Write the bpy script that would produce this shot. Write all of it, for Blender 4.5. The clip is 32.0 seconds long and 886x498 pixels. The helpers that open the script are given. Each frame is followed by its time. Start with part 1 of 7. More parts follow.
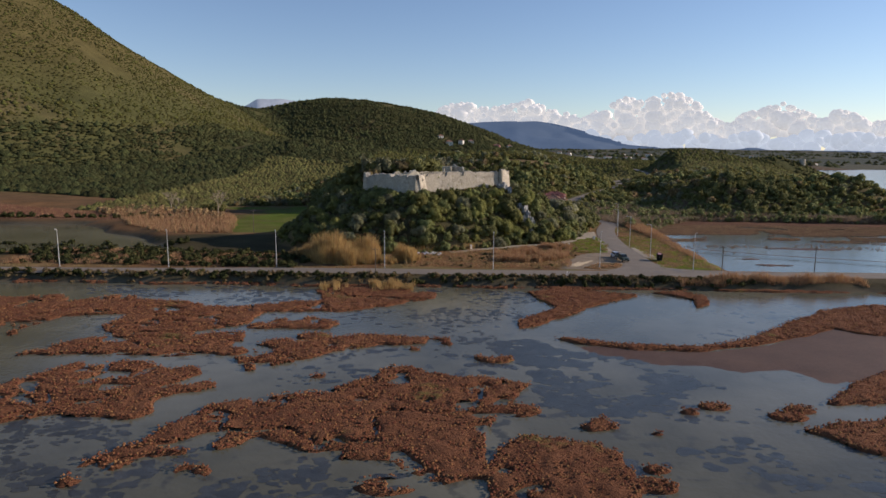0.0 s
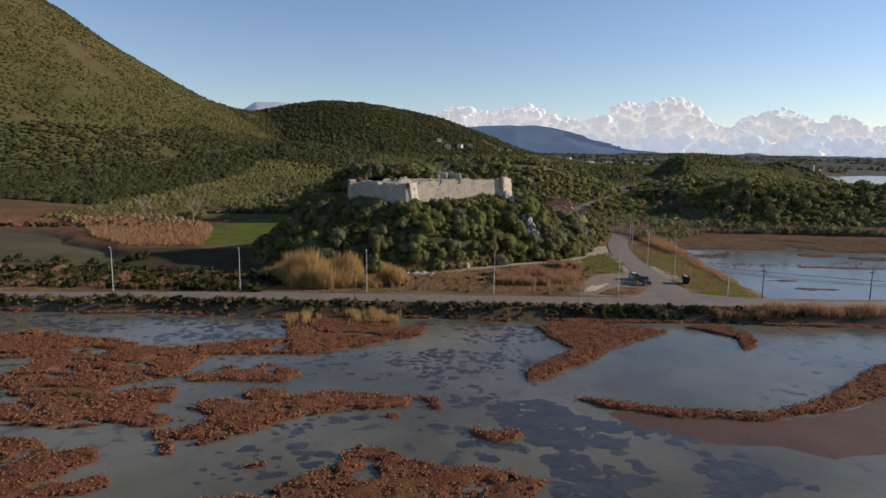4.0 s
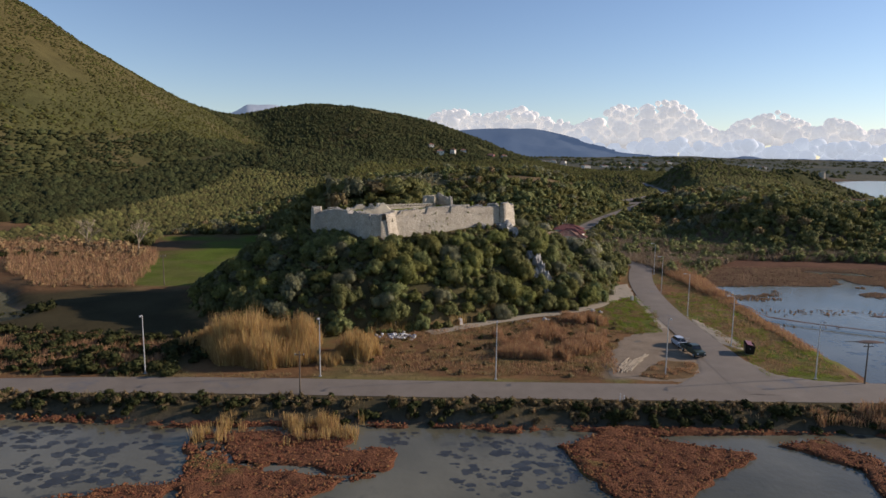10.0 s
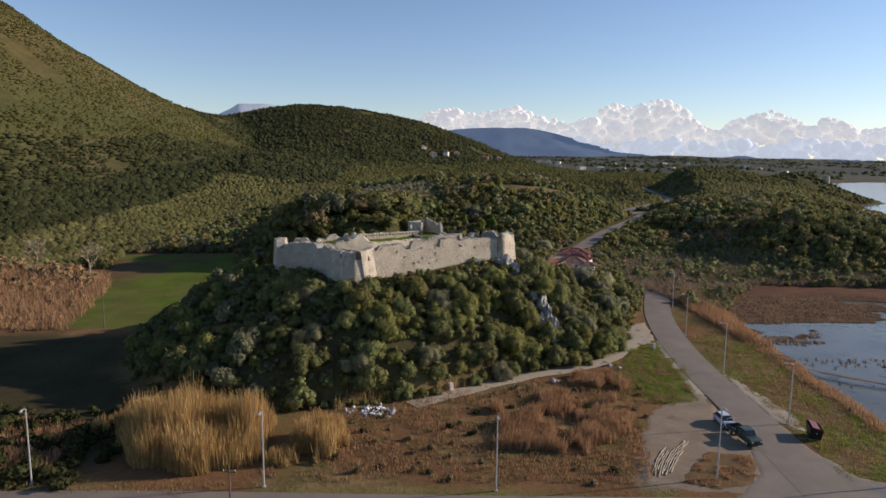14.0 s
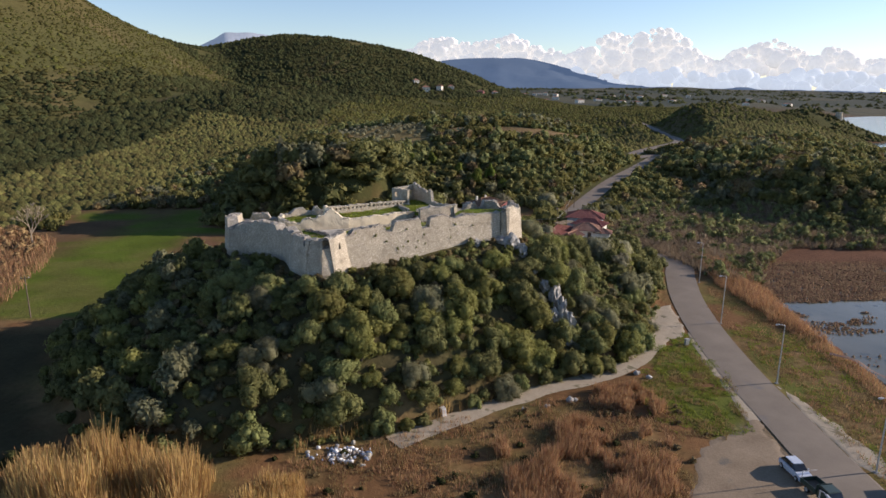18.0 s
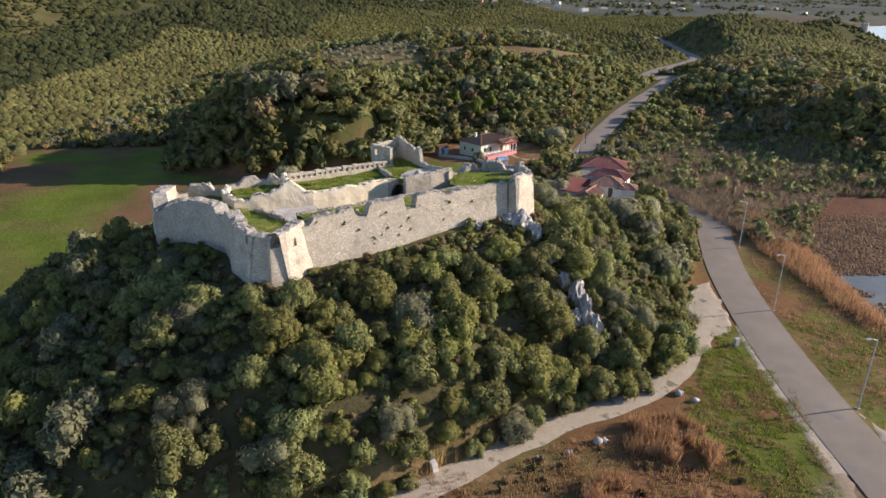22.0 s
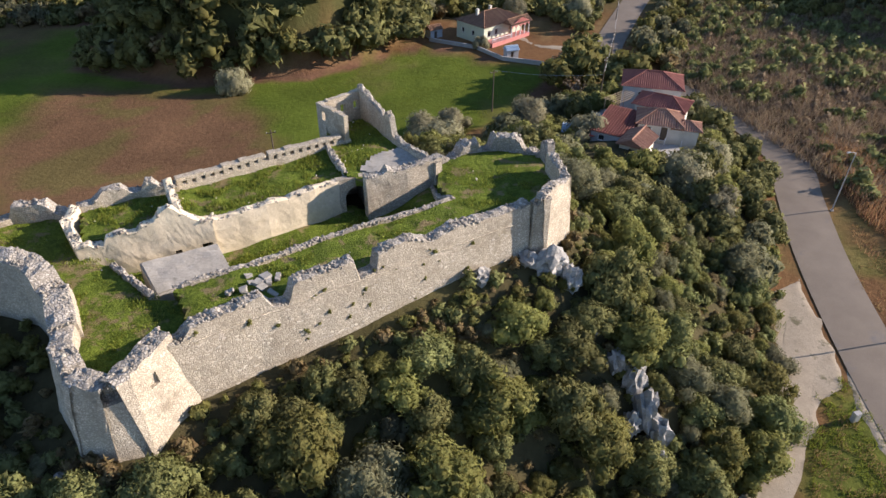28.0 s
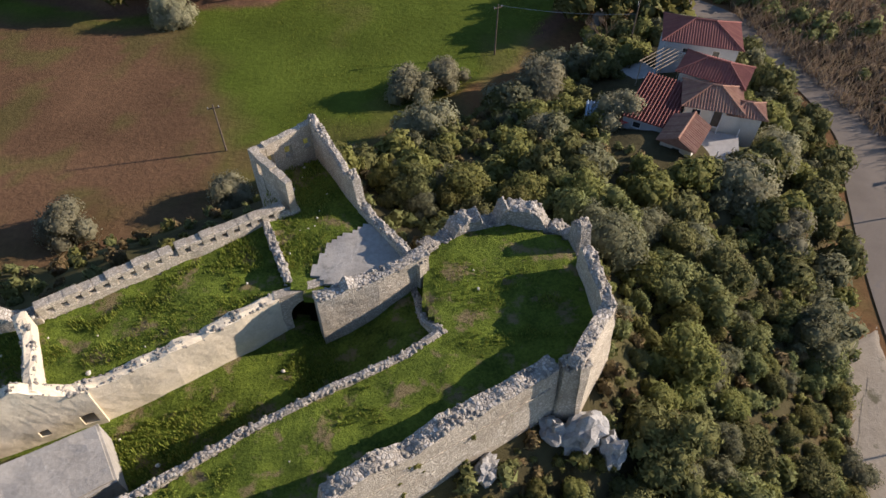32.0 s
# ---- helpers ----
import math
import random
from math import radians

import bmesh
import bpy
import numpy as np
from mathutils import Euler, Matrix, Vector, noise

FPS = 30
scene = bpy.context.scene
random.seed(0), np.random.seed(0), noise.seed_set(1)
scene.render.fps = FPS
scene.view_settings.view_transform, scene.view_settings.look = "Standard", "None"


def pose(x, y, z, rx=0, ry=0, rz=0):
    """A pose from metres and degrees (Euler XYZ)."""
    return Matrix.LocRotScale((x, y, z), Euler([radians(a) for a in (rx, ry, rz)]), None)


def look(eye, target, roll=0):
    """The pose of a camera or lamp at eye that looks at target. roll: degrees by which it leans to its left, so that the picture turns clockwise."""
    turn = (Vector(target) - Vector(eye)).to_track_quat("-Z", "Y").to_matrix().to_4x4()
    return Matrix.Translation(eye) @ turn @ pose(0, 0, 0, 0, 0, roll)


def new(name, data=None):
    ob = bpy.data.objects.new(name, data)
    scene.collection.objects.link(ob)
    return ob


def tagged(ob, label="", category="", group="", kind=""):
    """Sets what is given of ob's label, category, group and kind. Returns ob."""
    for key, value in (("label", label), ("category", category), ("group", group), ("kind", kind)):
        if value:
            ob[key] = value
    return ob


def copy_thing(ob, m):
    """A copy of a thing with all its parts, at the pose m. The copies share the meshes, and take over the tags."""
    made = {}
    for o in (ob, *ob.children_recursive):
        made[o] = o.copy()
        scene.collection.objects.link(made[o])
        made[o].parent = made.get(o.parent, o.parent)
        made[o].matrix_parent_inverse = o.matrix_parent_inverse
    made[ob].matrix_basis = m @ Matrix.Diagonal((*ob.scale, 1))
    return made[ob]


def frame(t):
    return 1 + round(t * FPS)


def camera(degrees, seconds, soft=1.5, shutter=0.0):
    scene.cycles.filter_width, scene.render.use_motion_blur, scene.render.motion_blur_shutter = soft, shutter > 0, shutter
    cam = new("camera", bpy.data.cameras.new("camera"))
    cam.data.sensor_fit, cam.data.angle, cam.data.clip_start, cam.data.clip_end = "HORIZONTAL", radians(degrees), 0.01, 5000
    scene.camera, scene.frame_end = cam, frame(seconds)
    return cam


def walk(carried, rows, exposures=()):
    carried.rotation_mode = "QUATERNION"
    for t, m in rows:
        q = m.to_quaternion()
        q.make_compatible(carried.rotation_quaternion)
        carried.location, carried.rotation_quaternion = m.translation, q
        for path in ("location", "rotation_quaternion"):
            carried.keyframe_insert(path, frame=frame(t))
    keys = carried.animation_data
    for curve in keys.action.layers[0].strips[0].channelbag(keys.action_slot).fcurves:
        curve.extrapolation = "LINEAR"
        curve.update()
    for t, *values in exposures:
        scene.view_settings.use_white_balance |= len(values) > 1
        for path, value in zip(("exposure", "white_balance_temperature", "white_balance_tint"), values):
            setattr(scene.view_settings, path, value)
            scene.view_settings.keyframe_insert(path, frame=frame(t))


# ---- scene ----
cam = camera(69.1, 32.0)
PATH = [
    (0, (2.033, 0.144, 27.654), (1.889, 2.116, 27.358), 0.4),
    (3, (1.845, 17.217, 27.976), (1.702, 19.191, 27.688), 0.6),
    (6, (1.197, 35.591, 28.063), (1.064, 37.567, 27.783), 0.7),
    (9, (0.7, 54.627, 31.038), (0.575, 56.603, 30.758), 0.7),
    (11, (0.516, 66.651, 33.62), (0.399, 68.629, 33.349), 0.6),
    (13, (0.445, 78.765, 35.888), (0.336, 80.744, 35.62), 0.6),
    (16, (-0.321, 97.254, 39.306), (-0.409, 99.219, 38.945), 0.7),
    (19, (-0.551, 115.353, 41.469), (-0.629, 117.276, 40.926), 0.5),
    (21, (-0.775, 127.557, 42.75), (-0.846, 129.444, 42.089), 0.4),
    (23, (-0.762, 139.754, 44.292), (-0.828, 141.582, 43.483), 0.4),
    (25, (-0.656, 151.888, 45.548), (-0.721, 153.645, 44.595), 0.1),
    (28, (-0.924, 170.569, 47.714), (-0.977, 172.188, 46.542), 0.3),
    (30, (-0.882, 182.699, 48.657), (-0.932, 184.209, 47.347), -0.0),
    (32, (-1.379, 195.09, 50.253), (-1.403, 196.433, 48.771), 0.8),
]
walk(cam, [(t, look(eye, target, roll)) for t, eye, target, roll in PATH],
     exposures=[(0, 0.15, 6300, 20), (13, 0.2, 6300, 20), (16, 0.3, 6300, 20), (19, 0.6, 6300, 20), (21, 0.93, 6300, 20), (25, 1.05, 6300, 20), (28, 0.94, 6300, 20), (30, 0.65, 6300, 20), (32, 0.6, 6300, 20)])

# ---- world, sun and exposure ----
SUN_EL, SUN_AZ = radians(19.8), radians(76)      # azimuth from +y towards +x
world = bpy.data.worlds.new("sky")
scene.world = world
world.use_nodes = True
wn = world.node_tree.nodes
sky = wn.new("ShaderNodeTexSky")
sky.sky_type, sky.sun_disc = "NISHITA", False
sky.sun_elevation, sky.sun_rotation = SUN_EL, SUN_AZ
sky.air_density, sky.dust_density, sky.ozone_density, sky.altitude = 1.05, 0.15, 2.4, 700
wn["Background"].inputs["Strength"].default_value = 0.112
world.node_tree.links.new(sky.outputs[0], wn["Background"].inputs["Color"])
sun = new("sun", bpy.data.lights.new("sun", "SUN"))
sun.data.energy, sun.data.angle, sun.data.color = 5.0, radians(0.6), (1.0, 0.87, 0.7)
sun.matrix_world = look((0, 0, 0), (-math.sin(SUN_AZ) * math.cos(SUN_EL), -math.cos(SUN_AZ) * math.cos(SUN_EL), -math.sin(SUN_EL)))


# ---- materials ----
def material(name, low, high, scale=1.0, rough=0.9, bump=0.3, fine=6.0, spec=0.2, spots=None, spot_scale=0.3, spot_cut=0.6, each=0.0, tint="", island=0.0, metal=0.0, dist=0.1, thin=0.0, world_at=False):
    """A matt surface between two colours, broken by noise at two scales, with an optional third colour in patches, a shift
    from object to object or piece to piece, and a colour attribute that takes the place of the two."""
    m = bpy.data.materials.new(name)
    m.use_nodes = True
    nt = m.node_tree
    n, ln = nt.nodes, nt.links
    bsdf = n["Principled BSDF"]
    bsdf.inputs["Roughness"].default_value = rough
    bsdf.inputs["Specular IOR Level"].default_value = spec
    bsdf.inputs["Metallic"].default_value = metal
    at = n.new("ShaderNodeTexCoord").outputs["Object"]
    if tint or world_at:
        geo = n.new("ShaderNodeNewGeometry")
        at = geo.outputs["Position"]

    def noisy(s, detail=6, roughness=0.6):
        t = n.new("ShaderNodeTexNoise")
        t.inputs["Scale"].default_value, t.inputs["Detail"].default_value, t.inputs["Roughness"].default_value = s, detail, roughness
        ln.new(at, t.inputs["Vector"])
        return t.outputs["Fac"]

    def maths(op, a, b):
        t = n.new("ShaderNodeMath")
        t.operation = op
        for k, v in enumerate((a, b)):
            if isinstance(v, (int, float)):
                t.inputs[k].default_value = v
            else:
                ln.new(v, t.inputs[k])
        return t.outputs[0]

    def mixed(fac, a, b, kind="MIX"):
        t = n.new("ShaderNodeMix")
        t.data_type, t.blend_type = "RGBA", kind
        for k, v in ((0, fac), (6, a), (7, b)):
            if isinstance(v, (int, float)):
                t.inputs[k].default_value = v
            elif isinstance(v, tuple):
                t.inputs[k].default_value = (*v, 1)
            else:
                ln.new(v, t.inputs[k])
        return t.outputs[2]

    broad, grain = noisy(scale), noisy(scale * fine, 8, 0.7)
    fac = maths("ADD", maths("MULTIPLY", broad, 0.55), maths("MULTIPLY", grain, 0.45))
    sharp = n.new("ShaderNodeMapRange")
    sharp.inputs["From Min"].default_value, sharp.inputs["From Max"].default_value = 0.34, 0.66
    ln.new(fac, sharp.inputs["Value"])
    if tint:
        attr = n.new("ShaderNodeAttribute")
        attr.attribute_name = tint
        colour = mixed(1.0, attr.outputs["Color"], mixed(sharp.outputs[0], low, high), "MULTIPLY")
    else:
        colour = mixed(sharp.outputs[0], low, high)
    if spots:
        edge = n.new("ShaderNodeMapRange")
        edge.inputs["From Min"].default_value, edge.inputs["From Max"].default_value = spot_cut, spot_cut + 0.08
        ln.new(noisy(spot_scale, 9, 0.65), edge.inputs["Value"])
        colour = mixed(edge.outputs[0], colour, spots)
    for amount, kind in ((each, "ShaderNodeObjectInfo"), (island, "ShaderNodeNewGeometry")):
        if amount:
            src = n.new(kind)
            rnd = src.outputs["Random" if amount is each and kind == "ShaderNodeObjectInfo" else "Random Per Island"]
            hsv = n.new("ShaderNodeHueSaturation")
            ln.new(maths("ADD", maths("MULTIPLY", rnd, amount), 1 - amount / 2), hsv.inputs["Value"])
            ln.new(maths("ADD", maths("MULTIPLY", rnd, amount * 0.06), 0.5 - amount * 0.03), hsv.inputs["Hue"])
            ln.new(colour, hsv.inputs["Color"])
            colour = hsv.outputs[0]
    ln.new(colour, bsdf.inputs["Base Color"])
    if thin:
        glow = n.new("ShaderNodeBsdfTranslucent")
        ln.new(colour, glow.inputs["Color"])
        both = n.new("ShaderNodeMixShader")
        both.inputs[0].default_value = thin
        ln.new(bsdf.outputs[0], both.inputs[1])
        ln.new(glow.outputs[0], both.inputs[2])
        ln.new(both.outputs[0], n["Material Output"].inputs["Surface"])
    if bump:
        b = n.new("ShaderNodeBump")
        b.inputs["Strength"].default_value, b.inputs["Distance"].default_value = bump, dist
        ln.new(grain, b.inputs["Height"])
        ln.new(b.outputs[0], bsdf.inputs["Normal"])
    return m


M_GROUND = material("ground_cover", (0.62, 0.62, 0.6), (1.3, 1.27, 1.2), 0.09, 1.0, 0.8, 14, 0.05, tint="cover", dist=0.25)
M_ASPHALT = material("worn_asphalt", (0.145, 0.119, 0.09), (0.21, 0.175, 0.134), 0.25, 0.85, 0.2, 30, 0.3, (0.13, 0.125, 0.12), 0.12, 0.6)
M_DIRT = material("pale_dirt_track", (0.28, 0.235, 0.17), (0.42, 0.36, 0.27), 0.4, 1.0, 0.6, 10, 0.05, (0.17, 0.15, 0.095), 0.4, 0.56)


def masonry(name, low, high, mortar, size, depth):
    """Rubble masonry: uneven stones in pale mortar, weathered in broad patches."""
    m = material(name, low, high, 0.45, 0.95, 0, 6, 0.1, tuple(c * 0.72 for c in low), 0.3, 0.6)
    n, ln = m.node_tree.nodes, m.node_tree.links
    bsdf = n["Principled BSDF"]
    was = bsdf.inputs["Base Color"].links[0].from_socket
    flat = n.new("ShaderNodeVectorMath")
    flat.operation = "MULTIPLY"
    flat.inputs[1].default_value = (1.0, 1.0, 1.7)
    ln.new(n.new("ShaderNodeNewGeometry").outputs["Position"], flat.inputs[0])
    at = flat.outputs[0]
    wob = n.new("ShaderNodeTexNoise")
    wob.inputs["Scale"].default_value, wob.inputs["Detail"].default_value = 2.2 / size / 2, 3
    ln.new(at, wob.inputs["Vector"])
    bent = n.new("ShaderNodeVectorMath")
    bent.operation = "MULTIPLY_ADD"
    bent.inputs[1].default_value = (size * 0.7,) * 3
    ln.new(wob.outputs["Color"], bent.inputs[0])
    ln.new(at, bent.inputs[2])
    cells, gaps = n.new("ShaderNodeTexVoronoi"), n.new("ShaderNodeTexVoronoi")
    gaps.feature = "DISTANCE_TO_EDGE"
    for v in (cells, gaps):
        v.inputs["Scale"].default_value = 1 / size
        ln.new(bent.outputs[0], v.inputs["Vector"])
    hsv = n.new("ShaderNodeHueSaturation")
    rng = n.new("ShaderNodeMapRange")
    rng.inputs["To Min"].default_value, rng.inputs["To Max"].default_value = 0.7, 1.2
    ln.new(cells.outputs["Color"], rng.inputs["Value"])
    ln.new(rng.outputs[0], hsv.inputs["Value"])
    ln.new(was, hsv.inputs["Color"])
    edge = n.new("ShaderNodeMapRange")
    edge.inputs["From Min"].default_value, edge.inputs["From Max"].default_value = 0.0, 0.2
    ln.new(gaps.outputs["Distance"], edge.inputs["Value"])
    mix = n.new("ShaderNodeMix")
    mix.data_type = "RGBA"
    mix.inputs[6].default_value = (*mortar, 1)
    ln.new(edge.outputs[0], mix.inputs[0])
    ln.new(hsv.outputs[0], mix.inputs[7])
    ln.new(mix.outputs[2], bsdf.inputs["Base Color"])
    b = n.new("ShaderNodeBump")
    b.inputs["Strength"].default_value, b.inputs["Distance"].default_value = 0.55, depth
    ln.new(edge.outputs[0], b.inputs["Height"])
    ln.new(b.outputs[0], bsdf.inputs["Normal"])
    return m


M_WALL = masonry("pale_rubble_masonry", (0.39, 0.335, 0.245), (0.71, 0.635, 0.5), (0.31, 0.272, 0.21), 0.18, 0.045)
M_CORESTONE = masonry("grey_rubble_core", (0.3, 0.275, 0.23), (0.56, 0.52, 0.45), (0.24, 0.215, 0.17), 0.24, 0.09)
M_STONE = material("pale_field_stone", (0.46, 0.41, 0.325), (0.68, 0.62, 0.51), 2.0, 0.95, 0.4, 6, 0.1, each=0.3)
M_PLASTER = material("warm_lime_plaster", (0.54, 0.46, 0.32), (0.76, 0.67, 0.5), 0.5, 0.95, 0.35, 9, 0.1, (0.5, 0.43, 0.32), 0.7, 0.62)
M_RUBBLE = material("loose_grey_rubble", (0.14, 0.128, 0.105), (0.46, 0.42, 0.35), 1.2, 0.95, 0.9, 5, 0.1, island=0.5)
M_SLAB = material("bare_cement_slab", (0.26, 0.245, 0.21), (0.42, 0.4, 0.35), 0.5, 0.95, 0.4, 8, 0.1, (0.2, 0.19, 0.16), 0.5, 0.6)
M_ROCK = material("pale_limestone", (0.19, 0.184, 0.165), (0.46, 0.45, 0.42), 0.6, 0.95, 0.9, 6, 0.1, (0.1, 0.1, 0.08), 0.8, 0.6)
M_GRASS = material("bright_grass", (0.04, 0.068, 0.01), (0.21, 0.275, 0.038), 0.7, 0.95, 1.0, 8, 0.1, (0.25, 0.2, 0.1), 0.6, 0.54, dist=0.4)
M_LEAF = material("evergreen_leaves", (0.106, 0.117, 0.042), (0.25, 0.252, 0.094), 0.9, 0.8, 0.6, 7, 0.1, each=0.6, island=0.25, thin=0.26, world_at=True, dist=0.25)
M_LEAF_B = material("yellow_green_leaves", (0.145, 0.15, 0.042), (0.29, 0.282, 0.095), 0.9, 0.8, 0.6, 7, 0.1, each=0.5, island=0.25, thin=0.42, world_at=True, dist=0.25)
M_OLIVE = material("olive_leaves", (0.14, 0.143, 0.078), (0.27, 0.262, 0.15), 0.9, 0.8, 0.6, 7, 0.1, each=0.4, island=0.2, thin=0.42, world_at=True, dist=0.25)
M_PALEOLIVE = material("pale_olive_leaves", (0.22, 0.21, 0.125), (0.36, 0.345, 0.22), 0.9, 0.8, 0.6, 7, 0.1, each=0.3, island=0.2, thin=0.42, world_at=True, dist=0.25)
M_PINE = material("bright_pine_needles", (0.1, 0.13, 0.024), (0.19, 0.225, 0.05), 0.9, 0.8, 0.6, 7, 0.1, each=0.4, island=0.25, thin=0.42, world_at=True, dist=0.25)
M_BROWNLEAF = material("dry_undergrowth", (0.125, 0.092, 0.044), (0.27, 0.195, 0.098), 0.9, 0.85, 0.9, 7, 0.1, each=0.4, island=0.4, thin=0.2, world_at=True, dist=0.25)
M_BARK = material("grey_brown_bark", (0.08, 0.065, 0.05), (0.17, 0.145, 0.115), 2.0, 1.0, 0.6, 6, 0.1)
M_SCRUB = material("mountain_scrub", (0.05, 0.052, 0.013), (0.112, 0.104, 0.029), 0.03, 0.95, 0.9, 30, 0.08, island=0.55, dist=0.8, world_at=True)
M_SPUR = material("hillside_scrub", (0.075, 0.074, 0.024), (0.17, 0.152, 0.05), 0.03, 0.95, 0.9, 30, 0.08, island=0.55, dist=0.8, world_at=True)
M_DARKWOOD = material("dark_wood", (0.03, 0.034, 0.014), (0.075, 0.078, 0.028), 0.05, 0.95, 0.9, 25, 0.05, island=0.6, dist=0.8, world_at=True)
M_MARSH = material("red_glasswort", (0.1, 0.042, 0.024), (0.21, 0.095, 0.048), 0.25, 1.0, 1.0, 12, 0.05, (0.16, 0.12, 0.04), 0.09, 0.6, dist=0.4)
M_REED = material("dry_reeds", (0.33, 0.205, 0.08), (0.54, 0.365, 0.15), 0.8, 0.9, 0, 6, 0.15, island=0.6, thin=0.35)
M_RUSSET = material("russet_dead_stems", (0.27, 0.15, 0.078), (0.46, 0.28, 0.15), 0.8, 0.95, 0, 6, 0.1, island=0.6, thin=0.35)
M_TUFT = material("grass_blades", (0.12, 0.16, 0.022), (0.3, 0.33, 0.06), 0.8, 0.9, 0, 6, 0.15, island=0.6, thin=0.35)
M_DRY = material("straw_blades", (0.2, 0.14, 0.062), (0.36, 0.26, 0.122), 0.8, 0.9, 0, 6, 0.15, island=0.6, thin=0.35)
M_STEEL = material("galvanised_pole", (0.38, 0.38, 0.37), (0.55, 0.55, 0.53), 3, 0.5, 0.05, 5, 0.5, metal=0.4)
M_WOOD = material("weathered_pole_wood", (0.09, 0.07, 0.05), (0.18, 0.145, 0.11), 2, 0.95, 0.3, 8, 0.1)


def water_material():
    m = bpy.data.materials.new("shallow_water")
    m.use_nodes = True
    n, ln = m.node_tree.nodes, m.node_tree.links
    b = n["Principled BSDF"]
    b.inputs["Roughness"].default_value, b.inputs["IOR"].default_value = 0.14, 1.33
    b.inputs["Specular IOR Level"].default_value = 0.4
    at = n.new("ShaderNodeNewGeometry").outputs["Position"]

    def noisy(s, d, r):
        t = n.new("ShaderNodeTexNoise")
        t.inputs["Scale"].default_value, t.inputs["Detail"].default_value, t.inputs["Roughness"].default_value = s, d, r
        ln.new(at, t.inputs["Vector"])
        return t.outputs["Fac"]

    def ramp(v, a, z):
        t = n.new("ShaderNodeMapRange")
        t.inputs["From Min"].default_value, t.inputs["From Max"].default_value = a, z
        ln.new(v, t.inputs["Value"])
        return t.outputs[0]

    def mix(f, a, c):
        t = n.new("ShaderNodeMix")
        t.data_type = "RGBA"
        ln.new(f, t.inputs[0])
        for k, v in ((6, a), (7, c)):
            if isinstance(v, tuple):
                t.inputs[k].default_value = (*v, 1)
            else:
                ln.new(v, t.inputs[k])
        return t.outputs[2]

    silt = mix(ramp(noisy(0.03, 4, 0.6), 0.4, 0.62), (0.085, 0.08, 0.052), (0.155, 0.145, 0.1))
    weed = mix(ramp(noisy(0.42, 3, 0.5), 0.58, 0.66), silt, (0.06, 0.058, 0.044))
    some = ramp(noisy(0.022, 2, 0.5), 0.42, 0.52)
    colour = mix(some, silt, weed)
    ln.new(colour, b.inputs["Base Color"])
    bm = n.new("ShaderNodeBump")
    bm.inputs["Strength"].default_value, bm.inputs["Distance"].default_value = 0.35, 0.08
    ln.new(noisy(1.3, 3, 0.5), bm.inputs["Height"])
    ln.new(bm.outputs[0], b.inputs["Normal"])
    return m


M_WATER = water_material()


# ---- helpers ----
def mesh_from(name, verts, faces, mats, smooth=False, slots=None):
    me = bpy.data.meshes.new(name)
    verts = np.asarray(verts, float).reshape(-1, 3)
    if isinstance(faces, np.ndarray):
        k = faces.shape[1]
        me.vertices.add(len(verts))
        me.vertices.foreach_set("co", verts.ravel())
        me.loops.add(faces.size)
        me.loops.foreach_set("vertex_index", faces.ravel().astype(np.int32))
        me.polygons.add(len(faces))
        me.polygons.foreach_set("loop_start", np.arange(0, faces.size, k, dtype=np.int32))
        me.update(calc_edges=True)
    else:
        me.from_pydata(verts.tolist(), [], faces)
    for m in mats if isinstance(mats, (list, tuple)) else [mats]:
        me.materials.append(m)
    if slots is not None:
        me.polygons.foreach_set("material_index", np.asarray(slots, np.int32))
    if smooth:
        me.polygons.foreach_set("use_smooth", np.ones(len(me.polygons), bool))
    me.validate()
    return me


def placed(name, me, parent=None, label="", category="", group="", kind="", at=None):
    ob = new(name, me)
    if parent:
        ob.parent = parent
    if at is not None:
        ob.matrix_basis = at
    return tagged(ob, label, category, group, kind)


def part(name, bm, mat, parent, label="", smooth=False):
    me = bpy.data.meshes.new(name)
    bm.to_mesh(me)
    bm.free()
    for m in mat if isinstance(mat, (list, tuple)) else [mat]:
        me.materials.append(m)
    if smooth:
        me.polygons.foreach_set("use_smooth", np.ones(len(me.polygons), bool))
    return placed(name, me, parent, label)


def thing(name, label, category, at, group="", kind=""):
    return placed(name, None, None, label, category, group, kind, at)


def box(bm, x0, y0, z0, x1, y1, z1, bevel=0.0, m=None):
    made = bmesh.ops.create_cube(bm, size=1.0)["verts"]
    for v in made:
        v.co = Vector(((x0 + x1) / 2 + v.co.x * (x1 - x0), (y0 + y1) / 2 + v.co.y * (y1 - y0), (z0 + z1) / 2 + v.co.z * (z1 - z0)))
    if bevel:
        edges = list({e for v in made for e in v.link_edges})
        made = [v for v in bmesh.ops.bevel(bm, geom=edges, offset=bevel, segments=2, affect="EDGES")["verts"]]
    if m is not None:
        bmesh.ops.transform(bm, matrix=m, verts=made)
    return bm


def tube(bm, p, q, r0, r1, n=8):
    p, q = Vector(p), Vector(q)
    m = Matrix.Translation((p + q) / 2) @ (q - p).to_track_quat("Z", "Y").to_matrix().to_4x4()
    bmesh.ops.create_cone(bm, cap_ends=True, segments=n, radius1=r0, radius2=r1, depth=(q - p).length, matrix=m)
    return bm


def grid_faces(rows, cols, closed=False):
    r = np.arange(rows - 1)[:, None] * cols
    c = np.arange(cols if closed else cols - 1)[None]
    d = (c + 1) % cols
    return np.stack([r + c, r + d, r + cols + d, r + cols + c], -1).reshape(-1, 4)


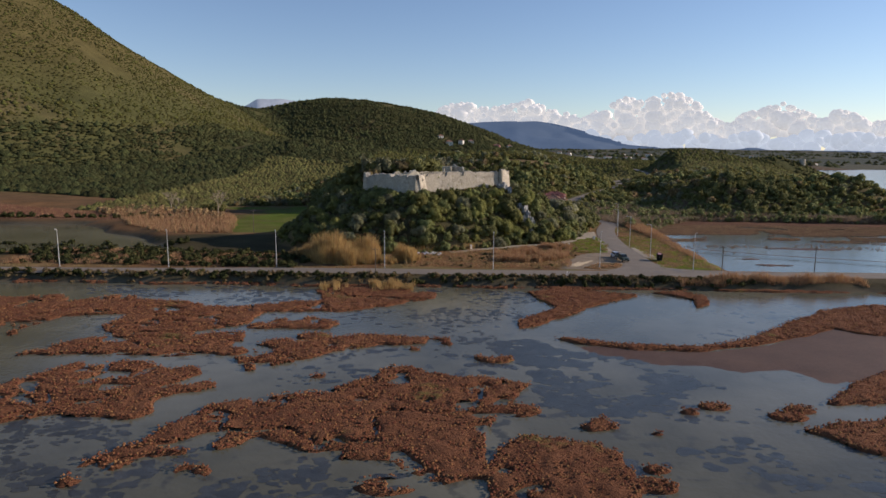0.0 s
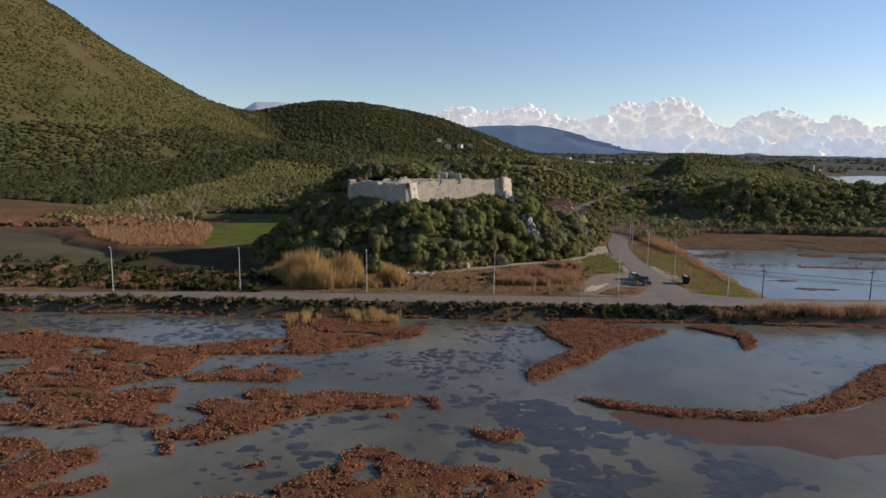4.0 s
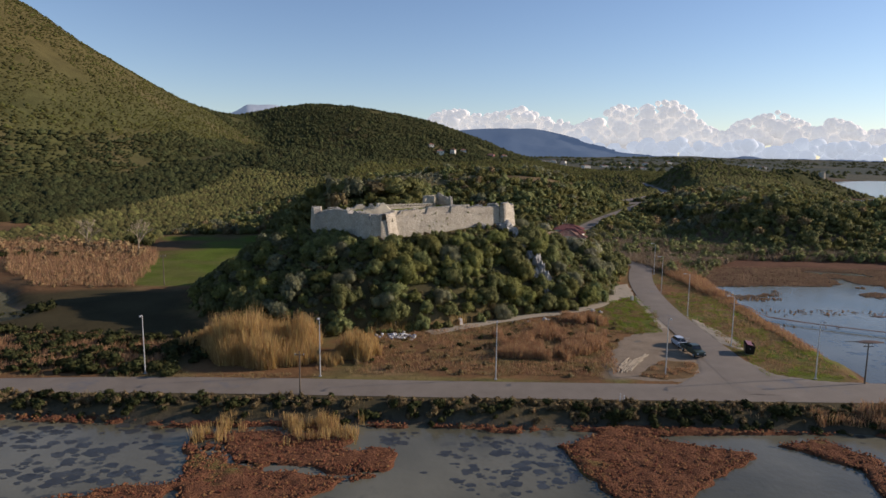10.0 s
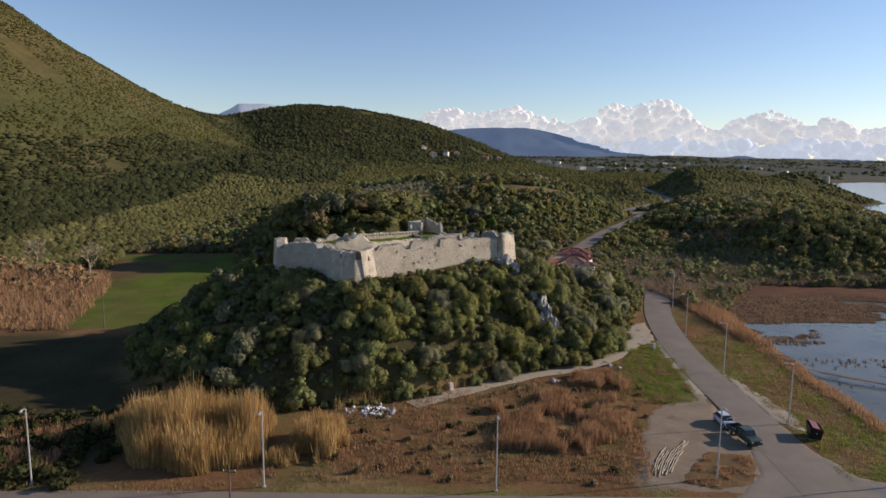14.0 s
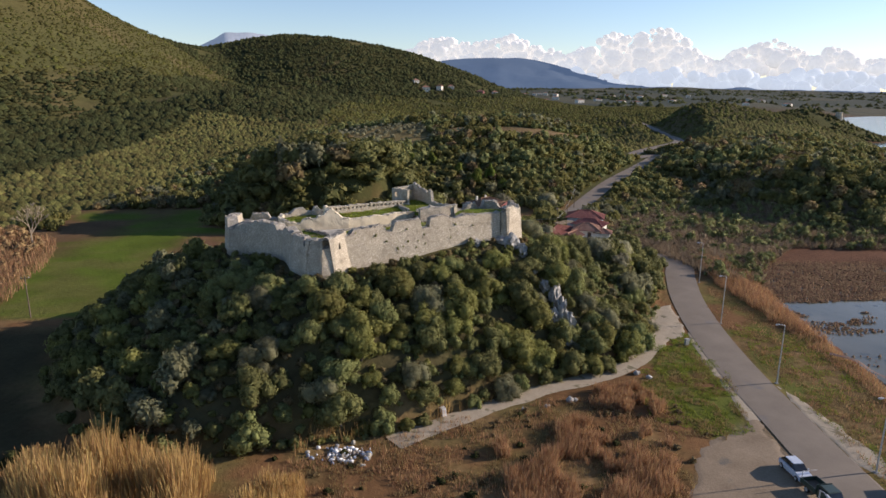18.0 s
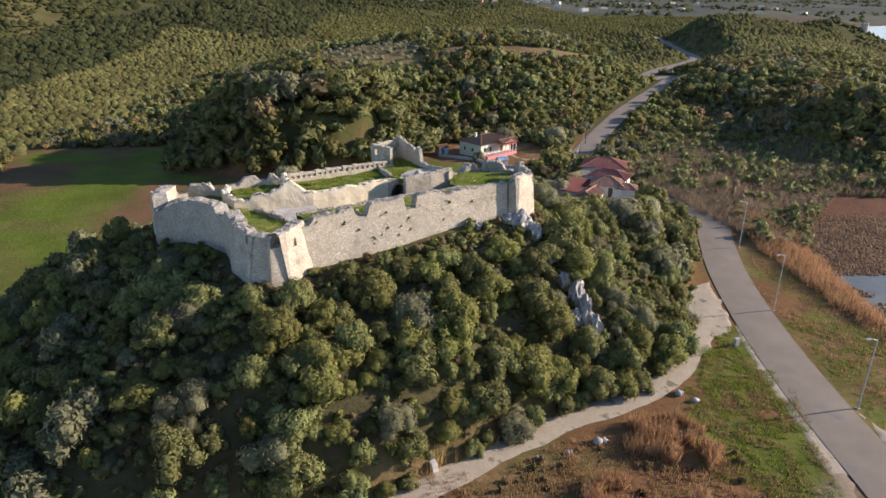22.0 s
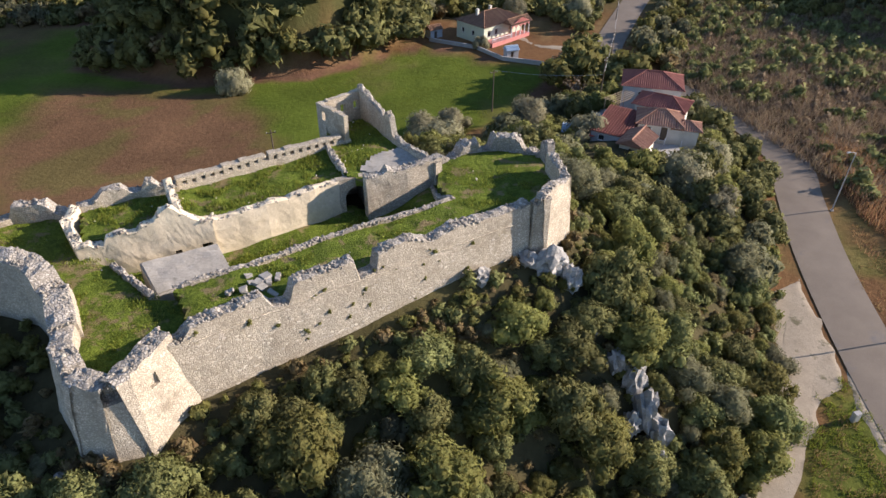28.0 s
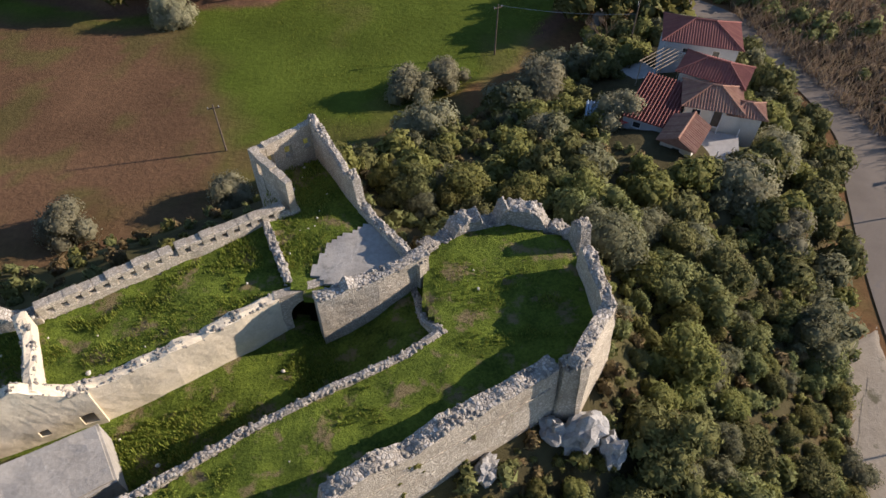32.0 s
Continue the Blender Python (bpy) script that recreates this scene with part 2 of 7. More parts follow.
# ---- the land ----
FORT = [(-25.9, 196), (-20.5, 192.7), (-17, 197.5), (4.4, 212.2), (5.8, 212.4), (8.2, 217.3), (7, 224), (-3, 224), (-8, 230), (-11, 232),
        (-15, 228.5), (-25, 217), (-33, 214), (-39, 210), (-37.8, 204.5), (-33, 205), (-30, 203)]
FOOT = [(-34, 173), (-21, 177), (-7, 182), (4, 190.5), (11, 195.5), (19, 199.8), (25, 206), (29, 214), (33, 226), (40, 243), (44, 262),
        (41, 277), (33, 288), (20, 284), (8, 268), (-8, 254), (-20, 244), (-40, 236), (-60, 232), (-67, 212), (-60, 190), (-47, 178)]


def poly_dist(x, y, poly):
    """Distance to a polygon's outline, positive inside."""
    best, inside = np.full(x.shape, 1e9), np.zeros(x.shape, bool)
    for (ax, ay), (bx, by) in zip(poly, poly[1:] + poly[:1]):
        ex, ey = bx - ax, by - ay
        k = np.clip(((x - ax) * ex + (y - ay) * ey) / (ex * ex + ey * ey), 0, 1)
        best = np.minimum(best, np.hypot(x - ax - k * ex, y - ay - k * ey))
        inside ^= ((ay > y) != (by > y)) & (x < (y - ay) / (ey if ey else 1e-9) * ex + ax)
    return np.where(inside, best, -best)


def line_dist(x, y, line):
    best = np.full(np.shape(x), 1e9)
    for (ax, ay), (bx, by) in zip(line, line[1:]):
        ex, ey = bx - ax, by - ay
        k = np.clip(((x - ax) * ex + (y - ay) * ey) / (ex * ex + ey * ey), 0, 1)
        best = np.minimum(best, np.hypot(x - ax - k * ex, y - ay - k * ey))
    return best


def step(a, b, v):
    k = np.clip((v - a) / (b - a), 0, 1)
    return k * k * (3 - 2 * k)


def waves(x, y, size, seed, octaves=4):
    """Smooth noise about zero: lattice values drawn from a hash, eased between."""
    total, gain = np.zeros(np.shape(x)), 1.0
    for o in range(octaves):
        u, v = x / size + 17.3 * seed + 5 * o, y / size - 9.1 * seed + 3 * o
        iu, iv = np.floor(u), np.floor(v)
        fu, fv = u - iu, v - iv
        fu, fv = fu * fu * (3 - 2 * fu), fv * fv * (3 - 2 * fv)

        def cell(a, b):
            h = np.sin(a * 127.1 + b * 311.7 + seed * 74.7 + o * 19.19) * 43758.5453
            return (h - np.floor(h)) * 2 - 1
        low = cell(iu, iv) * (1 - fu) + cell(iu + 1, iv) * fu
        high = cell(iu, iv + 1) * (1 - fu) + cell(iu + 1, iv + 1) * fu
        total, gain, size = total + gain * (low * (1 - fv) + high * fv), gain * 0.5, size * 0.5
    return total


def bump(x, y, cx, cy, rx, ry, turn, h, power=1.0):
    a = math.radians(turn)
    u = ((x - cx) * math.cos(a) + (y - cy) * math.sin(a)) / rx
    v = (-(x - cx) * math.sin(a) + (y - cy) * math.cos(a)) / ry
    return h * np.exp(-(u * u + v * v) ** power)


def cone(x, y, cx, cy, r, h, ease=0.12):
    d = np.hypot(x - cx, y - cy) / r
    k = 1 - d
    return h * np.where(k > ease, k, np.where(k > -ease, (k + ease) ** 2 / (4 * ease), 0))


ROAD_BACK = [(50, 262), (48, 275), (42, 288), (33, 297), (29, 306), (36, 328), (58, 380), (84, 430), (99, 462), (84, 452), (92, 474), (112, 500), (128, 521), (135, 545), (142, 600), (156, 690), (178, 880)]


def height(x, y):
    """The land's height over the coast road, in metres."""
    x, y = np.asarray(x, float), np.asarray(y, float)
    # the wooded mountain, the dark hill behind it and the low hills between them
    off = np.hypot(x + 678, y - 697)
    mount = np.maximum(cone(x, y, -678, 697, 451, 311), 0.07 * np.clip(640 - off, 0, None))
    mount = mount * (1 + 0.02 * waves(x, y, 160, 1)) + step(5, 60, mount) * waves(x, y, 60, 2) * 1.5
    dark = bump(x, y, -196, 1059, 229, 170, 0, 88, 1.22) + bump(x, y, -412, 1059, 170, 200, 0, 14)
    plain = 14 * step(420, 900, y + 0.1 * x) * step(420, 250, x - 0.25 * y)
    grove = bump(x, y, -5, 458, 92, 98, 10, 25, 1.8) + bump(x, y, -62, 368, 20, 42, 0, 5, 1.4) + bump(x, y, -43, 317, 33, 30, 0, 18.5, 2.5) * step(0.5, -10, poly_dist(x, y, NORTH_FIELD)) + bump(x, y, -48, 352, 28, 30, 0, 5, 1.5) + bump(x, y, -170, 650, 110, 110, 0, 22)
    spur = np.interp(y, [322, 395, 487, 661], [14.5, 14, 14, 11]) * step(46 + 50 * step(360, 450, y), 4 + 10 * step(360, 450, y), line_dist(x, y, [(178, 346), (126, 340), (140, 400), (172, 487), (215, 661)]))
    spur = spur + bump(x, y, 150, 640, 120, 90, 0, 14) * step(420, 300, x - 0.25 * y + 100)
    far = 30 * step(1500, 3200, y - 0.2 * x) + bump(x, y, 1500, 3900, 900, 500, 0, 25)
    land = np.maximum(mount, 0) + dark + plain + grove + spur + far
    land = land + step(2, 12, land) * waves(x, y, 45, 3) * 1.6
    # the farmhouse's level yard, and the valley of the inland road
    yard = poly_dist(x, y, [(-18, 296), (34, 292), (34, 326), (22, 338), (-14, 337)])
    land = land - (land - 0.35) * step(-12, 0, yard)
    land = land - (land - np.clip((y - 300) / 22, 0, 10.5)) * step(26, 5, line_dist(x, y, ROAD_BACK)) * step(285, 310, y)
    # the fort's mound
    db, df = poly_dist(x, y, FOOT), -poly_dist(x, y, FORT)
    k = np.clip(db, 0, None) / (np.clip(db, 0, None) + np.clip(df, 0, None) + 1e-6)
    mound = (15.6 + bump(x, y, 1, 210, 11, 11, 0, 1.5)) * k ** (0.62 + 0.26 * step(0, 14, x)) + bump(x, y, 24, 257, 17, 18, 0, 2.2)
    land = land + np.where(db > 0, mound + step(0, 6, db) * step(0, 6, df) * waves(x, y, 9, 4) * 0.9, 0)
    # the marsh in front of the road, the lagoon beside it and the lake
    shore = 139.5 + 0.04 * x + 1.2 * waves(x, y, 9, 5)
    land = land - 2.1 * step(shore + 2.2, shore - 1.5, y)
    lagoon = np.minimum.reduce([x - 59.5 - 0.0 * y + 1.5 * waves(x, y, 12, 6), y - 158 - 0.05 * (x - 60), 259 + 8 * step(64, 90, x) - y + 1.5 * waves(x, y, 10, 8)])
    land = land - 1.75 * step(-1.5, 2.5, lagoon) * step(12, 3, land)
    land = land + (0.1 + 0.2 * waves(x / 3, y, 4, 10, 3)) * step(2, 4, lagoon) * step(262, 276, y) * step(62, 80, x)
    land = land - 2.3 * step(-2, 4, poly_dist(x, y, POND) + 2 * waves(x, y, 14, 16))
    flat = np.minimum.reduce([x - 66 + 2 * waves(x, y, 12, 6), y - 240, 294 - y - 0.12 * (x - 100) + 2 * waves(x, y, 12, 9)])
    land = np.minimum(land, np.where(flat > -4, 0.4 - 1.75 * step(-4, 3, flat) - 0.35 * step(276, 262, y), 1e9))
    lake = x - 0.25 * y - 150 + 8 * waves(x, y, 60, 7)
    lake = np.minimum(lake, y - 300)
    tip = bump(x, y, 335, 742, 50, 30, -10, 20)
    wet = step(-40, 30, lake) * step(1320, 1200, y - 0.15 * x)
    return land * (1 - wet) - 6 * wet + tip


def spaced(*spans):
    return np.unique(np.concatenate([np.arange(a, b, s) for a, b, s in spans]))


ROAD_EAST = [(40.5, 150), (40.6, 165), (40.6, 182), (40.5, 200), (41.6, 218), (44, 236), (47.6, 252)] + ROAD_BACK
TRACK = [(-9, 177.5), (-3, 182.8), (5, 188.9), (11, 193.3), (18.7, 197.4), (24.2, 201.8), (28.3, 207.4), (31, 213), (34.2, 219), (38, 226)]
POND = [(-230, 236), (-160, 248), (-128, 217), (-116, 211), (-98, 192), (-94, 180), (-108, 170), (-140, 168), (-230, 176)]
RED_FLAT = [(-240, 290), (-176, 284), (-160, 272), (-140, 246), (-166, 252), (-240, 242)]
COPSE = [(-172, 300), (-112, 274), (-102, 258), (-85.5, 212.5), (-110, 211), (-134, 232), (-156, 262), (-176, 280)]
NORTH_FIELD = [(-88, 215), (-70, 216), (-64, 236), (-42, 241), (-22, 250), (-8, 262), (6, 276), (16, 292), (20, 299), (6, 303), (-10, 312), (-22, 301), (-32, 293), (-55, 288), (-80, 296), (-92, 325), (-132, 318), (-112, 270)]


ORCHARD = [(-72, 444), (-60, 392), (-38, 378), (-16, 386), (-22, 438)]
BARE_STRIP = [(-16, 402), (14, 401), (44, 414), (70, 436), (60, 442), (28, 424), (-14, 416)]


def cover(x, y, z):
    """The colour of what grows or lies on the ground, with the mound's shade painted in to its west."""
    shape = x.shape
    n1, n2, n3 = waves(x, y, 14, 11), waves(x, y, 5, 12), waves(x, y, 60, 13)
    col = np.empty((*shape, 3))
    col[:] = (0.17, 0.094, 0.045)

    def lay(mask, c):
        k = np.clip(mask, 0, 1)[..., None]
        col[:] = col * (1 - k) + np.array(c) * k
    lay(step(-0.2, 0.5, n1 + 0.6 * n2), (0.13, 0.102, 0.042))
    lay(step(0.3, 0.8, n2 + 0.4 * n1), (0.22, 0.145, 0.07))
    wild = step(3, 9, z) + step(330, 350, y)
    lay(wild, (0.075, 0.076, 0.03))
    lay(wild * step(0.1, 0.9, n3), (0.105, 0.088, 0.042))
    lay(step(60, 140, z), (0.095, 0.08, 0.033))
    lay(step(-42, -50, x) * step(149, 152, y) * step(182, 172, y) * step(-1.0, -0.2, n1 + n2), (0.085, 0.07, 0.032))
    lay(step(-1, 3, poly_dist(x, y, FOOT)), (0.075, 0.066, 0.034))
    lay(step(-1, 4, poly_dist(x, y, FOOT)) * step(0.1, 0.6, n1), (0.1, 0.09, 0.04))
    field = poly_dist(x, y, NORTH_FIELD)
    lay(step(-1, 2, field + n2), (0.088, 0.12, 0.018))
    lay(step(-1, 2, field + n2) * step(0.1, 0.8, n1 + 0.4 * n2), (0.11, 0.115, 0.03))
    lay(step(-2.5, -0.5, field) * step(1.5, 0, field + 0.8 * n2) * step(280, 286, y), (0.15, 0.085, 0.055))
    soil = poly_dist(x, y, [(-80, 285), (-48, 287), (-35, 276), (-27, 252), (-40, 240), (-64, 237), (-74, 262)])
    lay(step(-5, 5, soil + 3 * n1 + 2 * n2), (0.15, 0.088, 0.05))
    lay(step(0, 7, soil + 3 * n2) * step(0.2, 0.7, n2 + 0.5 * n1), (0.125, 0.1, 0.04))
    olive = poly_dist(x, y, ORCHARD)
    lay(step(-4, 4, olive + 3 * n1), (0.17, 0.135, 0.062))
    lay(step(-3, 3, poly_dist(x, y, BARE_STRIP) + 2 * n1), (0.17, 0.12, 0.065))
    verge = step(43.5, 45, x) * step(62, 59, x) * step(154, 157, y) * step(262, 215, y)
    lay(verge * step(-0.9, 0.2, n1 + 0.7 * n2), (0.11, 0.122, 0.03))
    lay(verge * step(-0.1, 0.5, n1 - 0.7 * n2), (0.16, 0.112, 0.052))
    lawn = poly_dist(x, y, [(24, 195), (30, 208), (36, 217), (39, 214), (38, 196), (35, 183), (28, 180), (23, 186)])
    lay(step(-1, 2, lawn + 1.2 * n2) * step(-0.8, 0.1, n1 + n2), (0.105, 0.122, 0.026))
    pull = poly_dist(x, y, [(19, 155.5), (24, 170), (27, 177), (33, 183), (37.5, 186), (37.5, 160), (30, 158), (26, 156)])
    lay(step(-0.8, 1.2, pull + 0.8 * n2), (0.19, 0.155, 0.112))
    isle = poly_dist(x, y, [(24.4, 156.2), (28.4, 154.7), (33, 157), (35.2, 160.2), (35.8, 164.8), (30.6, 165.4), (27.2, 161)])
    lay(step(-0.6, 0.8, isle + 0.4 * n2), (0.12, 0.1, 0.04))
    verge2 = np.abs(y - (151.3 + 0.06 * x))
    lay(step(2.6, 1.6, verge2) * step(150, 152, y) * step(-0.3, 0.6, n2), (0.14, 0.122, 0.045))
    lay(step(1150, 1400, y), (0.06, 0.07, 0.056))
    lay(step(1150, 1400, y) * step(0, 0.4, waves(x, y / 2.5, 160, 15)), (0.09, 0.088, 0.06))
    lay(step(147, 145.5, y - 0.05 * x) * step(136, 138.5, y - 0.04 * x), (0.075, 0.062, 0.034))
    lay(step(-4, 3, poly_dist(x, y, [(50, 262), (60, 246), (72, 256), (92, 286), (130, 288), (180, 286), (180, 300), (100, 330), (62, 345), (48, 318), (44, 296)]) + 2 * n1) * step(-1.2, -0.7, z), (0.1, 0.08, 0.048))
    lay(step(-104, -124, x - 0.15 * (y - 200)) * step(150, 156, y) * step(340, 310, y) * step(-0.7, 0.1, n1 + 0.4 * n2), (0.125, 0.078, 0.042))
    # fallow ground west of the mound, coloured darker for the mound's shade
    fallow_shade = poly_dist(x, y, [(-120, 150), (-47, 154), (-40, 172), (-62, 190), (-68, 212), (-98, 213), (-125, 200)])
    lay(step(-2, 6, fallow_shade + 3 * n1), (0.056, 0.047, 0.024))
    lay(step(-3, 3, poly_dist(x, y, RED_FLAT) + 2 * n1), (0.16, 0.075, 0.045))
    bed = step(-0.6, -1.1, z)
    lay(bed, (0.1, 0.085, 0.06))
    lag = bed * step(56, 60, x) * step(150, 160, y)
    lay(lag, (0.125, 0.065, 0.04))
    lay(lag * step(0, 0.6, n1), (0.085, 0.06, 0.04))
    return col


def build_ground():
    xs = spaced((-5400, -1000, 160), (-1000, -400, 22), (-400, -140, 8), (-140, -70, 3), (-70, 64, 1.3), (64, 140, 3), (140, 400, 8), (400, 1000, 22), (1000, 5401, 160))
    ys = spaced((-5000, 0, 300), (0, 136, 5), (136, 300, 1.3), (300, 560, 5), (560, 1300, 12), (1300, 5401, 150))
    x, y = np.meshgrid(xs, ys)
    z = height(x, y)
    me = mesh_from("ground", np.stack([x, y, z], -1), grid_faces(len(ys), len(xs)), M_GROUND, True)
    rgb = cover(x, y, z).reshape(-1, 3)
    data = me.color_attributes.new("cover", "FLOAT_COLOR", "POINT")
    data.data.foreach_set("color", np.concatenate([rgb, np.ones((len(rgb), 1))], 1).ravel())
    placed("ground", me, None, "rolling coastal land of scrub, fields, wet flats and wooded hills", "ground", kind="structure")


build_ground()
placed("water", mesh_from("water", [(-5400, -5000, -1.6), (5400, -5000, -1.6), (5400, 5400, -1.6), (-5400, 5400, -1.6)], [(0, 1, 2, 3)], M_WATER),
       None, "calm shallow brackish water with dark weed patches", "water", kind="structure")


def smooth_line(points, gap):
    """Points at even steps along a curve through the given ones."""
    p = np.array(points, float)
    d = np.concatenate([[0], np.cumsum(np.hypot(*np.diff(p, axis=0).T[:2]))])
    q = np.concatenate([[2 * p[0] - p[1]], p, [2 * p[-1] - p[-2]]])
    s = np.arange(0, d[-1], gap)
    i = np.clip(np.searchsorted(d, s, side="right") - 1, 0, len(p) - 2)
    u = ((s - d[i]) / (d[i + 1] - d[i]))[:, None]
    a, b, c, e = q[i], q[i + 1], q[i + 2], q[i + 3]
    return 0.5 * (2 * b + (c - a) * u + (2 * a - 5 * b + 4 * c - e) * u ** 2 + (3 * b - a - 3 * c + e) * u ** 3)


def ribbon(name, points, left, right, lift, mat, label, ragged=0.0, gap=1.5, crown=0.05):
    """A strip of road on the ground along a curve."""
    p = smooth_line(points, gap)
    t = np.gradient(p, axis=0)
    t /= np.hypot(t[:, 0], t[:, 1])[:, None]
    side = np.stack([-t[:, 1], t[:, 0]], -1)
    cols = np.linspace(-right, left, 9)
    xy = p[:, None, :] + side[:, None, :] * cols[None, :, None]
    if ragged:
        wob = ragged * waves(xy[..., 0], xy[..., 1], 3.0, 21)
        xy[:, 0] += side * wob[:, :1]
        xy[:, -1] += side * wob[:, -1:]
    zc = height(xy[..., 0], xy[..., 1])
    z = np.maximum(zc.mean(1, keepdims=True), zc) + lift + crown * (1 - (cols / max(left, right)) ** 2)[None]
    v = np.concatenate([xy, z[..., None]], -1)
    return placed(name, mesh_from(name, v, grid_faces(len(p), len(cols)), mat, True), None, label, "road", kind="structure")


ribbon("road_coast", [(-400, 115), (-160, 136), (-86, 141.5), (-46, 146.2), (-5, 148.3), (16, 149.4), (60, 152), (130, 157), (300, 172), (420, 180)], 3.3, 3.3, 0.06, M_ASPHALT, "worn pale grey two-lane asphalt coast road")
ribbon("road_inland", ROAD_EAST, 3.2, 3.2, 0.1, M_ASPHALT, "grey asphalt side road winding inland past the fort hill")
ribbon("dirt_track", TRACK, 1.6, 1.6, 0.09, M_DIRT, "pale rutted dirt track skirting the wooded fort hill", 0.22, 0.8)


# ---- the ruined fort ----
fort = thing("ruined_fort", "ruined pale stone fort with bastions crowning a wooded hill", "fort", pose(-14, 210, 15))


def in_fort(ob):
    ob.parent = fort
    ob.matrix_parent_inverse = fort.matrix_basis.inverted()
    return ob


def wall(name, points, base, tops, thick, mat=None, batter=0.0, seed=1, rough=0.045, jag=0.12, gap=0.45, label="", curve=False, coping=True, parent=fort):
    """A ruined wall: its outer foot runs along the points with the inside to the left. tops: heights at even
    steps along it, or pairs of (share of the length, height)."""
    mat = mat or M_WALL
    p = smooth_line(points, gap) if curve else None
    if p is None:
        q = np.array(points, float)
        d = np.concatenate([[0], np.cumsum(np.hypot(*np.diff(q, axis=0).T))])
        s = np.unique(np.concatenate([np.linspace(0, d[-1], max(3, int(d[-1] / gap))), d]))
        p = np.stack([np.interp(s, d, q[:, 0]), np.interp(s, d, q[:, 1])], -1)
    d = np.concatenate([[0], np.cumsum(np.hypot(*np.diff(p, axis=0).T))])
    k = d / d[-1]
    t = np.gradient(p, axis=0)
    t /= np.hypot(t[:, 0], t[:, 1])[:, None]
    side = np.stack([-t[:, 1], t[:, 0]], -1)
    if isinstance(tops[0], tuple):
        top = np.interp(k, [a for a, _ in tops], [b for _, b in tops])
    else:
        top = np.interp(k, np.linspace(0, 1, len(tops)), tops)
    top = top + jag * waves(d + 31.7 * seed, 0 * d, 1.1, seed, 3)
    high = float(top.max() - base)
    n = max(4, int(high / 0.5))
    rings = []
    for r in range(n + 1):
        rings.append((r / n, 0.0))
    rings += [(1.0, 0.3), (1.0, 0.7)]
    for r in range(n, -1, -1):
        rings.append((r / n, 1.0))
    v = np.zeros((len(p), len(rings), 3))
    for j, (up, across) in enumerate(rings):
        z = base + (top - base) * up
        lean = batter * np.clip(z - base, 0, None)
        off = lean * (1 - across) + across * thick
        w = waves(d * 1.0 + 7 * seed, z * 1.3 + across * 40, 1.3, seed + 2, 3) * rough
        off = off + w * (1 if across < 0.5 else -1)
        v[:, j, 0], v[:, j, 1] = p[:, 0] + side[:, 0] * off, p[:, 1] + side[:, 1] * off
        v[:, j, 2] = z + (0.14 * waves(d * 2, across * 9 + 0 * d, 0.9, seed + 5, 2) if up == 1.0 else 0) + (0.1 if 0 < across < 1 else 0)
    m = len(rings)
    faces = grid_faces(len(p), m).tolist()
    half = m // 2
    for row in (0, len(p) - 1):
        for j in range(half - 1):
            a, b, c, e = row * m + j, row * m + j + 1, row * m + m - 2 - j, row * m + m - 1 - j
            quad = [e, c, b, a] if row else [a, b, c, e]
            if len(set(quad)) == 4:
                faces.append(quad)
    slots = np.zeros(len(faces), int)
    if mat is M_WALL and coping:
        slots[:(len(p) - 1) * (m - 1)].reshape(len(p) - 1, m - 1)[:, n:n + 3] = 1
    ob = placed(name, mesh_from(name, v, [tuple(reversed(f)) for f in faces], [mat, M_CORESTONE], False, slots), None, label)
    if parent:
        in_fort(ob)
    if coping:
        lean = (batter * np.clip(top - base, 0, None))[:, None]
        COPING.append((p + side * (thick + lean) * 0.5, top, side, thick - float(lean.max()), seed))
    return ob


COPING = []


def carve(ob, openings):
    """Cuts box-shaped openings into a wall. openings: middle x, y, z, half width, half depth, half height, turn."""
    bm = bmesh.new()
    for x, y, z, w, d, h, turn in openings:
        box(bm, -w, -d, -h, w, d, h, 0.0, pose(x, y, z, 0, 0, turn))
    me = bpy.data.meshes.new("cutter")
    bm.to_mesh(me)
    bm.free()
    tool = new("cutter", me)
    mod = ob.modifiers.new("openings", "BOOLEAN")
    mod.operation, mod.solver, mod.object = "DIFFERENCE", "EXACT", tool
    mod.use_hole_tolerant = True
    bpy.context.view_layer.update()
    cut = bpy.data.meshes.new_from_object(ob.evaluated_get(bpy.context.evaluated_depsgraph_get()))
    ob.modifiers.remove(mod)
    bpy.data.objects.remove(tool)
    if len(cut.polygons) > 0.8 * len(ob.data.polygons):
        ob.data = cut


near_bastion = wall("bastion", [(-27.6, 199.6), (-26.2, 196.4), (-23.2, 193.2), (-20.5, 192.6), (-18.5, 193.6), (-16.9, 197.6)], 13.2,
     [(0, 20.2), (0.2, 20.4), (0.36, 20.6), (0.365, 19.5), (0.44, 19.4), (0.445, 20.6), (0.62, 20.7), (0.625, 19.5), (0.72, 19.5), (0.725, 20.6), (0.88, 21.0), (1, 21.0)],
     2.5, batter=0.16, seed=3, jag=0.16, gap=0.35, label="faceted corner bastion with battered walls and broken parapet")
carve(near_bastion, [(-18.0, 195.6, 19.4, 0.34, 0.9, 0.42, 65), (-17.6, 195.0, 16.9, 0.17, 0.7, 0.17, 65)])
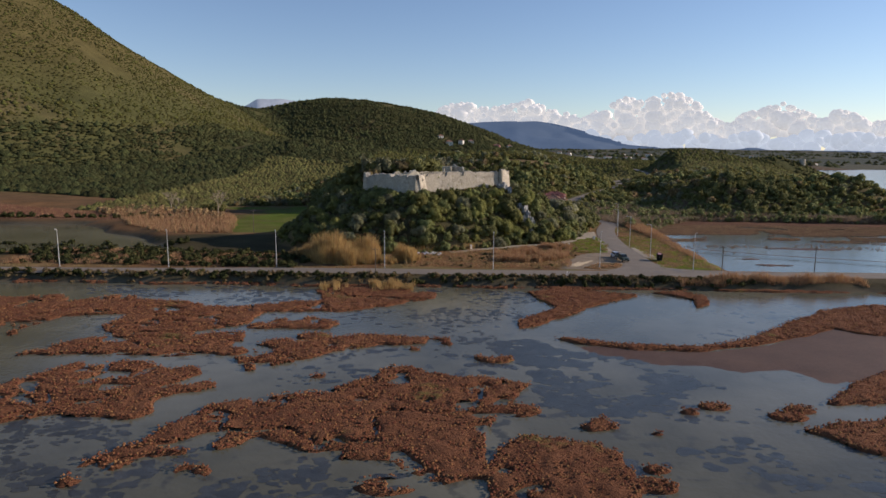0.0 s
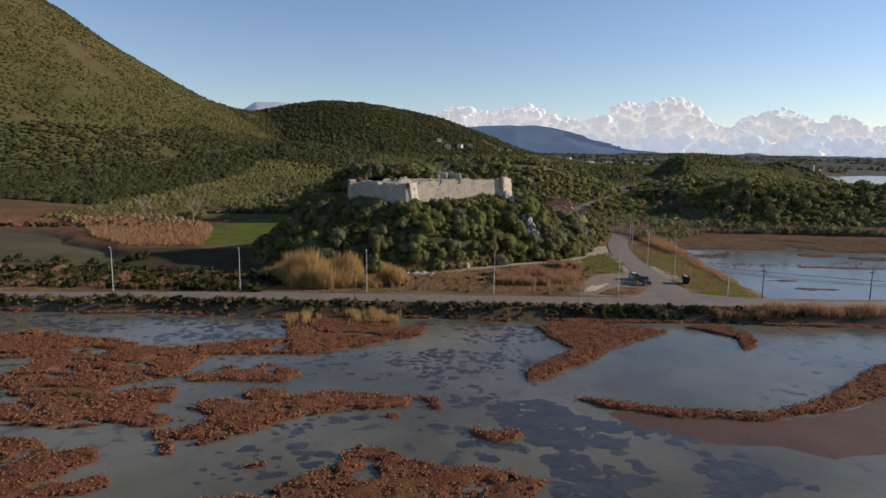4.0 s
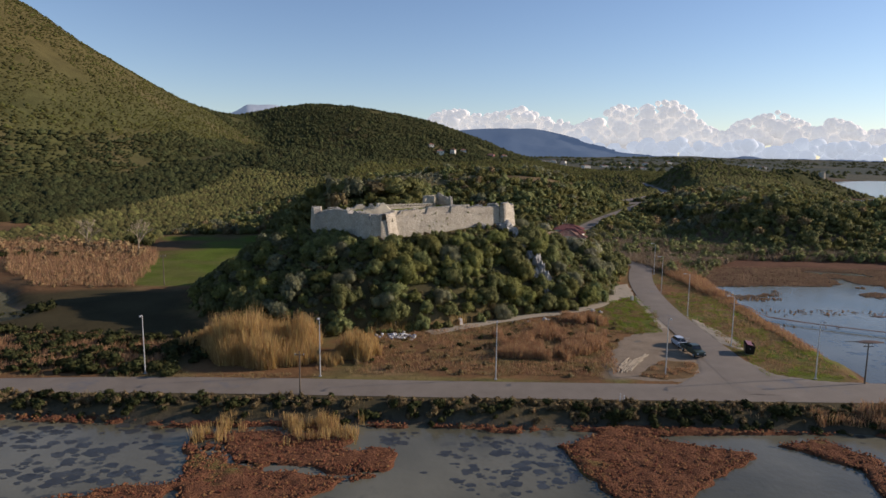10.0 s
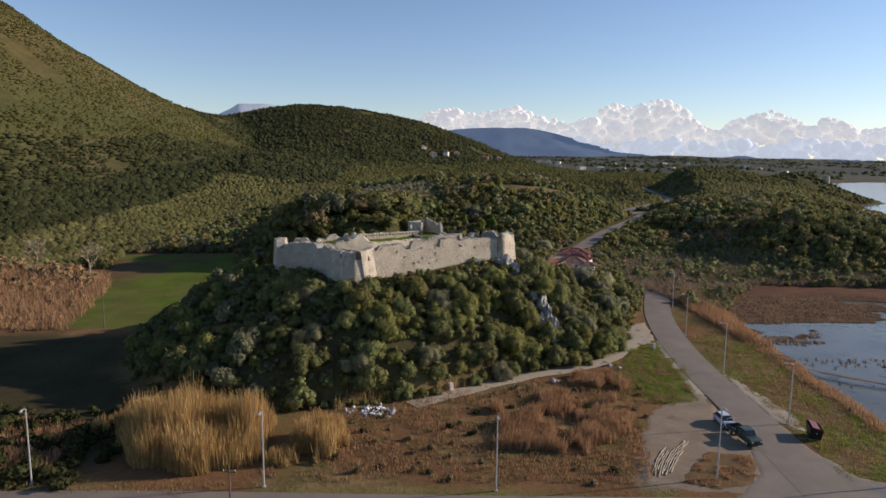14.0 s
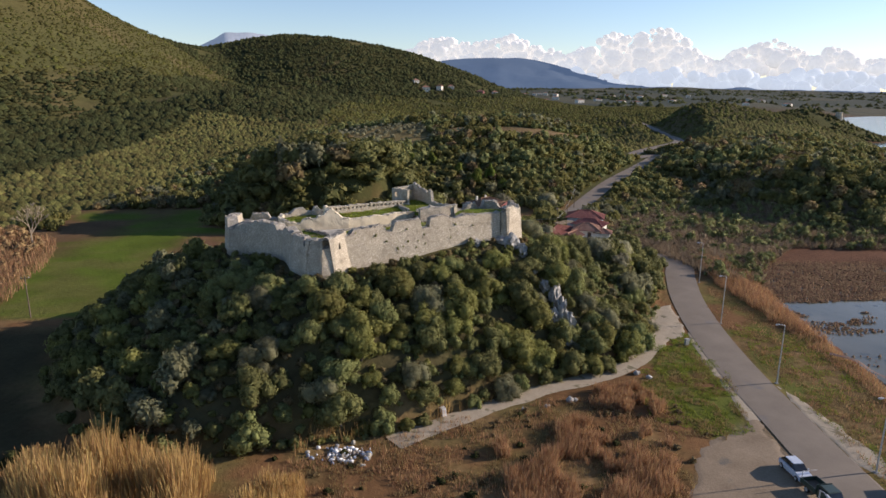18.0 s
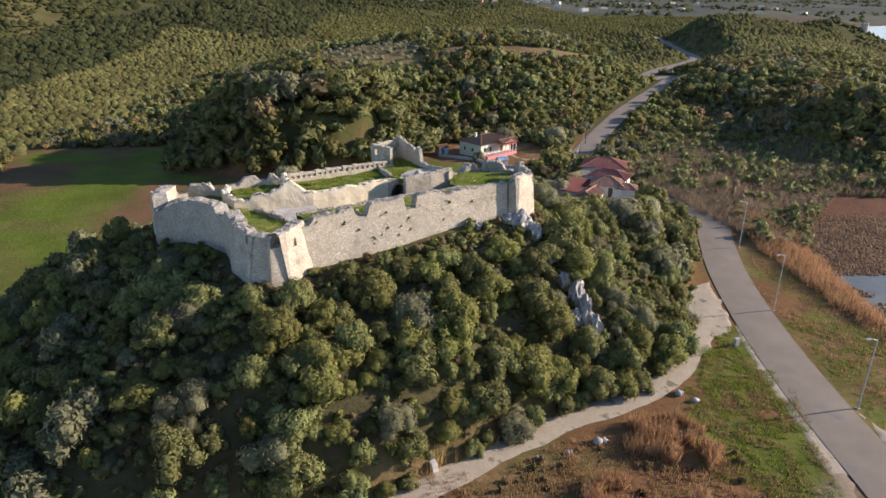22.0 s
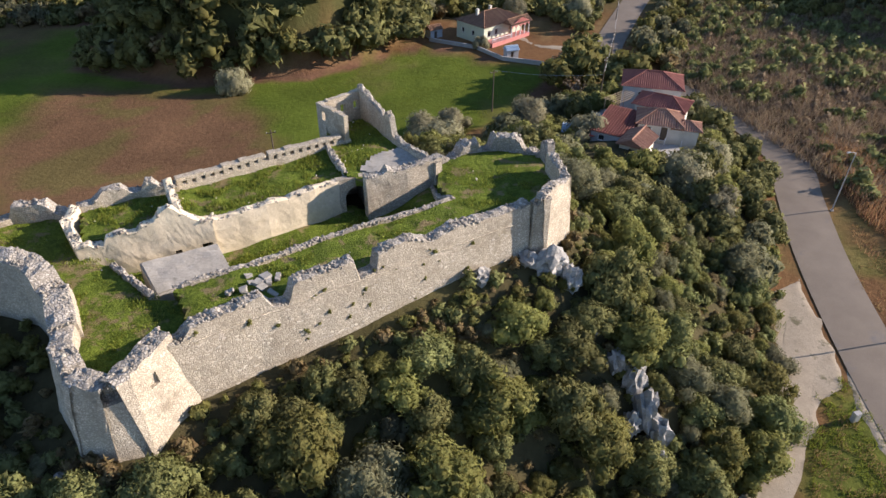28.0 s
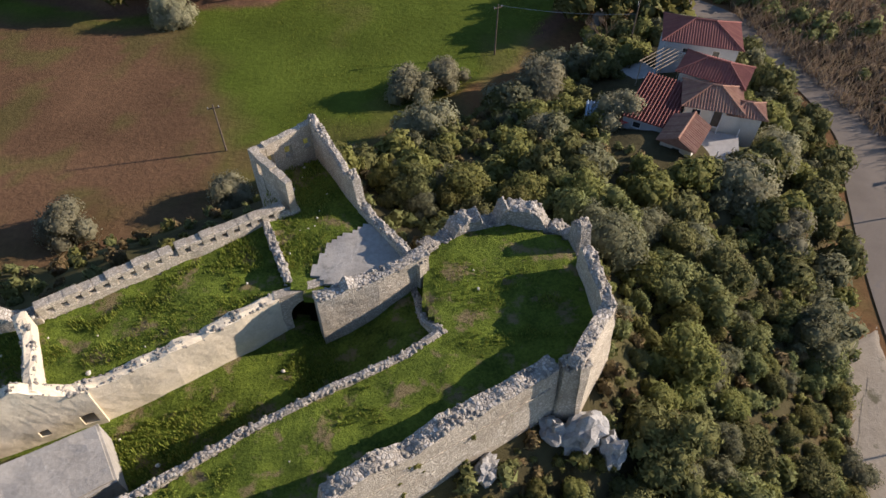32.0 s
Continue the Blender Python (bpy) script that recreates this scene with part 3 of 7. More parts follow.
wall("curtain_wall", [(-18.7, 196.6), (-17.3, 197.6), (-13.6, 200.3), (-7, 204.7), (-1, 208.8), (4.7, 212.6)], 14.5,
     [(0, 20.4), (0.06, 20.6), (0.09, 21.2), (0.255, 21.4), (0.26, 20.3), (0.31, 20.3), (0.315, 21.7), (0.475, 21.8), (0.48, 20.4), (0.53, 20.4), (0.535, 21.7), (0.62, 21.9), (0.68, 21.3),
      (0.765, 21.7), (0.86, 21.4), (1, 21.5)], 1.5, batter=0.07, seed=4, rough=0.02, gap=0.3, label="long battered curtain wall of pale rubble masonry")
wall("tower", [(3.9, 213.4), (4.5, 212.3), (6.0, 212.2), (8.7, 217.0), (8.0, 221.8)], 14.0, [(0, 21.4), (0.1, 21.5), (0.26, 22.3), (0.4, 22.2), (0.55, 21.5), (0.75, 21.8), (1, 21.4)],
     1.5, batter=0.09, seed=5, label="angular corner tower on a limestone outcrop")
wall("curved_wall", [(-39.6, 210.8), (-39.4, 207), (-37.6, 204.2), (-34.8, 205.0), (-31.6, 204.2), (-28.6, 201.8), (-26.4, 198.4)], 13.4,
     [(0, 20.9), (0.22, 21.1), (0.27, 20.9), (0.28, 19.7), (0.38, 19.6), (0.42, 20.3), (0.55, 20.8), (0.72, 20.7), (0.74, 19.9), (0.8, 20), (0.83, 20.7), (1, 20.6)],
     2.1, batter=0.06, seed=6, jag=0.1, label="concave wall with a broad rounded rubble top")
wall("north_west_wall", [(-32.2, 213.6), (-33.6, 213.9), (-37.0, 213.0), (-39.5, 210.6)], 14, [(0, 19.7), (0.18, 19.8), (0.2, 20.6), (0.55, 20.6), (0.57, 19.6), (0.8, 19.7), (0.82, 20.8), (1, 20.9)], 1.1, jag=0.07, seed=7,
     label="low north wall broken down to short blocks")
# the keep and the terrace on the north side
wall("keep_wall", [(-31.8, 212.6), (-31.6, 210.6), (-29.1, 207.7)], 16.5, [(0, 20.6), (0.5, 20.3), (1, 20.1)], 0.7, M_PLASTER, seed=8, label="plastered keep wall with a broken top")
keep_face = wall("keep_wall", [(-29.0, 207.6), (-24.9, 209.3), (-20.2, 211.6)], 16.2, [(0, 20.0), (0.1, 20.1), (0.12, 19.8), (0.2, 19.9), (0.22, 20.5), (0.36, 20.7), (0.38, 20.4), (0.47, 20.5), (0.49, 21.0), (0.6, 21.1), (0.62, 21.6), (0.72, 22.0), (0.78, 21.3), (0.88, 20.7), (1, 20.1)],
     0.7, M_PLASTER, seed=9, jag=0.12, gap=0.3, label="plastered keep wall rising to a ragged gable")
carve(keep_face, [(-22.9, 210.5, 17.9, 0.26, 1.4, 0.3, 25), (-20.9, 211.4, 17.8, 0.38, 1.4, 0.48, 28)])
wall("retaining_wall", [(-20.6, 211.5), (-16.6, 214.0), (-13.2, 216.5), (-11.4, 218.0)], 16.2, [20.2, 20.1, 20.2, 20.3], 0.7, M_PLASTER, seed=10, label="plastered retaining wall of the north terrace")
wall("cross_wall", [(-21.9, 210.9), (-24.6, 215.6)], 18.5, [(0, 21.4), (0.6, 20.9), (0.8, 20.9), (0.86, 21.7), (1, 21.6)], 0.7, M_PLASTER, seed=11, jag=0.2, label="ragged cross wall")
wall("keep_parapet", [(-24.6, 216.7), (-28.0, 215.6), (-31.6, 213.4)], 14, [(0, 20.6), (0.2, 20.8), (0.22, 21.4), (0.34, 21.3), (0.36, 20.6), (0.5, 20.6), (0.52, 21.2), (0.8, 21.2), (0.82, 20.5), (1, 20.4)], 0.9, seed=12, jag=0.07,
     label="crumbling keep parapet")
wall("north_wall", [(-11.8, 225.9), (-18.2, 221.6), (-24.6, 216.7)], 13.5, [20.5, 20.5, 20.5], 0.75, seed=13, jag=0.03, coping=False, label="north wall below a parapet of small loopholes")
# the ruined house in the corner, the vaulted block and the east rampart
wall("room_wall", [(-13.9, 224.4), (-11.2, 219.0)], 18.6, [20.4, 20.5, 20.4], 0.5, seed=14, label="low broken partition wall")
wall("arch_wall", [(-8.9, 217.2), (-5.6, 218.9), (-2.7, 220.9)], 16.0, [(0, 20.9), (0.2, 21.0), (0.28, 21.5), (0.34, 21.0), (1, 21.1)], 0.9, seed=15, label="lit inner wall with a broken edge")
wall("room_wall", [(-2.8, 220.7), (-3.8, 221.6), (-7.7, 226.6), (-11.0, 231.6)], 16.5, [(0, 20.9), (0.4, 20.8), (0.5, 20.9), (0.51, 22.5), (0.57, 22.8), (0.6, 21.6), (0.64, 22.4), (1, 23.4)], 0.6, seed=17, jag=0.2,
     label="side wall of the ruined house, stepping down")
wall("rampart", [(8.0, 221.6), (7.2, 224.2), (5.6, 225.4)], 15.5, [(0, 20.2), (0.3, 19.9), (0.4, 21.2), (0.65, 21.4), (0.72, 20.0), (1, 19.9)], 1.1, M_CORESTONE, seed=18, jag=0.35, gap=0.25, rough=0.12, label="broken east rampart")
wall("rampart", [(5.6, 225.5), (2.2, 226.2), (-0.8, 225.2), (-3.6, 223.2)], 15.5, [(0, 20.0), (0.06, 20.1), (0.1, 20.9), (0.16, 21.2), (0.38, 21.2), (0.42, 20.9), (0.44, 20.0), (0.53, 19.9), (0.56, 20.8), (0.68, 21.0), (0.76, 20.8), (0.8, 20.0), (1, 19.9)], 1.2, M_CORESTONE, seed=19, jag=0.35, gap=0.25, rough=0.12,
     label="rubble core of the east rampart standing in lumps")
wall("pit_kerb", [(-26.4, 206.9), (-24.4, 205.2), (-22.0, 203.4)], 16.4, [19.3, 19.45, 19.35], 0.4, seed=22, jag=0.1, gap=0.25, label="broken stone kerb of the sunken pit")
wall("strip_edge", [(-20.2, 203.6), (-15.3, 206.6), (-11.4, 209.6), (-7.4, 212.2), (-3.6, 214.4), (-1.5, 216.3), (-2.7, 217.8), (-3.4, 220.6)], 16.3, [(0, 20), (0.3, 19.9), (0.6, 20), (0.84, 19.9), (0.88, 19.2), (1, 18.6)], 0.45, seed=20, jag=0.06, label="low kerb of rubble along the grass strip")


def string_course():
    """A thin weathered ledge that runs below the parapet of the curtain wall."""
    line = [(-16.9, 197.9), (-13.6, 200.3), (-7, 204.7), (-1, 208.8), (4.3, 212.3)]
    z = 20.15
    lean = 0.07 * (z - 14.5)
    bm = bmesh.new()
    for (ax, ay), (bx, by) in zip(line, line[1:]):
        n = math.dist((ax, ay), (bx, by))
        m = Matrix.Translation((ax, ay, z)) @ Matrix.Rotation(math.atan2(by - ay, bx - ax), 4, "Z")
        box(bm, 0, lean - 0.05, -0.05, n, lean + 0.2, 0.06, 0.02, m)
    for v in bm.verts:
        v.co.z += 0.05 * noise.noise(v.co * 0.7)
    in_fort(part("string_course", bm, M_WALL, None, "thin weathered ledge below the parapet"))


string_course()


def slab_of(name, outline, z, low, mat, label, relief=0.17, gap=0.4, parent=True):
    """A level or sloping platform with a grown-over, uneven top. z: a height or a function of x and y."""
    xs = np.arange(min(p[0] for p in outline) - gap, max(p[0] for p in outline) + 2 * gap, gap)
    ys = np.arange(min(p[1] for p in outline) - gap, max(p[1] for p in outline) + 2 * gap, gap)
    x, y = np.meshgrid(xs, ys)
    keep = poly_dist(x, y, outline) > -0.2
    zz = (z(x, y) if callable(z) else np.full(x.shape, z)) + relief * waves(x, y, 2.6, 31, 4)
    v = np.stack([x, y, zz], -1).reshape(-1, 3)
    f = grid_faces(*x.shape)
    f = f[keep.reshape(-1)[f].all(1)]
    used = np.unique(f)
    back = np.full(len(v), -1)
    back[used] = np.arange(len(used))
    f, v = back[f], v[used]
    edges = {}
    for q in f:
        for a, b in zip(q, np.roll(q, -1)):
            edges[(a, b)] = 1
    rim = [(a, b) for a, b in edges if (b, a) not in edges]
    n = len(v)
    skirt = v.copy()
    skirt[:, 2] = low
    faces = f.tolist() + [(b, a, a + n, b + n) for a, b in rim]
    ob = placed(name, mesh_from(name, np.concatenate([v, skirt]), faces, mat, False), None, label)
    return in_fort(ob) if parent else ob


slab_of("west_terrace", [(-39, 210), (-37, 212.7), (-33, 213.4), (-31.4, 212.2), (-31.2, 210.6), (-28.8, 207.3), (-26.2, 206.8), (-22.1, 203.5), (-20, 203.4), (-17.6, 200), (-18.9, 196.6), (-20.5, 195.0),
                         (-22.6, 195.6), (-24.6, 198.2), (-28, 202.6), (-31.4, 205.2), (-34.7, 206.2), (-37.6, 205.6)], 19.1, 14.5, M_GRASS, "grass-grown west terrace")
slab_of("grass_strip", [(-20.2, 203.6), (-17, 198.9), (-7.4, 205.6), (3.6, 213.2), (5.6, 213.6), (7.4, 217.4), (6.6, 223.6), (1.8, 225.4), (-3, 223.2), (-2.8, 217.8), (-1.5, 216.4), (-7.4, 212.4), (-11.4, 209.8), (-15.3, 206.8)],
        19.85, 15.5, M_GRASS, "grass strip behind the curtain wall")
slab_of("courtyard", [(-28.6, 207.6), (-26.4, 206.6), (-22, 203.2), (-20, 203.8), (-1.6, 216.3), (-3, 221), (-9, 218.4), (-10.8, 219.4), (-16.4, 214.6), (-21.5, 211.3)], lambda x, y: 16.9 + 1.9 * step(-8.5, -3, x), 15, M_GRASS, "sunken grassy courtyard", 0.2)
slab_of("north_terrace", [(-31, 212.6), (-29, 208.6), (-25, 209.7), (-20.6, 211.9), (-13, 217), (-11, 218.8), (-13.6, 224.4), (-18, 221), (-24.4, 216.2), (-28, 214.8)], 20.0, 19.3, M_GRASS, "grassy north terrace")
slab_of("room_floor", [(-11.2, 219), (-8.8, 217.8), (-5.4, 219.5), (-3.4, 221.3), (-7.8, 226.4), (-11, 231), (-14.4, 228.2), (-11.9, 225.4), (-13.6, 224.2)], 20.25, 19.7, M_GRASS, "grown-over floor above the vault")
slab_of("plaster_floor", [(-9.8, 219.9), (-7.6, 218.5), (-4.7, 220.2), (-4.0, 221.6), (-6.6, 224.4), (-9, 222.6)], 20.4, 20.0, M_SLAB, "bare cracked plaster floor", 0.05, 0.3)


def vault_roof():
    bm = bmesh.new()
    low = [bm.verts.new((x, y, 15.6)) for x, y in ((-24.6, 207.4), (-19.7, 210.6), (-17.7, 207.7), (-22.3, 204.5))]
    top = [bm.verts.new((x, y, z)) for x, y, z in ((-24.5, 207.5, 19.1), (-19.7, 210.5, 18.9), (-17.8, 207.7, 18.4), (-22.2, 204.6, 18.5))]
    bm.faces.new(top)
    for k in range(4):
        bm.faces.new((low[k], low[(k + 1) % 4], top[(k + 1) % 4], top[k]))
    bmesh.ops.recalc_face_normals(bm, faces=bm.faces)
    bmesh.ops.bevel(bm, geom=[e for e in bm.edges if min(v.co.z for v in e.verts) > 17], offset=0.12, segments=2, affect="EDGES")
    bmesh.ops.subdivide_edges(bm, edges=[e for e in bm.edges if e.calc_length() > 1.5], cuts=7, use_grid_fill=True)
    for v in bm.verts:
        v.co.z += 0.08 * noise.noise(v.co * 0.9) + 0.04 * noise.noise(v.co * 3)
    in_fort(part("vault_roof", bm, M_SLAB, None, "tilted bare roof slab of a sunken vault"))


vault_roof()


def broken_paving():
    """Tilted grey slabs lying broken behind the curtain wall."""
    rng = random.Random(23)
    for k in range(13):
        x, y = -16.8 + rng.uniform(0, 3.6), 203.0 + rng.uniform(0, 2.2)
        w, d = rng.uniform(0.3, 0.9), rng.uniform(0.3, 0.7)
        bm = box(bmesh.new(), -w / 2, -d / 2, -0.12, w / 2, d / 2, 0.12, 0.03)
        for v in bm.verts:
            v.co += 0.12 * noise.noise_vector(v.co * 2 + Vector((k * 3.1, 0, 0)))
        bmesh.ops.transform(bm, matrix=pose(x, y, 19.98, rng.uniform(-12, 12), rng.uniform(-12, 12), rng.uniform(0, 180)), verts=bm.verts)
        in_fort(part("paving_slab", bm, M_SLAB, None, "tilted grey slab of broken paving"))


broken_paving()


def ruin_wall(a, b, z0, z1, thick, windows, label, top_end=None):
    """A straight wall with real window openings, built of piers, sills and lintels round them. windows: (from, to, sill, head) along it."""
    a, b = Vector((*a, 0)), Vector((*b, 0))
    length = (b - a).length
    along = (b - a).normalized()
    m = Matrix.Translation(a) @ Matrix(((along.x, -along.y, 0, 0), (along.y, along.x, 0, 0), (0, 0, 1, 0), (0, 0, 0, 1)))
    bm = bmesh.new()
    cuts = sorted({0.0, length, *[w[0] for w in windows], *[w[1] for w in windows]})
    for s, e in zip(cuts, cuts[1:]):
        hole = next((w for w in windows if w[0] <= s and e <= w[1]), None)
        steps = max(1, int((e - s) / 0.6))
        for i in range(steps):
            u, w = s + (e - s) * i / steps, s + (e - s) * (i + 1) / steps
            k = (u + w) / 2 / length
            top = z1 + ((top_end - z1) * k if top_end else 0) + 0.25 * noise.noise((u * 1.7, z1, a.x)) + 0.12
            spans = [(z0, top)] if not hole else [(z0, hole[2]), (hole[3], top)]
            for lo, hi in spans:
                if hi > lo:
                    box(bm, u, 0, lo, w, thick, hi)
    bmesh.ops.remove_doubles(bm, verts=bm.verts, dist=0.001)
    bmesh.ops.transform(bm, matrix=m, verts=bm.verts)
    bmesh.ops.subdivide_edges(bm, edges=[e for e in bm.edges if e.calc_length() > 0.7], cuts=2, use_grid_fill=True)
    for v in bm.verts:
        n = noise.noise_vector(v.co * 1.3)
        v.co += Vector((n.x, n.y, n.z)) * 0.07
    return in_fort(part("house_wall", bm, M_WALL, None, label))


ruin_wall((-15.1, 228.4), (-11.9, 224.9), 15.5, 22.7, 0.5, [(0.9, 1.5, 21.4, 22.3)], "end wall of the ruined house with a small window", 22.9)
ruin_wall((-11.1, 231.9), (-15.1, 228.4), 15.5, 23.0, 0.5, [(0.9, 1.5, 21.2, 22.1), (2.4, 3.0, 21.2, 22.1), (3.8, 4.3, 21.2, 22.0)], "back wall of the ruined house with window openings", 22.7)


def block(x, y, z, bevel=0.04):
    """A worn block that stands on its origin."""
    bm = box(bmesh.new(), -x / 2, -y / 2, 0, x / 2, y / 2, z, bevel)
    for v in bm.verts:
        v.co += 0.03 * noise.noise_vector(v.co * 3 + Vector((x * 9, y * 5, z)))
    me = bpy.data.meshes.new("block")
    bm.to_mesh(me)
    bm.free()
    me.materials.append(M_WALL)
    return me


def loophole_parapet():
    """Piers, lintels, sills and backs of a row of small loopholes, each a piece of its own."""
    holder = in_fort(placed("loophole_parapet", block(0.8, 0.6, 0.24), None, "parapet pierced by a row of small square loopholes", at=pose(-24.4, 216.4, 20.25, 0, 0, 37)))
    shapes = {"pier": [block(0.44, 0.62, 0.66), block(0.46, 0.64, 0.7)], "lintel": [block(0.82, 0.7, 0.3), block(0.8, 0.74, 0.24), block(0.84, 0.68, 0.36)], "sill": [block(0.8, 0.66, 0.24, 0.02)], "niche_back": [block(0.44, 0.2, 0.7, 0.0)]}
    a, c, b = Vector((-24.6, 216.2, 0)), Vector((-18.2, 221.1, 0)), Vector((-12.3, 225.1, 0))
    rng = random.Random(12)
    bpy.context.view_layer.update()
    inv = (fort.matrix_basis @ holder.matrix_parent_inverse @ holder.matrix_basis).inverted()
    for p, q in ((a, c), (c, b)):
        turn = math.degrees(math.atan2(q.y - p.y, q.x - p.x))
        along = (q - p).normalized()
        left = Vector((-along.y, along.x, 0))
        for i in range(int((q - p).length / 0.78)):
            for kind, u, off, z in (("sill", 0.39, 0, 20.25), ("pier", 0.22, 0, 20.3), ("niche_back", 0.6, 0.22, 20.3), ("lintel", 0.39, 0, 20.92)):
                s = p + along * (0.78 * i + u) + left * off
                ob = placed(kind, rng.choice(shapes[kind]), holder)
                ob.matrix_basis = inv @ pose(s.x, s.y, z + rng.uniform(-0.02, 0.02), 0, rng.uniform(-2, 2), turn + rng.uniform(-2, 2))


loophole_parapet()


def vault_arch():
    """The dark vaulted passage under the house: side piers, a ring of arch stones and a tunnel behind."""
    a, b = Vector((-11.6, 217.9, 0)), Vector((-8.7, 219.2, 0))
    along = (b - a).normalized()
    m = Matrix.Translation(a) @ Matrix(((along.x, -along.y, 0, 0), (along.y, along.x, 0, 0), (0, 0, 1, 0), (0, 0, 0, 1)))
    length, mid, r, spring = (b - a).length, 1.75, 1.05, 18.4
    bm = bmesh.new()
    box(bm, 0, 0, 16, mid - r, 0.6, 20.3)
    box(bm, mid + r, 0, 16, length, 0.6, 20.3)
    n = 20
    for i in range(n):
        t0, t1 = math.pi * i / n, math.pi * (i + 1) / n
        x0, x1 = mid - r * math.cos(t0), mid - r * math.cos(t1)
        z0 = spring + r * min(math.sin(t0), math.sin(t1))
        box(bm, x0, 0, z0, x1, 0.6, 20.3)
    bmesh.ops.transform(bm, matrix=m, verts=bm.verts)
    in_fort(part("arch", bm, M_WALL, None, "round-headed mouth of a dark vaulted passage"))
    bm = bmesh.new()
    box(bm, mid - r - 0.4, 0.62, 16, mid - r, 4.5, 19.6)
    box(bm, mid + r, 0.62, 16, mid + r + 0.4, 4.5, 19.6)
    box(bm, mid - r - 0.4, 4.5, 16, mid + r + 0.4, 4.9, 19.6)
    box(bm, mid - r, 0.62, 19.48, mid + r, 4.5, 19.66)
    bmesh.ops.transform(bm, matrix=m, verts=bm.verts)
    in_fort(part("vault_passage", bm, M_WALL, None, "dark stone vaulted passage"))


vault_arch()


def stones(name, spots, mat, label, parent=None, sides=8, seed=1):
    """Many rough stones in one mesh. spots: x, y, z, size."""
    rng = np.random.default_rng(seed)
    ico = bmesh.new()
    bmesh.ops.create_icosphere(ico, subdivisions=1, radius=1)
    base = np.array([v.co[:] for v in ico.verts])
    tri = np.array([[v.index for v in f.verts] for f in ico.faces])
    ico.free()
    verts, faces = [], []
    for k, (x, y, z, s) in enumerate(spots):
        v = base * rng.uniform(0.6, 1.15, (len(base), 1)) * rng.uniform(0.7, 1.3, 3) * s
        verts.append(v + (x, y, z))
        faces.append(tri + k * len(base))
    ob = placed(name, mesh_from(name, np.concatenate(verts), np.concatenate(faces), mat), None, label, kind="" if parent else "stuff", category="" if parent else "rubble")
    return in_fort(ob) if parent else ob


def coping_rubble():
    rng = np.random.default_rng(5)
    spots = []
    for p, top, side, thick, seed in COPING:
        for i in range(len(p)):
            j = min(i + 1, len(p) - 1)
            if abs(top[i] - top[j]) > 0.35:
                continue
            for _ in range(20):
                u = rng.uniform(-0.5, 0.5)
                w = rng.random()
                q = p[i] * (1 - w) + p[j] * w + side[i] * u * thick * 0.9
                spots.append((q[0], q[1], top[i] * (1 - w) + top[j] * w + rng.uniform(-0.12, 0.05), 0.05 + 0.13 * rng.random() ** 2))
    stones("wall_top_rubble", spots, M_RUBBLE, "loose rubble along the broken wall tops", fort)["kind"] = "stuff"


coping_rubble()


# ---- trees and bushes ----
def ball(subdivisions):
    bm = bmesh.new()
    bmesh.ops.create_icosphere(bm, subdivisions=subdivisions, radius=1)
    v = np.array([q.co[:] for q in bm.verts])
    f = np.array([[q.index for q in t.verts] for t in bm.faces])
    bm.free()
    return v, f


BALL1 = ball(1)


def crown_shape(seed, leaves, size, lobes=9, tall=1.0, core=0.86, inner=None, small=0.17, big=0.36):
    """A crown about one unit in radius: pointed leaf sprays over uneven lobes, with gaps between them."""
    rng = np.random.default_rng(seed)
    cen = rng.normal(size=(lobes, 3))
    cen /= np.linalg.norm(cen, axis=1)[:, None]
    cen[:, 2] = np.abs(cen[:, 2])
    cen *= rng.uniform(0.45, 0.8, (lobes, 1)) * (1 - 0.25 * cen[:, 2:])
    cen[:, 2] = cen[:, 2] * tall * 1.15 + 0.22
    cen[0] = (0, 0, 0.45)
    rad = rng.uniform(small, big, lobes) * (1.1 - 0.25 * np.hypot(cen[:, 0], cen[:, 1]))
    rad[0] = 0.52
    pick = rng.choice(lobes, leaves, p=rad ** 2 / (rad ** 2).sum())
    n = rng.normal(size=(leaves, 3))
    n[:, 2] = n[:, 2] * 0.9 + 0.3
    n /= np.linalg.norm(n, axis=1)[:, None]
    at = cen[pick] + n * rad[pick, None] * rng.uniform(0.82, 1.14, (leaves, 1))
    face = n + rng.normal(size=(leaves, 3)) * 0.4
    face /= np.linalg.norm(face, axis=1)[:, None]
    u = np.cross(face, rng.normal(size=(leaves, 3)))
    u /= np.linalg.norm(u, axis=1)[:, None]
    w = np.cross(face, u)
    s = size * rng.uniform(0.6, 1.35, (leaves, 1))
    leaf_v = np.stack([at - u * s + w * s * 0.55, at - u * s - w * s * 0.55, at + u * s * 1.2 + n * s * 0.3], 1).reshape(-1, 3)
    lf = np.arange(leaves * 3).reshape(-1, 3)
    core_v, core_f = [], []
    bv, bf = inner or BALL1
    for c, r in zip(cen, rad):
        core_f.append(bf + len(core_v) * len(bv))
        core_v.append(bv * r * core * rng.uniform(0.82, 1.12, (len(bv), 1)) + c)
    soft = n + rng.normal(size=(leaves, 3)) * 0.3 + 0.35 * (at - (0, 0, 0.4))
    soft = np.repeat(soft / np.linalg.norm(soft, axis=1)[:, None], 3, axis=0)
    return np.concatenate([leaf_v, *core_v]), np.concatenate([lf, np.concatenate(core_f) + len(leaf_v)]), np.concatenate([soft] + [bv] * lobes)


def crown_mesh(name, shape, mat):
    me = mesh_from(name, shape[0], shape[1], mat, True)
    me.normals_split_custom_set_from_vertices(shape[2].tolist())
    return me


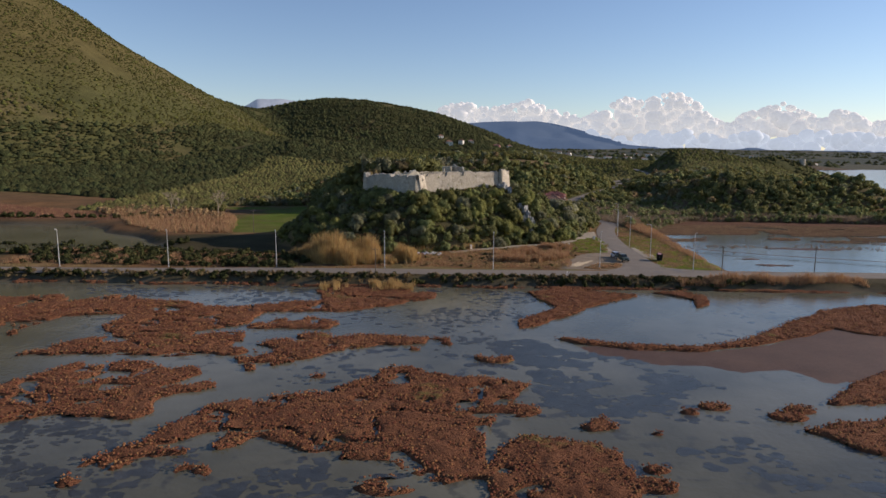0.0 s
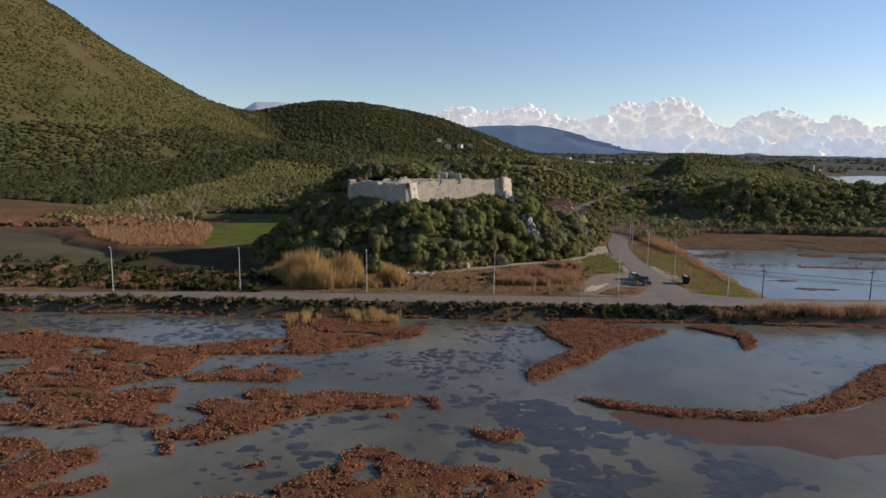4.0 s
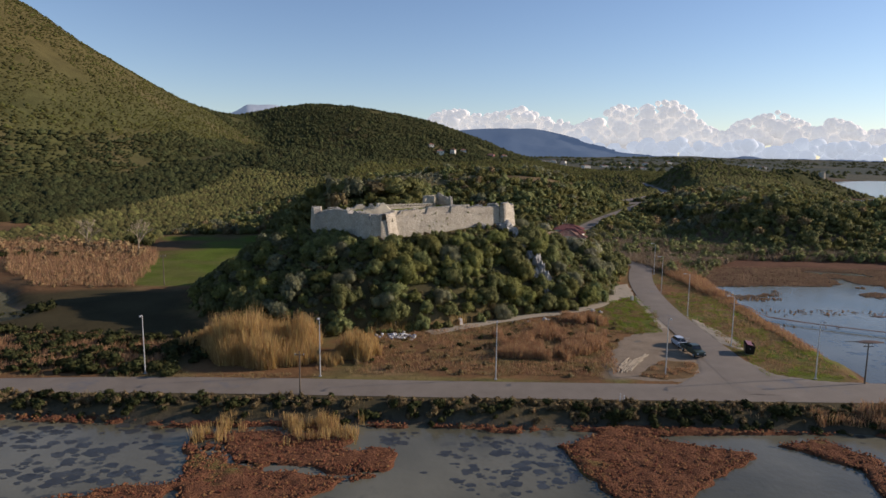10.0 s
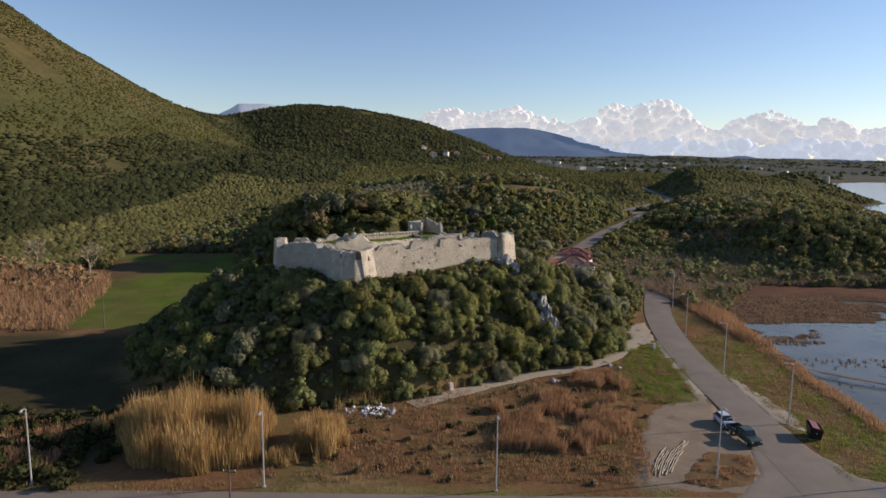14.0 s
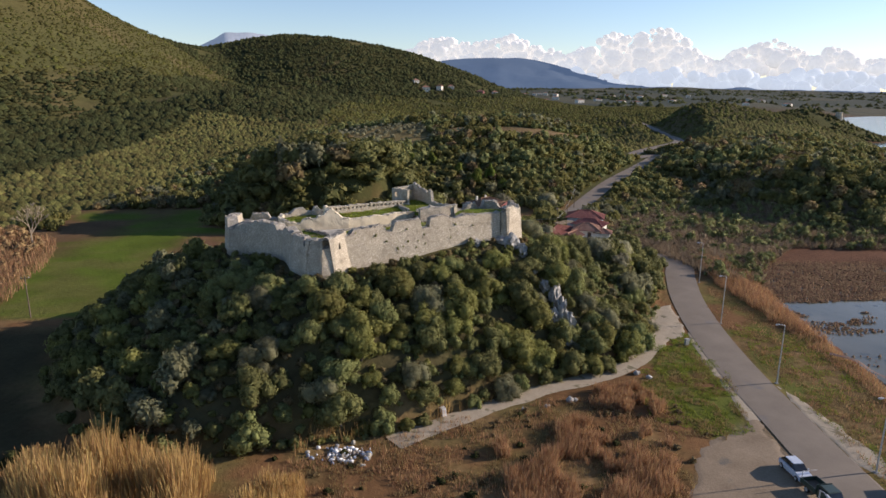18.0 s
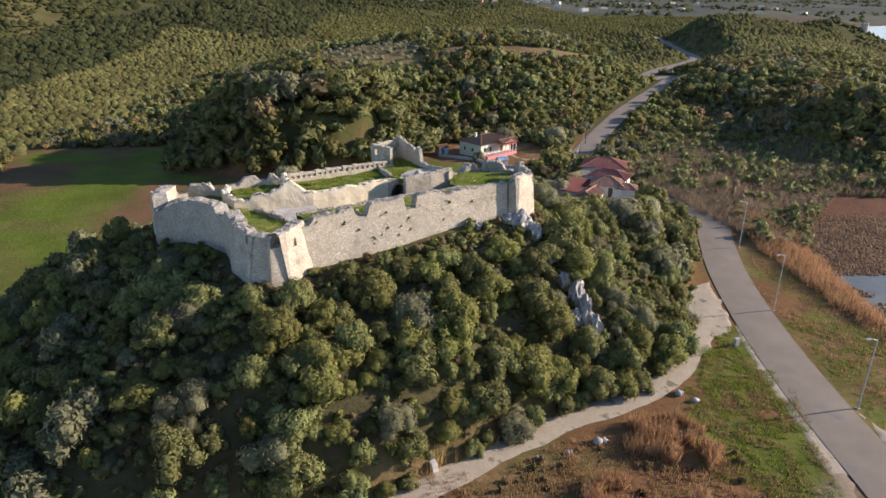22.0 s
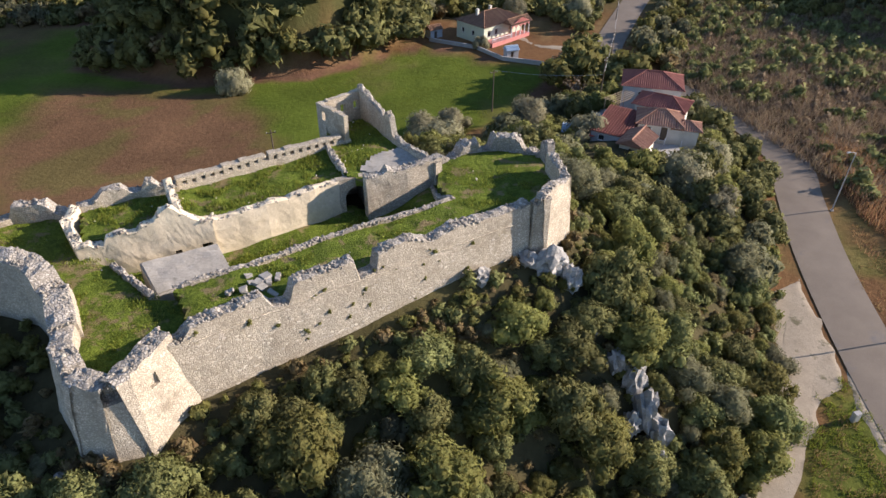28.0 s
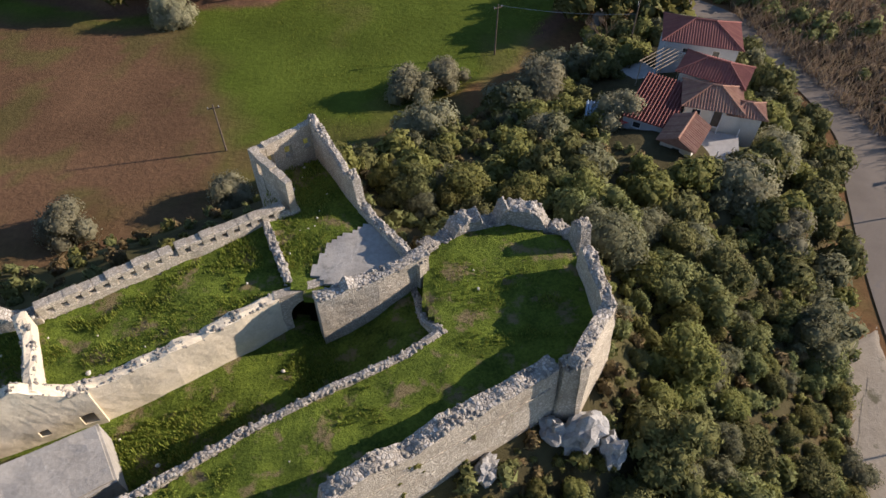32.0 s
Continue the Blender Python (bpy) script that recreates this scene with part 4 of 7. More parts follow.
def many(name, shapes, spots, mat, label, category, seed=1):
    """A whole wood as one mesh. spots: x, y, z, radius, height factor."""
    rng = np.random.default_rng(seed)
    lv, lf, ln, nv = [], [], [], 0
    for x, y, z, r, tall in spots:
        v, f, nor = shapes[int(rng.integers(len(shapes)))]
        a = rng.uniform(0, 6.283)
        c, s = math.cos(a), math.sin(a)
        q = v * (r, r, r * tall)
        lv.append(np.stack([q[:, 0] * c - q[:, 1] * s + x, q[:, 0] * s + q[:, 1] * c + y, q[:, 2] + z], -1))
        ln.append(np.stack([nor[:, 0] * c - nor[:, 1] * s, nor[:, 0] * s + nor[:, 1] * c, nor[:, 2]], -1))
        lf.append(f + nv)
        nv += len(v)
    me = mesh_from(name, np.concatenate(lv), np.concatenate(lf), mat, True)
    me.normals_split_custom_set_from_vertices(np.concatenate(ln).tolist())
    return placed(name, me, None, label, category, kind="stuff")


def scatter(n, x0, x1, y0, y1, gap, rule, seed):
    """Points at least gap apart, or the gap that rule gives, where rule(x, y) is over zero."""
    rng = np.random.default_rng(seed)
    x, y = rng.uniform(x0, x1, n), rng.uniform(y0, y1, n)
    ok = rule(x, y)
    x, y = x[ok], y[ok]
    taken, out = {}, []
    for a, b in zip(x, y):
        i, j = int(a // gap), int(b // gap)
        if any(abs(a - p) ** 2 + abs(b - q) ** 2 < gap * gap for di in (-1, 0, 1) for dj in (-1, 0, 1) for p, q in taken.get((i + di, j + dj), ())):
            continue
        taken.setdefault((i, j), []).append((a, b))
        out.append((a, b))
    out = np.array(out)
    return out, height(out[:, 0], out[:, 1])


OAK = [crown_shape(40 + i, 2900, 0.052, 19 + i, 0.8 + 0.12 * i, 0.84) for i in range(6)]
OAK_SMALL = [crown_shape(60 + i, 620, 0.095, 11) for i in range(5)]
OAK_FAR = [crown_shape(70 + i, 130, 0.18, 7) for i in range(6)]
OAK_LOW = [crown_shape(90 + i, 66, 0.22, 5) for i in range(6)]
OAK_TINY = [crown_shape(100 + i, 42, 0.27, 4) for i in range(6)]
OLIVES = [crown_shape(80 + i, 3800, 0.042, 13, 0.95, 0.9, None, 0.3, 0.46) for i in range(3)]


def trunk_mesh(seed):
    rng = random.Random(seed)
    bm = bmesh.new()
    knee = (rng.uniform(-0.08, 0.08), rng.uniform(-0.08, 0.08), 0.3)
    tube(bm, (0, 0, -0.25), knee, 0.085, 0.06, 7)
    for i in range(4):
        a = i * 1.57 + rng.random()
        tube(bm, knee, (0.42 * math.cos(a), 0.42 * math.sin(a), 0.62 + 0.2 * rng.random()), 0.045, 0.015, 5)
    me = bpy.data.meshes.new("trunk")
    bm.to_mesh(me)
    bm.free()
    me.materials.append(M_BARK)
    return me


TRUNKS = [trunk_mesh(i) for i in range(3)]
CROWNS = {k: [crown_mesh("crown", s, m) for s in shapes] for k, shapes, m in (("oak", OAK, M_LEAF), ("light", OAK, M_LEAF_B), ("olive", OLIVES, M_OLIVE), ("pale", OLIVES, M_PALEOLIVE), ("pine", OAK, M_PINE))}


def tree(kind, x, y, z, r, tall, turn, label, group):
    t = thing("tree", label, "tree", Matrix.LocRotScale((x, y, z), Euler((0, 0, turn)), (r, r, r * tall)), group)
    placed("trunk", random.choice(TRUNKS), t)
    placed("crown", random.choice(CROWNS[kind]), t)
    return t


def on_mound(x, y):
    inside = (poly_dist(x, y, FOOT) > -0.8) & (poly_dist(x, y, FORT) < -2.3)
    house = poly_dist(x, y, HOUSE_YARD) < 0
    cliff = line_dist(x, y, CLIFF) > 1.5
    north = (y > 236) & (x > -20) & (x < 17) & (np.sin(x * 91.7 + y * 47.3) > -0.8)
    back = (y > 227) & (x < 4) & (np.sin(x * 57.3 + y * 83.1) > -0.3)
    bank = (x < -12) & (y > 213)
    return inside & house & cliff & ~north & ~back & ~bank


HOUSE_YARD = [(13, 247), (20, 241), (31, 248), (34, 262), (35, 276), (24, 276), (15, 258)]
CLIFF = [(9.5, 212), (13, 206), (17, 203)]


def mound_trees():
    spots, z = scatter(26000, -70, 46, 170, 292, 1.85, on_mound, 3)
    rng = np.random.default_rng(7)
    near = np.argsort(np.hypot(spots[:, 0] - 4, (spots[:, 1] - 196)))
    rest = []
    for rank, i in enumerate(near):
        (x, y), r = spots[i], 1.2 + 2.4 * rng.random() ** 2.4
        away = -float(poly_dist(np.array(x), np.array(y), FORT))
        r *= 0.45 + 0.55 * min(1.0, away / 4.5)
        tall = rng.uniform(0.85, 1.35)
        if rank < 290:
            kind = rng.choice(["oak", "light", "olive"], p=[0.5, 0.3, 0.2])
            label = {"oak": "dense dark evergreen tree on the fort hill", "light": "yellowish green bushy tree on the fort hill", "olive": "grey-green wild olive on the fort hill"}[kind]
            tree(kind, x, y, z[i] - 0.1, r, tall, rng.uniform(0, 6.28), label, "trees on the fort hill")
        else:
            rest.append((x, y, z[i] - 0.2, r, tall))
    for k, (mat, label) in enumerate(((M_LEAF, "dark evergreen wood on the far slopes of the fort hill"), (M_LEAF_B, "yellow-green bushes on the far slopes of the fort hill"), (M_OLIVE, "grey-green wild olives on the far slopes of the fort hill"))):
        many("hill_wood", OAK_SMALL, [q for i, q in enumerate(rest) if (i * 7) % 10 in ((0, 1, 2, 3, 4), (5, 6, 7), (8, 9))[k]], mat, label, "wood", 9 + k)
    # low growth between the trees and up to the walls
    low, z = scatter(30000, -70, 46, 170, 292, 1.15, lambda x, y: (poly_dist(x, y, FOOT) > -1.5) & (poly_dist(x, y, FORT) < -0.3) & (poly_dist(x, y, FORT) > -30) & (poly_dist(x, y, HOUSE_YARD) < 1) & (line_dist(x, y, TRACK) > 2.3) & (x > -48) & ((x > -12) | (y < 213) | (np.sin(x * 71.3 + y * 37.7) > 0.75)) & ((y < 228) | (np.sin(x * 31.7 + y * 67.9) > 0.3)), 5)
    for k, (mat, label) in enumerate(((M_LEAF, "dark green undergrowth between the hill's trees"), (M_BROWNLEAF, "dry brown undergrowth between the hill's trees"), (M_LEAF_B, "yellow-green undergrowth between the hill's trees"))):
        rows = [(x, y, h - 0.12, rng.uniform(0.55, 1.2), rng.uniform(0.8, 1.3)) for i, ((x, y), h) in enumerate(zip(low, z)) if (i * 7) % 10 in ((0, 1, 2, 3), (4, 5, 6), (7, 8, 9))[k]]
        many("undergrowth", OAK_LOW, rows, mat, label, "undergrowth", 15 + k)


mound_trees()


def free_land(x, y):
    z = height(x, y)
    return (z > -0.4) & (y > 284) & (line_dist(x, y, ROAD_BACK) > 6) & (poly_dist(x, y, NORTH_FIELD) < -1) & (poly_dist(x, y, FOOT) < -1)


THICKET = [(50, 268), (56, 248), (66, 252), (74, 270), (90, 288), (130, 288), (180, 284), (180, 296), (130, 298), (110, 306), (98, 330), (62, 345), (48, 318), (40, 300)]


def mid_wood_rule(x, y):
    z = height(x, y)
    near = (y > 286) & (y < 560) & free_land(x, y) & (x > -190) & (x < 260)
    yard = poly_dist(x, y, [(-12, 312), (6, 303), (22, 300), (27, 320), (18, 336), (-10, 334)]) < 0
    thin = (waves(x, y, 30, 41) > -1.3) & (poly_dist(x, y, THICKET) < 0) & (poly_dist(x, y, ORCHARD) < 1) & (poly_dist(x, y, BARE_STRIP) < 1)
    return near & yard & thin


DOME = (np.array([(math.cos(i), math.sin(i), -0.25) for i in (0, 1.047, 2.094, 3.142, 4.189, 5.236)] + [(0, 0, 0.75)]), np.array([(i, (i + 1) % 6, 6) for i in range(6)]))
GEM = (np.array([(1, 0, 0), (0, 1, 0), (-1, 0, 0), (0, -1, 0), (0, 0, 1), (0, 0, -1.0)]), np.array([(0, 1, 4), (1, 2, 4), (2, 3, 4), (3, 0, 4)]))


def blobs(name, spots, mat, label, seed, tiny=False, dome=False):
    rng = np.random.default_rng(seed)
    base, tri = GEM if tiny else DOME if dome else BALL1
    n = len(spots)
    k = rng.uniform(0.62, 1.2, (n, len(base), 1))
    s = np.stack([spots[:, 3], spots[:, 3], spots[:, 3] * rng.uniform(0.7, 1.1, n)], -1)[:, None]
    a = rng.uniform(0, 6.28, n)
    q = base[None] * k * s
    c, d = np.cos(a)[:, None], np.sin(a)[:, None]
    q = np.stack([q[..., 0] * c - q[..., 1] * d, q[..., 0] * d + q[..., 1] * c, q[..., 2]], -1) + spots[:, None, :3]
    f = (tri[None] + (np.arange(n) * len(base))[:, None, None]).reshape(-1, 3)
    return placed(name, mesh_from(name, q.reshape(-1, 3), f, mat, True), None, label, "wood", kind="stuff")


def woods():
    rng = np.random.default_rng(21)
    spots, z = scatter(110000, -190, 260, 286, 560, 2.35, mid_wood_rule, 22)
    near = (spots[:, 1] < 470 + 0.1 * spots[:, 0]) & (spots[:, 0] > -130)
    close = near & (spots[:, 1] < 350) & (spots[:, 0] < 150)
    for pick, shapes in ((close, OAK_FAR), (near & ~close, OAK_TINY)):
        edge = step(-24, -14, poly_dist(spots[pick][:, 0], spots[pick][:, 1], NORTH_FIELD)) * step(-78, -70, spots[pick][:, 0])
        rows = [(x, y, h - 0.3 + 1.5 * e + 0.8 * e * (x > -38), (1.6 + 1.1 * e + 0.5 * e * (x > -38) + 2.3 * rng.random() ** 2.0) * (1 + 0.14 * float(waves(np.array(x), np.array(y), 26, 46, 2))), rng.uniform(0.75, 1.3)) for (x, y), h, e in zip(spots[pick], z[pick], edge)]
        patch = [float(waves(np.array(q[0]), np.array(q[1]), 24, 47, 3)) + rng.normal(0, 0.45) for q in rows]
        for k, (mat, label, lo, hi) in enumerate(((M_LEAF_B, "mixed yellow-green wood on the hill behind the fields", -0.25, 0.55), (M_OLIVE, "grey-green olive trees on the hill behind the fields", 0.75, 9), (M_LEAF, "dark evergreens on the hill behind the fields", -9, -0.25), (M_BROWNLEAF, "brown leafless trees on the hill behind the fields", 0.55, 0.75))):
            many("grove_wood", shapes, [q for q, v in zip(rows, patch) if lo <= v < hi], mat, label, "wood", 23 + k)
    olives = []
    for i in range(14):
        for j in range(16):
            x, y = -82 + i * 5.4 + rng.normal(0, 0.6) + 0.6 * j, 376 + j * 4.8 + rng.normal(0, 0.6)
            if poly_dist(np.array(x), np.array(y), ORCHARD) > -1 and rng.random() < 0.9:
                olives.append((x, y, float(height(x, y)) - 0.2, rng.uniform(1.2, 2.0), rng.uniform(0.8, 1.1)))
    many("orchard_trees", OAK_FAR, olives, M_PALEOLIVE, "rows of pale olive trees in a hillside orchard", "orchard", 28)
    far = np.column_stack([spots[~near], z[~near] + 0.5, rng.uniform(1.6, 3.0, (~near).sum())])
    blobs("hill_scrub", far, M_SPUR, "rounded scrub and trees on the low hills", 24, dome=True)
    spots, z = scatter(260000, -760, 420, 330, 1250, 2.5, lambda x, y: free_land(x, y) & ((x < -190) | (x > 260) | (y > 560) | (y < 286)) & (np.abs(x) < 0.75 * y + 60) & (waves(x, y, 40, 43) > -0.8), 25)
    size = (1.1 + 2.4 * rng.random(len(spots)) ** 2) * np.where(z > 70, 0.8, 1.0)
    # low slopes and the hill behind get the darker material and larger blobs
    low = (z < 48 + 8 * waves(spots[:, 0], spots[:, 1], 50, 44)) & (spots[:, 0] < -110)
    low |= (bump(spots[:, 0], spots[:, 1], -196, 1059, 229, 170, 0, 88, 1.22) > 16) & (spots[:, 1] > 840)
    blobs("mountain_wood", np.column_stack([spots[low], z[low] + 0.8, 1.35 * size[low]]), M_DARKWOOD, "darker wood on the mountain's lower slopes and the hill behind", 27, dome=True)
    spots, z, size = spots[~low], z[~low], size[~low]
    blobs("mountain_scrub", np.column_stack([spots, z + 0.3, size]), M_SCRUB, "dense olive-green scrub covering the mountain sides", 26, dome=True)


woods()


def plain_trees():
    rng = np.random.default_rng(29)
    x, y = rng.uniform(-500, 2600, 5200), rng.uniform(1250, 3600, 5200)
    z = height(x, y)
    ok = (z > 0.5) & (waves(x, y / 2.5, 90, 45) > 0.05)
    blobs("plain_trees", np.column_stack([x[ok], y[ok], z[ok] + 1, rng.uniform(5, 13, ok.sum())]), M_DARKWOOD, "far tree belts on the coastal plain", 30, dome=True)


plain_trees()


def facing_stones():
    """Stones that stand proud of the curtain wall's outer face."""
    curtain = next(o for o in scene.objects if o.name == "curtain_wall")
    rng = random.Random(33)
    shapes = []
    for k in range(7):
        bm = box(bmesh.new(), -rng.uniform(0.08, 0.2), -0.05, -rng.uniform(0.04, 0.08), rng.uniform(0.08, 0.2), 0.05, rng.uniform(0.04, 0.08), 0.02)
        for v in bm.verts:
            v.co += Vector((rng.uniform(-0.03, 0.03), rng.uniform(-0.02, 0.02), rng.uniform(-0.03, 0.03)))
        me = bpy.data.meshes.new("stone")
        bm.to_mesh(me)
        bm.free()
        me.materials.append(M_STONE)
        shapes.append(me)
    line = [(-17.3, 197.6), (-13.6, 200.3), (-7, 204.7), (-1, 208.8), (4.7, 212.6)]
    spans = [math.dist(p, q) for p, q in zip(line, line[1:])]
    inv = (fort.matrix_basis @ curtain.matrix_parent_inverse).inverted()
    for k in range(300):
        s = rng.uniform(0, sum(spans))
        i = 0
        while s > spans[i]:
            s -= spans[i]
            i += 1
        (ax, ay), (bx, by) = line[i], line[i + 1]
        ux, uy = (bx - ax) / spans[i], (by - ay) / spans[i]
        z = rng.uniform(15.5, 20.2)
        lean = 0.07 * (z - 14.5) + 0.05
        x, y = ax + ux * s - uy * lean, ay + uy * s + ux * lean
        ob = placed("stone", rng.choice(shapes), curtain)
        ob.matrix_basis = inv @ pose(x, y, z, 0, rng.uniform(-8, 8), math.degrees(math.atan2(uy, ux)))



# ---- the salt marsh in front of the road ----
EAST_SPIT = [(9, 135), (17, 139), (32, 134), (20, 121), (12, 110), (6, 104), (8, 112), (15, 122)]
EAST_HOOK = [(37, 137), (43, 140), (48, 134), (45, 127), (42, 124), (43, 131)]
EAST_BAR = [(11, 101.5), (17, 100.5), (23, 98.5), (34, 98.5), (43, 103.5), (57, 116), (70, 125.5), (66, 116), (54, 106), (43, 99), (34, 96), (24, 96), (16, 98)]
EAST_MEADOW = [(57, 116), (64, 124), (70, 126), (80, 130), (106, 133), (106, 112), (80, 106), (64, 108)]
EAST_PATCH = [(42, 76), (46, 81), (58, 90), (58, 80), (48, 76)]
NEAR_PATCH = [(36, 68), (41, 70.5), (49, 73), (47, 60), (39, 63)]
NEAR_MAT = [(-35, 51), (-34, 57), (-32, 63), (-28, 71), (-19, 75), (-11, 84), (-3, 82), (8, 80), (5, 75), (2, 69), (1, 63), (2, 55), (-2, 53), (-7, 57), (-12, 56), (-18, 59), (-22, 62), (-24, 58), (-29, 56)]
NEAR_LOBE = [(2, 56), (6, 64), (13, 64), (16, 61), (15, 50), (3, 49)]
NEAR_CLUMP = [(11, 67), (15, 70), (16.5, 67), (13, 65)]
WEST_MAT = [(-56, 58), (-58, 72), (-55, 78), (-54, 82), (-46, 85), (-42, 81), (-37, 83), (-35, 80), (-38, 75), (-30, 78), (-36, 70), (-37, 66), (-46, 64)]
WEST_BAND = [(-66, 84), (-64, 91), (-57, 96), (-46, 99), (-37, 100), (-36, 93), (-31, 93), (-24, 96), (-17, 100), (-4, 99), (-4, 96), (-14, 94), (-20, 90), (-25, 85), (-30, 82), (-35, 87), (-44, 86), (-52, 86)]
WEST_BELT = [(-74, 95), (-84, 107), (-80, 116), (-73, 124), (-61, 120), (-47, 116), (-39, 119), (-32, 123), (-34, 133), (-19, 138), (-9, 131), (-10, 126), (-18, 119), (-25, 114), (-38, 112), (-41, 103), (-46, 98), (-58, 97), (-62, 100), (-63, 109), (-73, 106)]
WEST_RING = [(-35, 103.5), (-35, 108), (-29, 110), (-24, 107), (-24, 103), (-30, 102.5)]
FAR_WEST = [(-104, 96), (-100, 118), (-84, 122), (-74, 112), (-80, 98), (-74, 84), (-66, 72), (-84, 70)]
MATS = [(EAST_SPIT, 0.9), (EAST_HOOK, 0.7), (EAST_BAR, 0.6), (EAST_MEADOW, 0.9), (EAST_PATCH, 0.9), (NEAR_PATCH, 0.9), (NEAR_MAT, 1.2), (NEAR_LOBE, 1.2), (NEAR_CLUMP, 0.6),
        (WEST_MAT, 1.4), (WEST_BAND, 1.0), (WEST_BELT, 1.2), (WEST_RING, 0.6), (FAR_WEST, 2.0)]
ISLETS = [(3, 89, 1.4), (29, 74, 0.9), (36, 72, 1.2), (38, 74, 1.0), (17, 55, 1.2), (18, 58, 0.7), (-25, 54, 1.0), (-7, 53, 1.3), (-20, 80, 0.6), (6, 71, 1.3), (-36, 103, 1.3),
          (-25, 106, 1.2), (-27, 104, 0.9), (-26, 98, 1.5), (-30, 94, 1.5), (20, 66, 0.6), (25, 72, 0.5), (-9, 93, 0.6), (-38, 94, 1.2), (11, 58, 1.0)]


def mat_field(x, y):
    n = waves(x, y, 7, 51, 4) + 0.25 * waves(x, y, 1.8, 52, 2)
    best = np.full(x.shape, -9.0)
    for outline, rag in MATS:
        best = np.maximum(best, poly_dist(x, y, outline) + rag * n)
    for cx, cy, r in ISLETS:
        best = np.maximum(best, r * 1.1 - np.hypot((x - cx) / 1.6, y - cy) + 0.5 * n)
    shore = 139.5 + 0.04 * x
    best = np.maximum(best, 1.3 - np.abs(y - shore + 0.4) + 1.2 * n - 0.5)
    bent = x + 1.6 * waves(x, y, 5, 56, 2)
    gullies = np.minimum(np.abs(waves(bent, y, 8, 53, 3)) * 6 - 0.42, 2.4 * waves(x * 0.75, y, 3.2, 54, 2) + 1.6)
    west = step(18, 6, x)
    return np.minimum(best, gullies + (1 - west) * 9)


def marsh():
    xs, ys = np.arange(-104, 106, 0.42), np.arange(42, 142, 0.42)
    x, y = np.meshgrid(xs, ys)
    m = mat_field(x, y)
    z = -1.78 + 0.52 * step(-0.35, 0.5, m) + 0.17 * step(0.0, 0.8, m) * waves(x, y, 1.1, 55, 2)
    keep = m > -0.4
    f = grid_faces(*x.shape)
    f = f[keep.reshape(-1)[f].all(1)]
    used = np.unique(f)
    back = np.zeros(x.size, int)
    back[used] = np.arange(len(used))
    v = np.stack([x, y, z], -1).reshape(-1, 3)[used]
    placed("marsh_mats", mesh_from("marsh_mats", v, back[f], M_MARSH, True), None, "ragged islands of red-brown glasswort standing in shallow water", "marsh plants", kind="stuff")
    rng = np.random.default_rng(57)
    px, py = rng.uniform(-100, 104, 190000), rng.uniform(42, 141, 190000)
    k = mat_field(px, py)
    ok = (k > 0.0) & (rng.random(190000) < np.where(k < 0.7, 0.95, 0.5))
    n = int(ok.sum())
    spots = np.column_stack([px[ok], py[ok], -1.24 + rng.uniform(-0.1, 0.06, n), rng.uniform(0.09, 0.22, n)])
    blobs("glasswort_clumps", spots, M_CLUMP, "low clumps of red glasswort", 58, True)["category"] = "marsh plants"
    xs, ys = np.arange(8, 112, 0.8), np.arange(82, 124, 0.8)
    x, y = np.meshgrid(xs, ys)
    d = poly_dist(x, y, [(13, 99), (24, 97), (36, 97), (46, 104), (64, 120), (110, 122), (110, 84), (54, 82), (46, 81), (43, 87), (34, 86), (27, 88), (17, 93)]) + 1.6 * waves(x, y, 6, 59, 4)
    f = grid_faces(*x.shape)
    f = f[(d > -2.0).reshape(-1)[f].all(1)]
    used = np.unique(f)
    back = np.zeros(x.size, int)
    back[used] = np.arange(len(used))
    z = -1.66 + 0.14 * step(-2, 6, d)
    placed("mud_flat", mesh_from("mud_flat", np.stack([x, y, z], -1).reshape(-1, 3)[used], back[f], M_MUD, True), None, "wet red-brown mud flat sloping under the water", "mud", kind="stuff")


M_CLUMP = material("glasswort_clump", (0.125, 0.05, 0.027), (0.27, 0.118, 0.055), 0.12, 1.0, 0.6, 20, 0.05, island=0.7)
M_MUD = material("wet_red_mud", (0.055, 0.028, 0.019), (0.11, 0.06, 0.038), 0.15, 0.75, 0.4, 14, 0.3)
M_GRAVEL = material("muddy_gravel", (0.165, 0.124, 0.082), (0.29, 0.228, 0.158), 0.25, 0.95, 0.4, 14, 0.1, (0.13, 0.12, 0.1), 0.2, 0.58)
M_GROUNDY = material("weedy_earth", (0.095, 0.058, 0.028), (0.19, 0.125, 0.06), 0.5, 1.0, 0.8, 10, 0.05)
M_TAN = material("tan_dead_foliage", (0.24, 0.158, 0.078), (0.42, 0.295, 0.15), 0.7, 0.95, 0.8, 8, 0.1, island=0.5, world_at=True, dist=0.3, thin=0.2)
M_THICKET = material("bare_thicket_twigs", (0.19, 0.142, 0.092), (0.37, 0.28, 0.185), 0.7, 0.95, 0.8, 8, 0.1, island=0.5, world_at=True, dist=0.3, thin=0.3)
marsh()


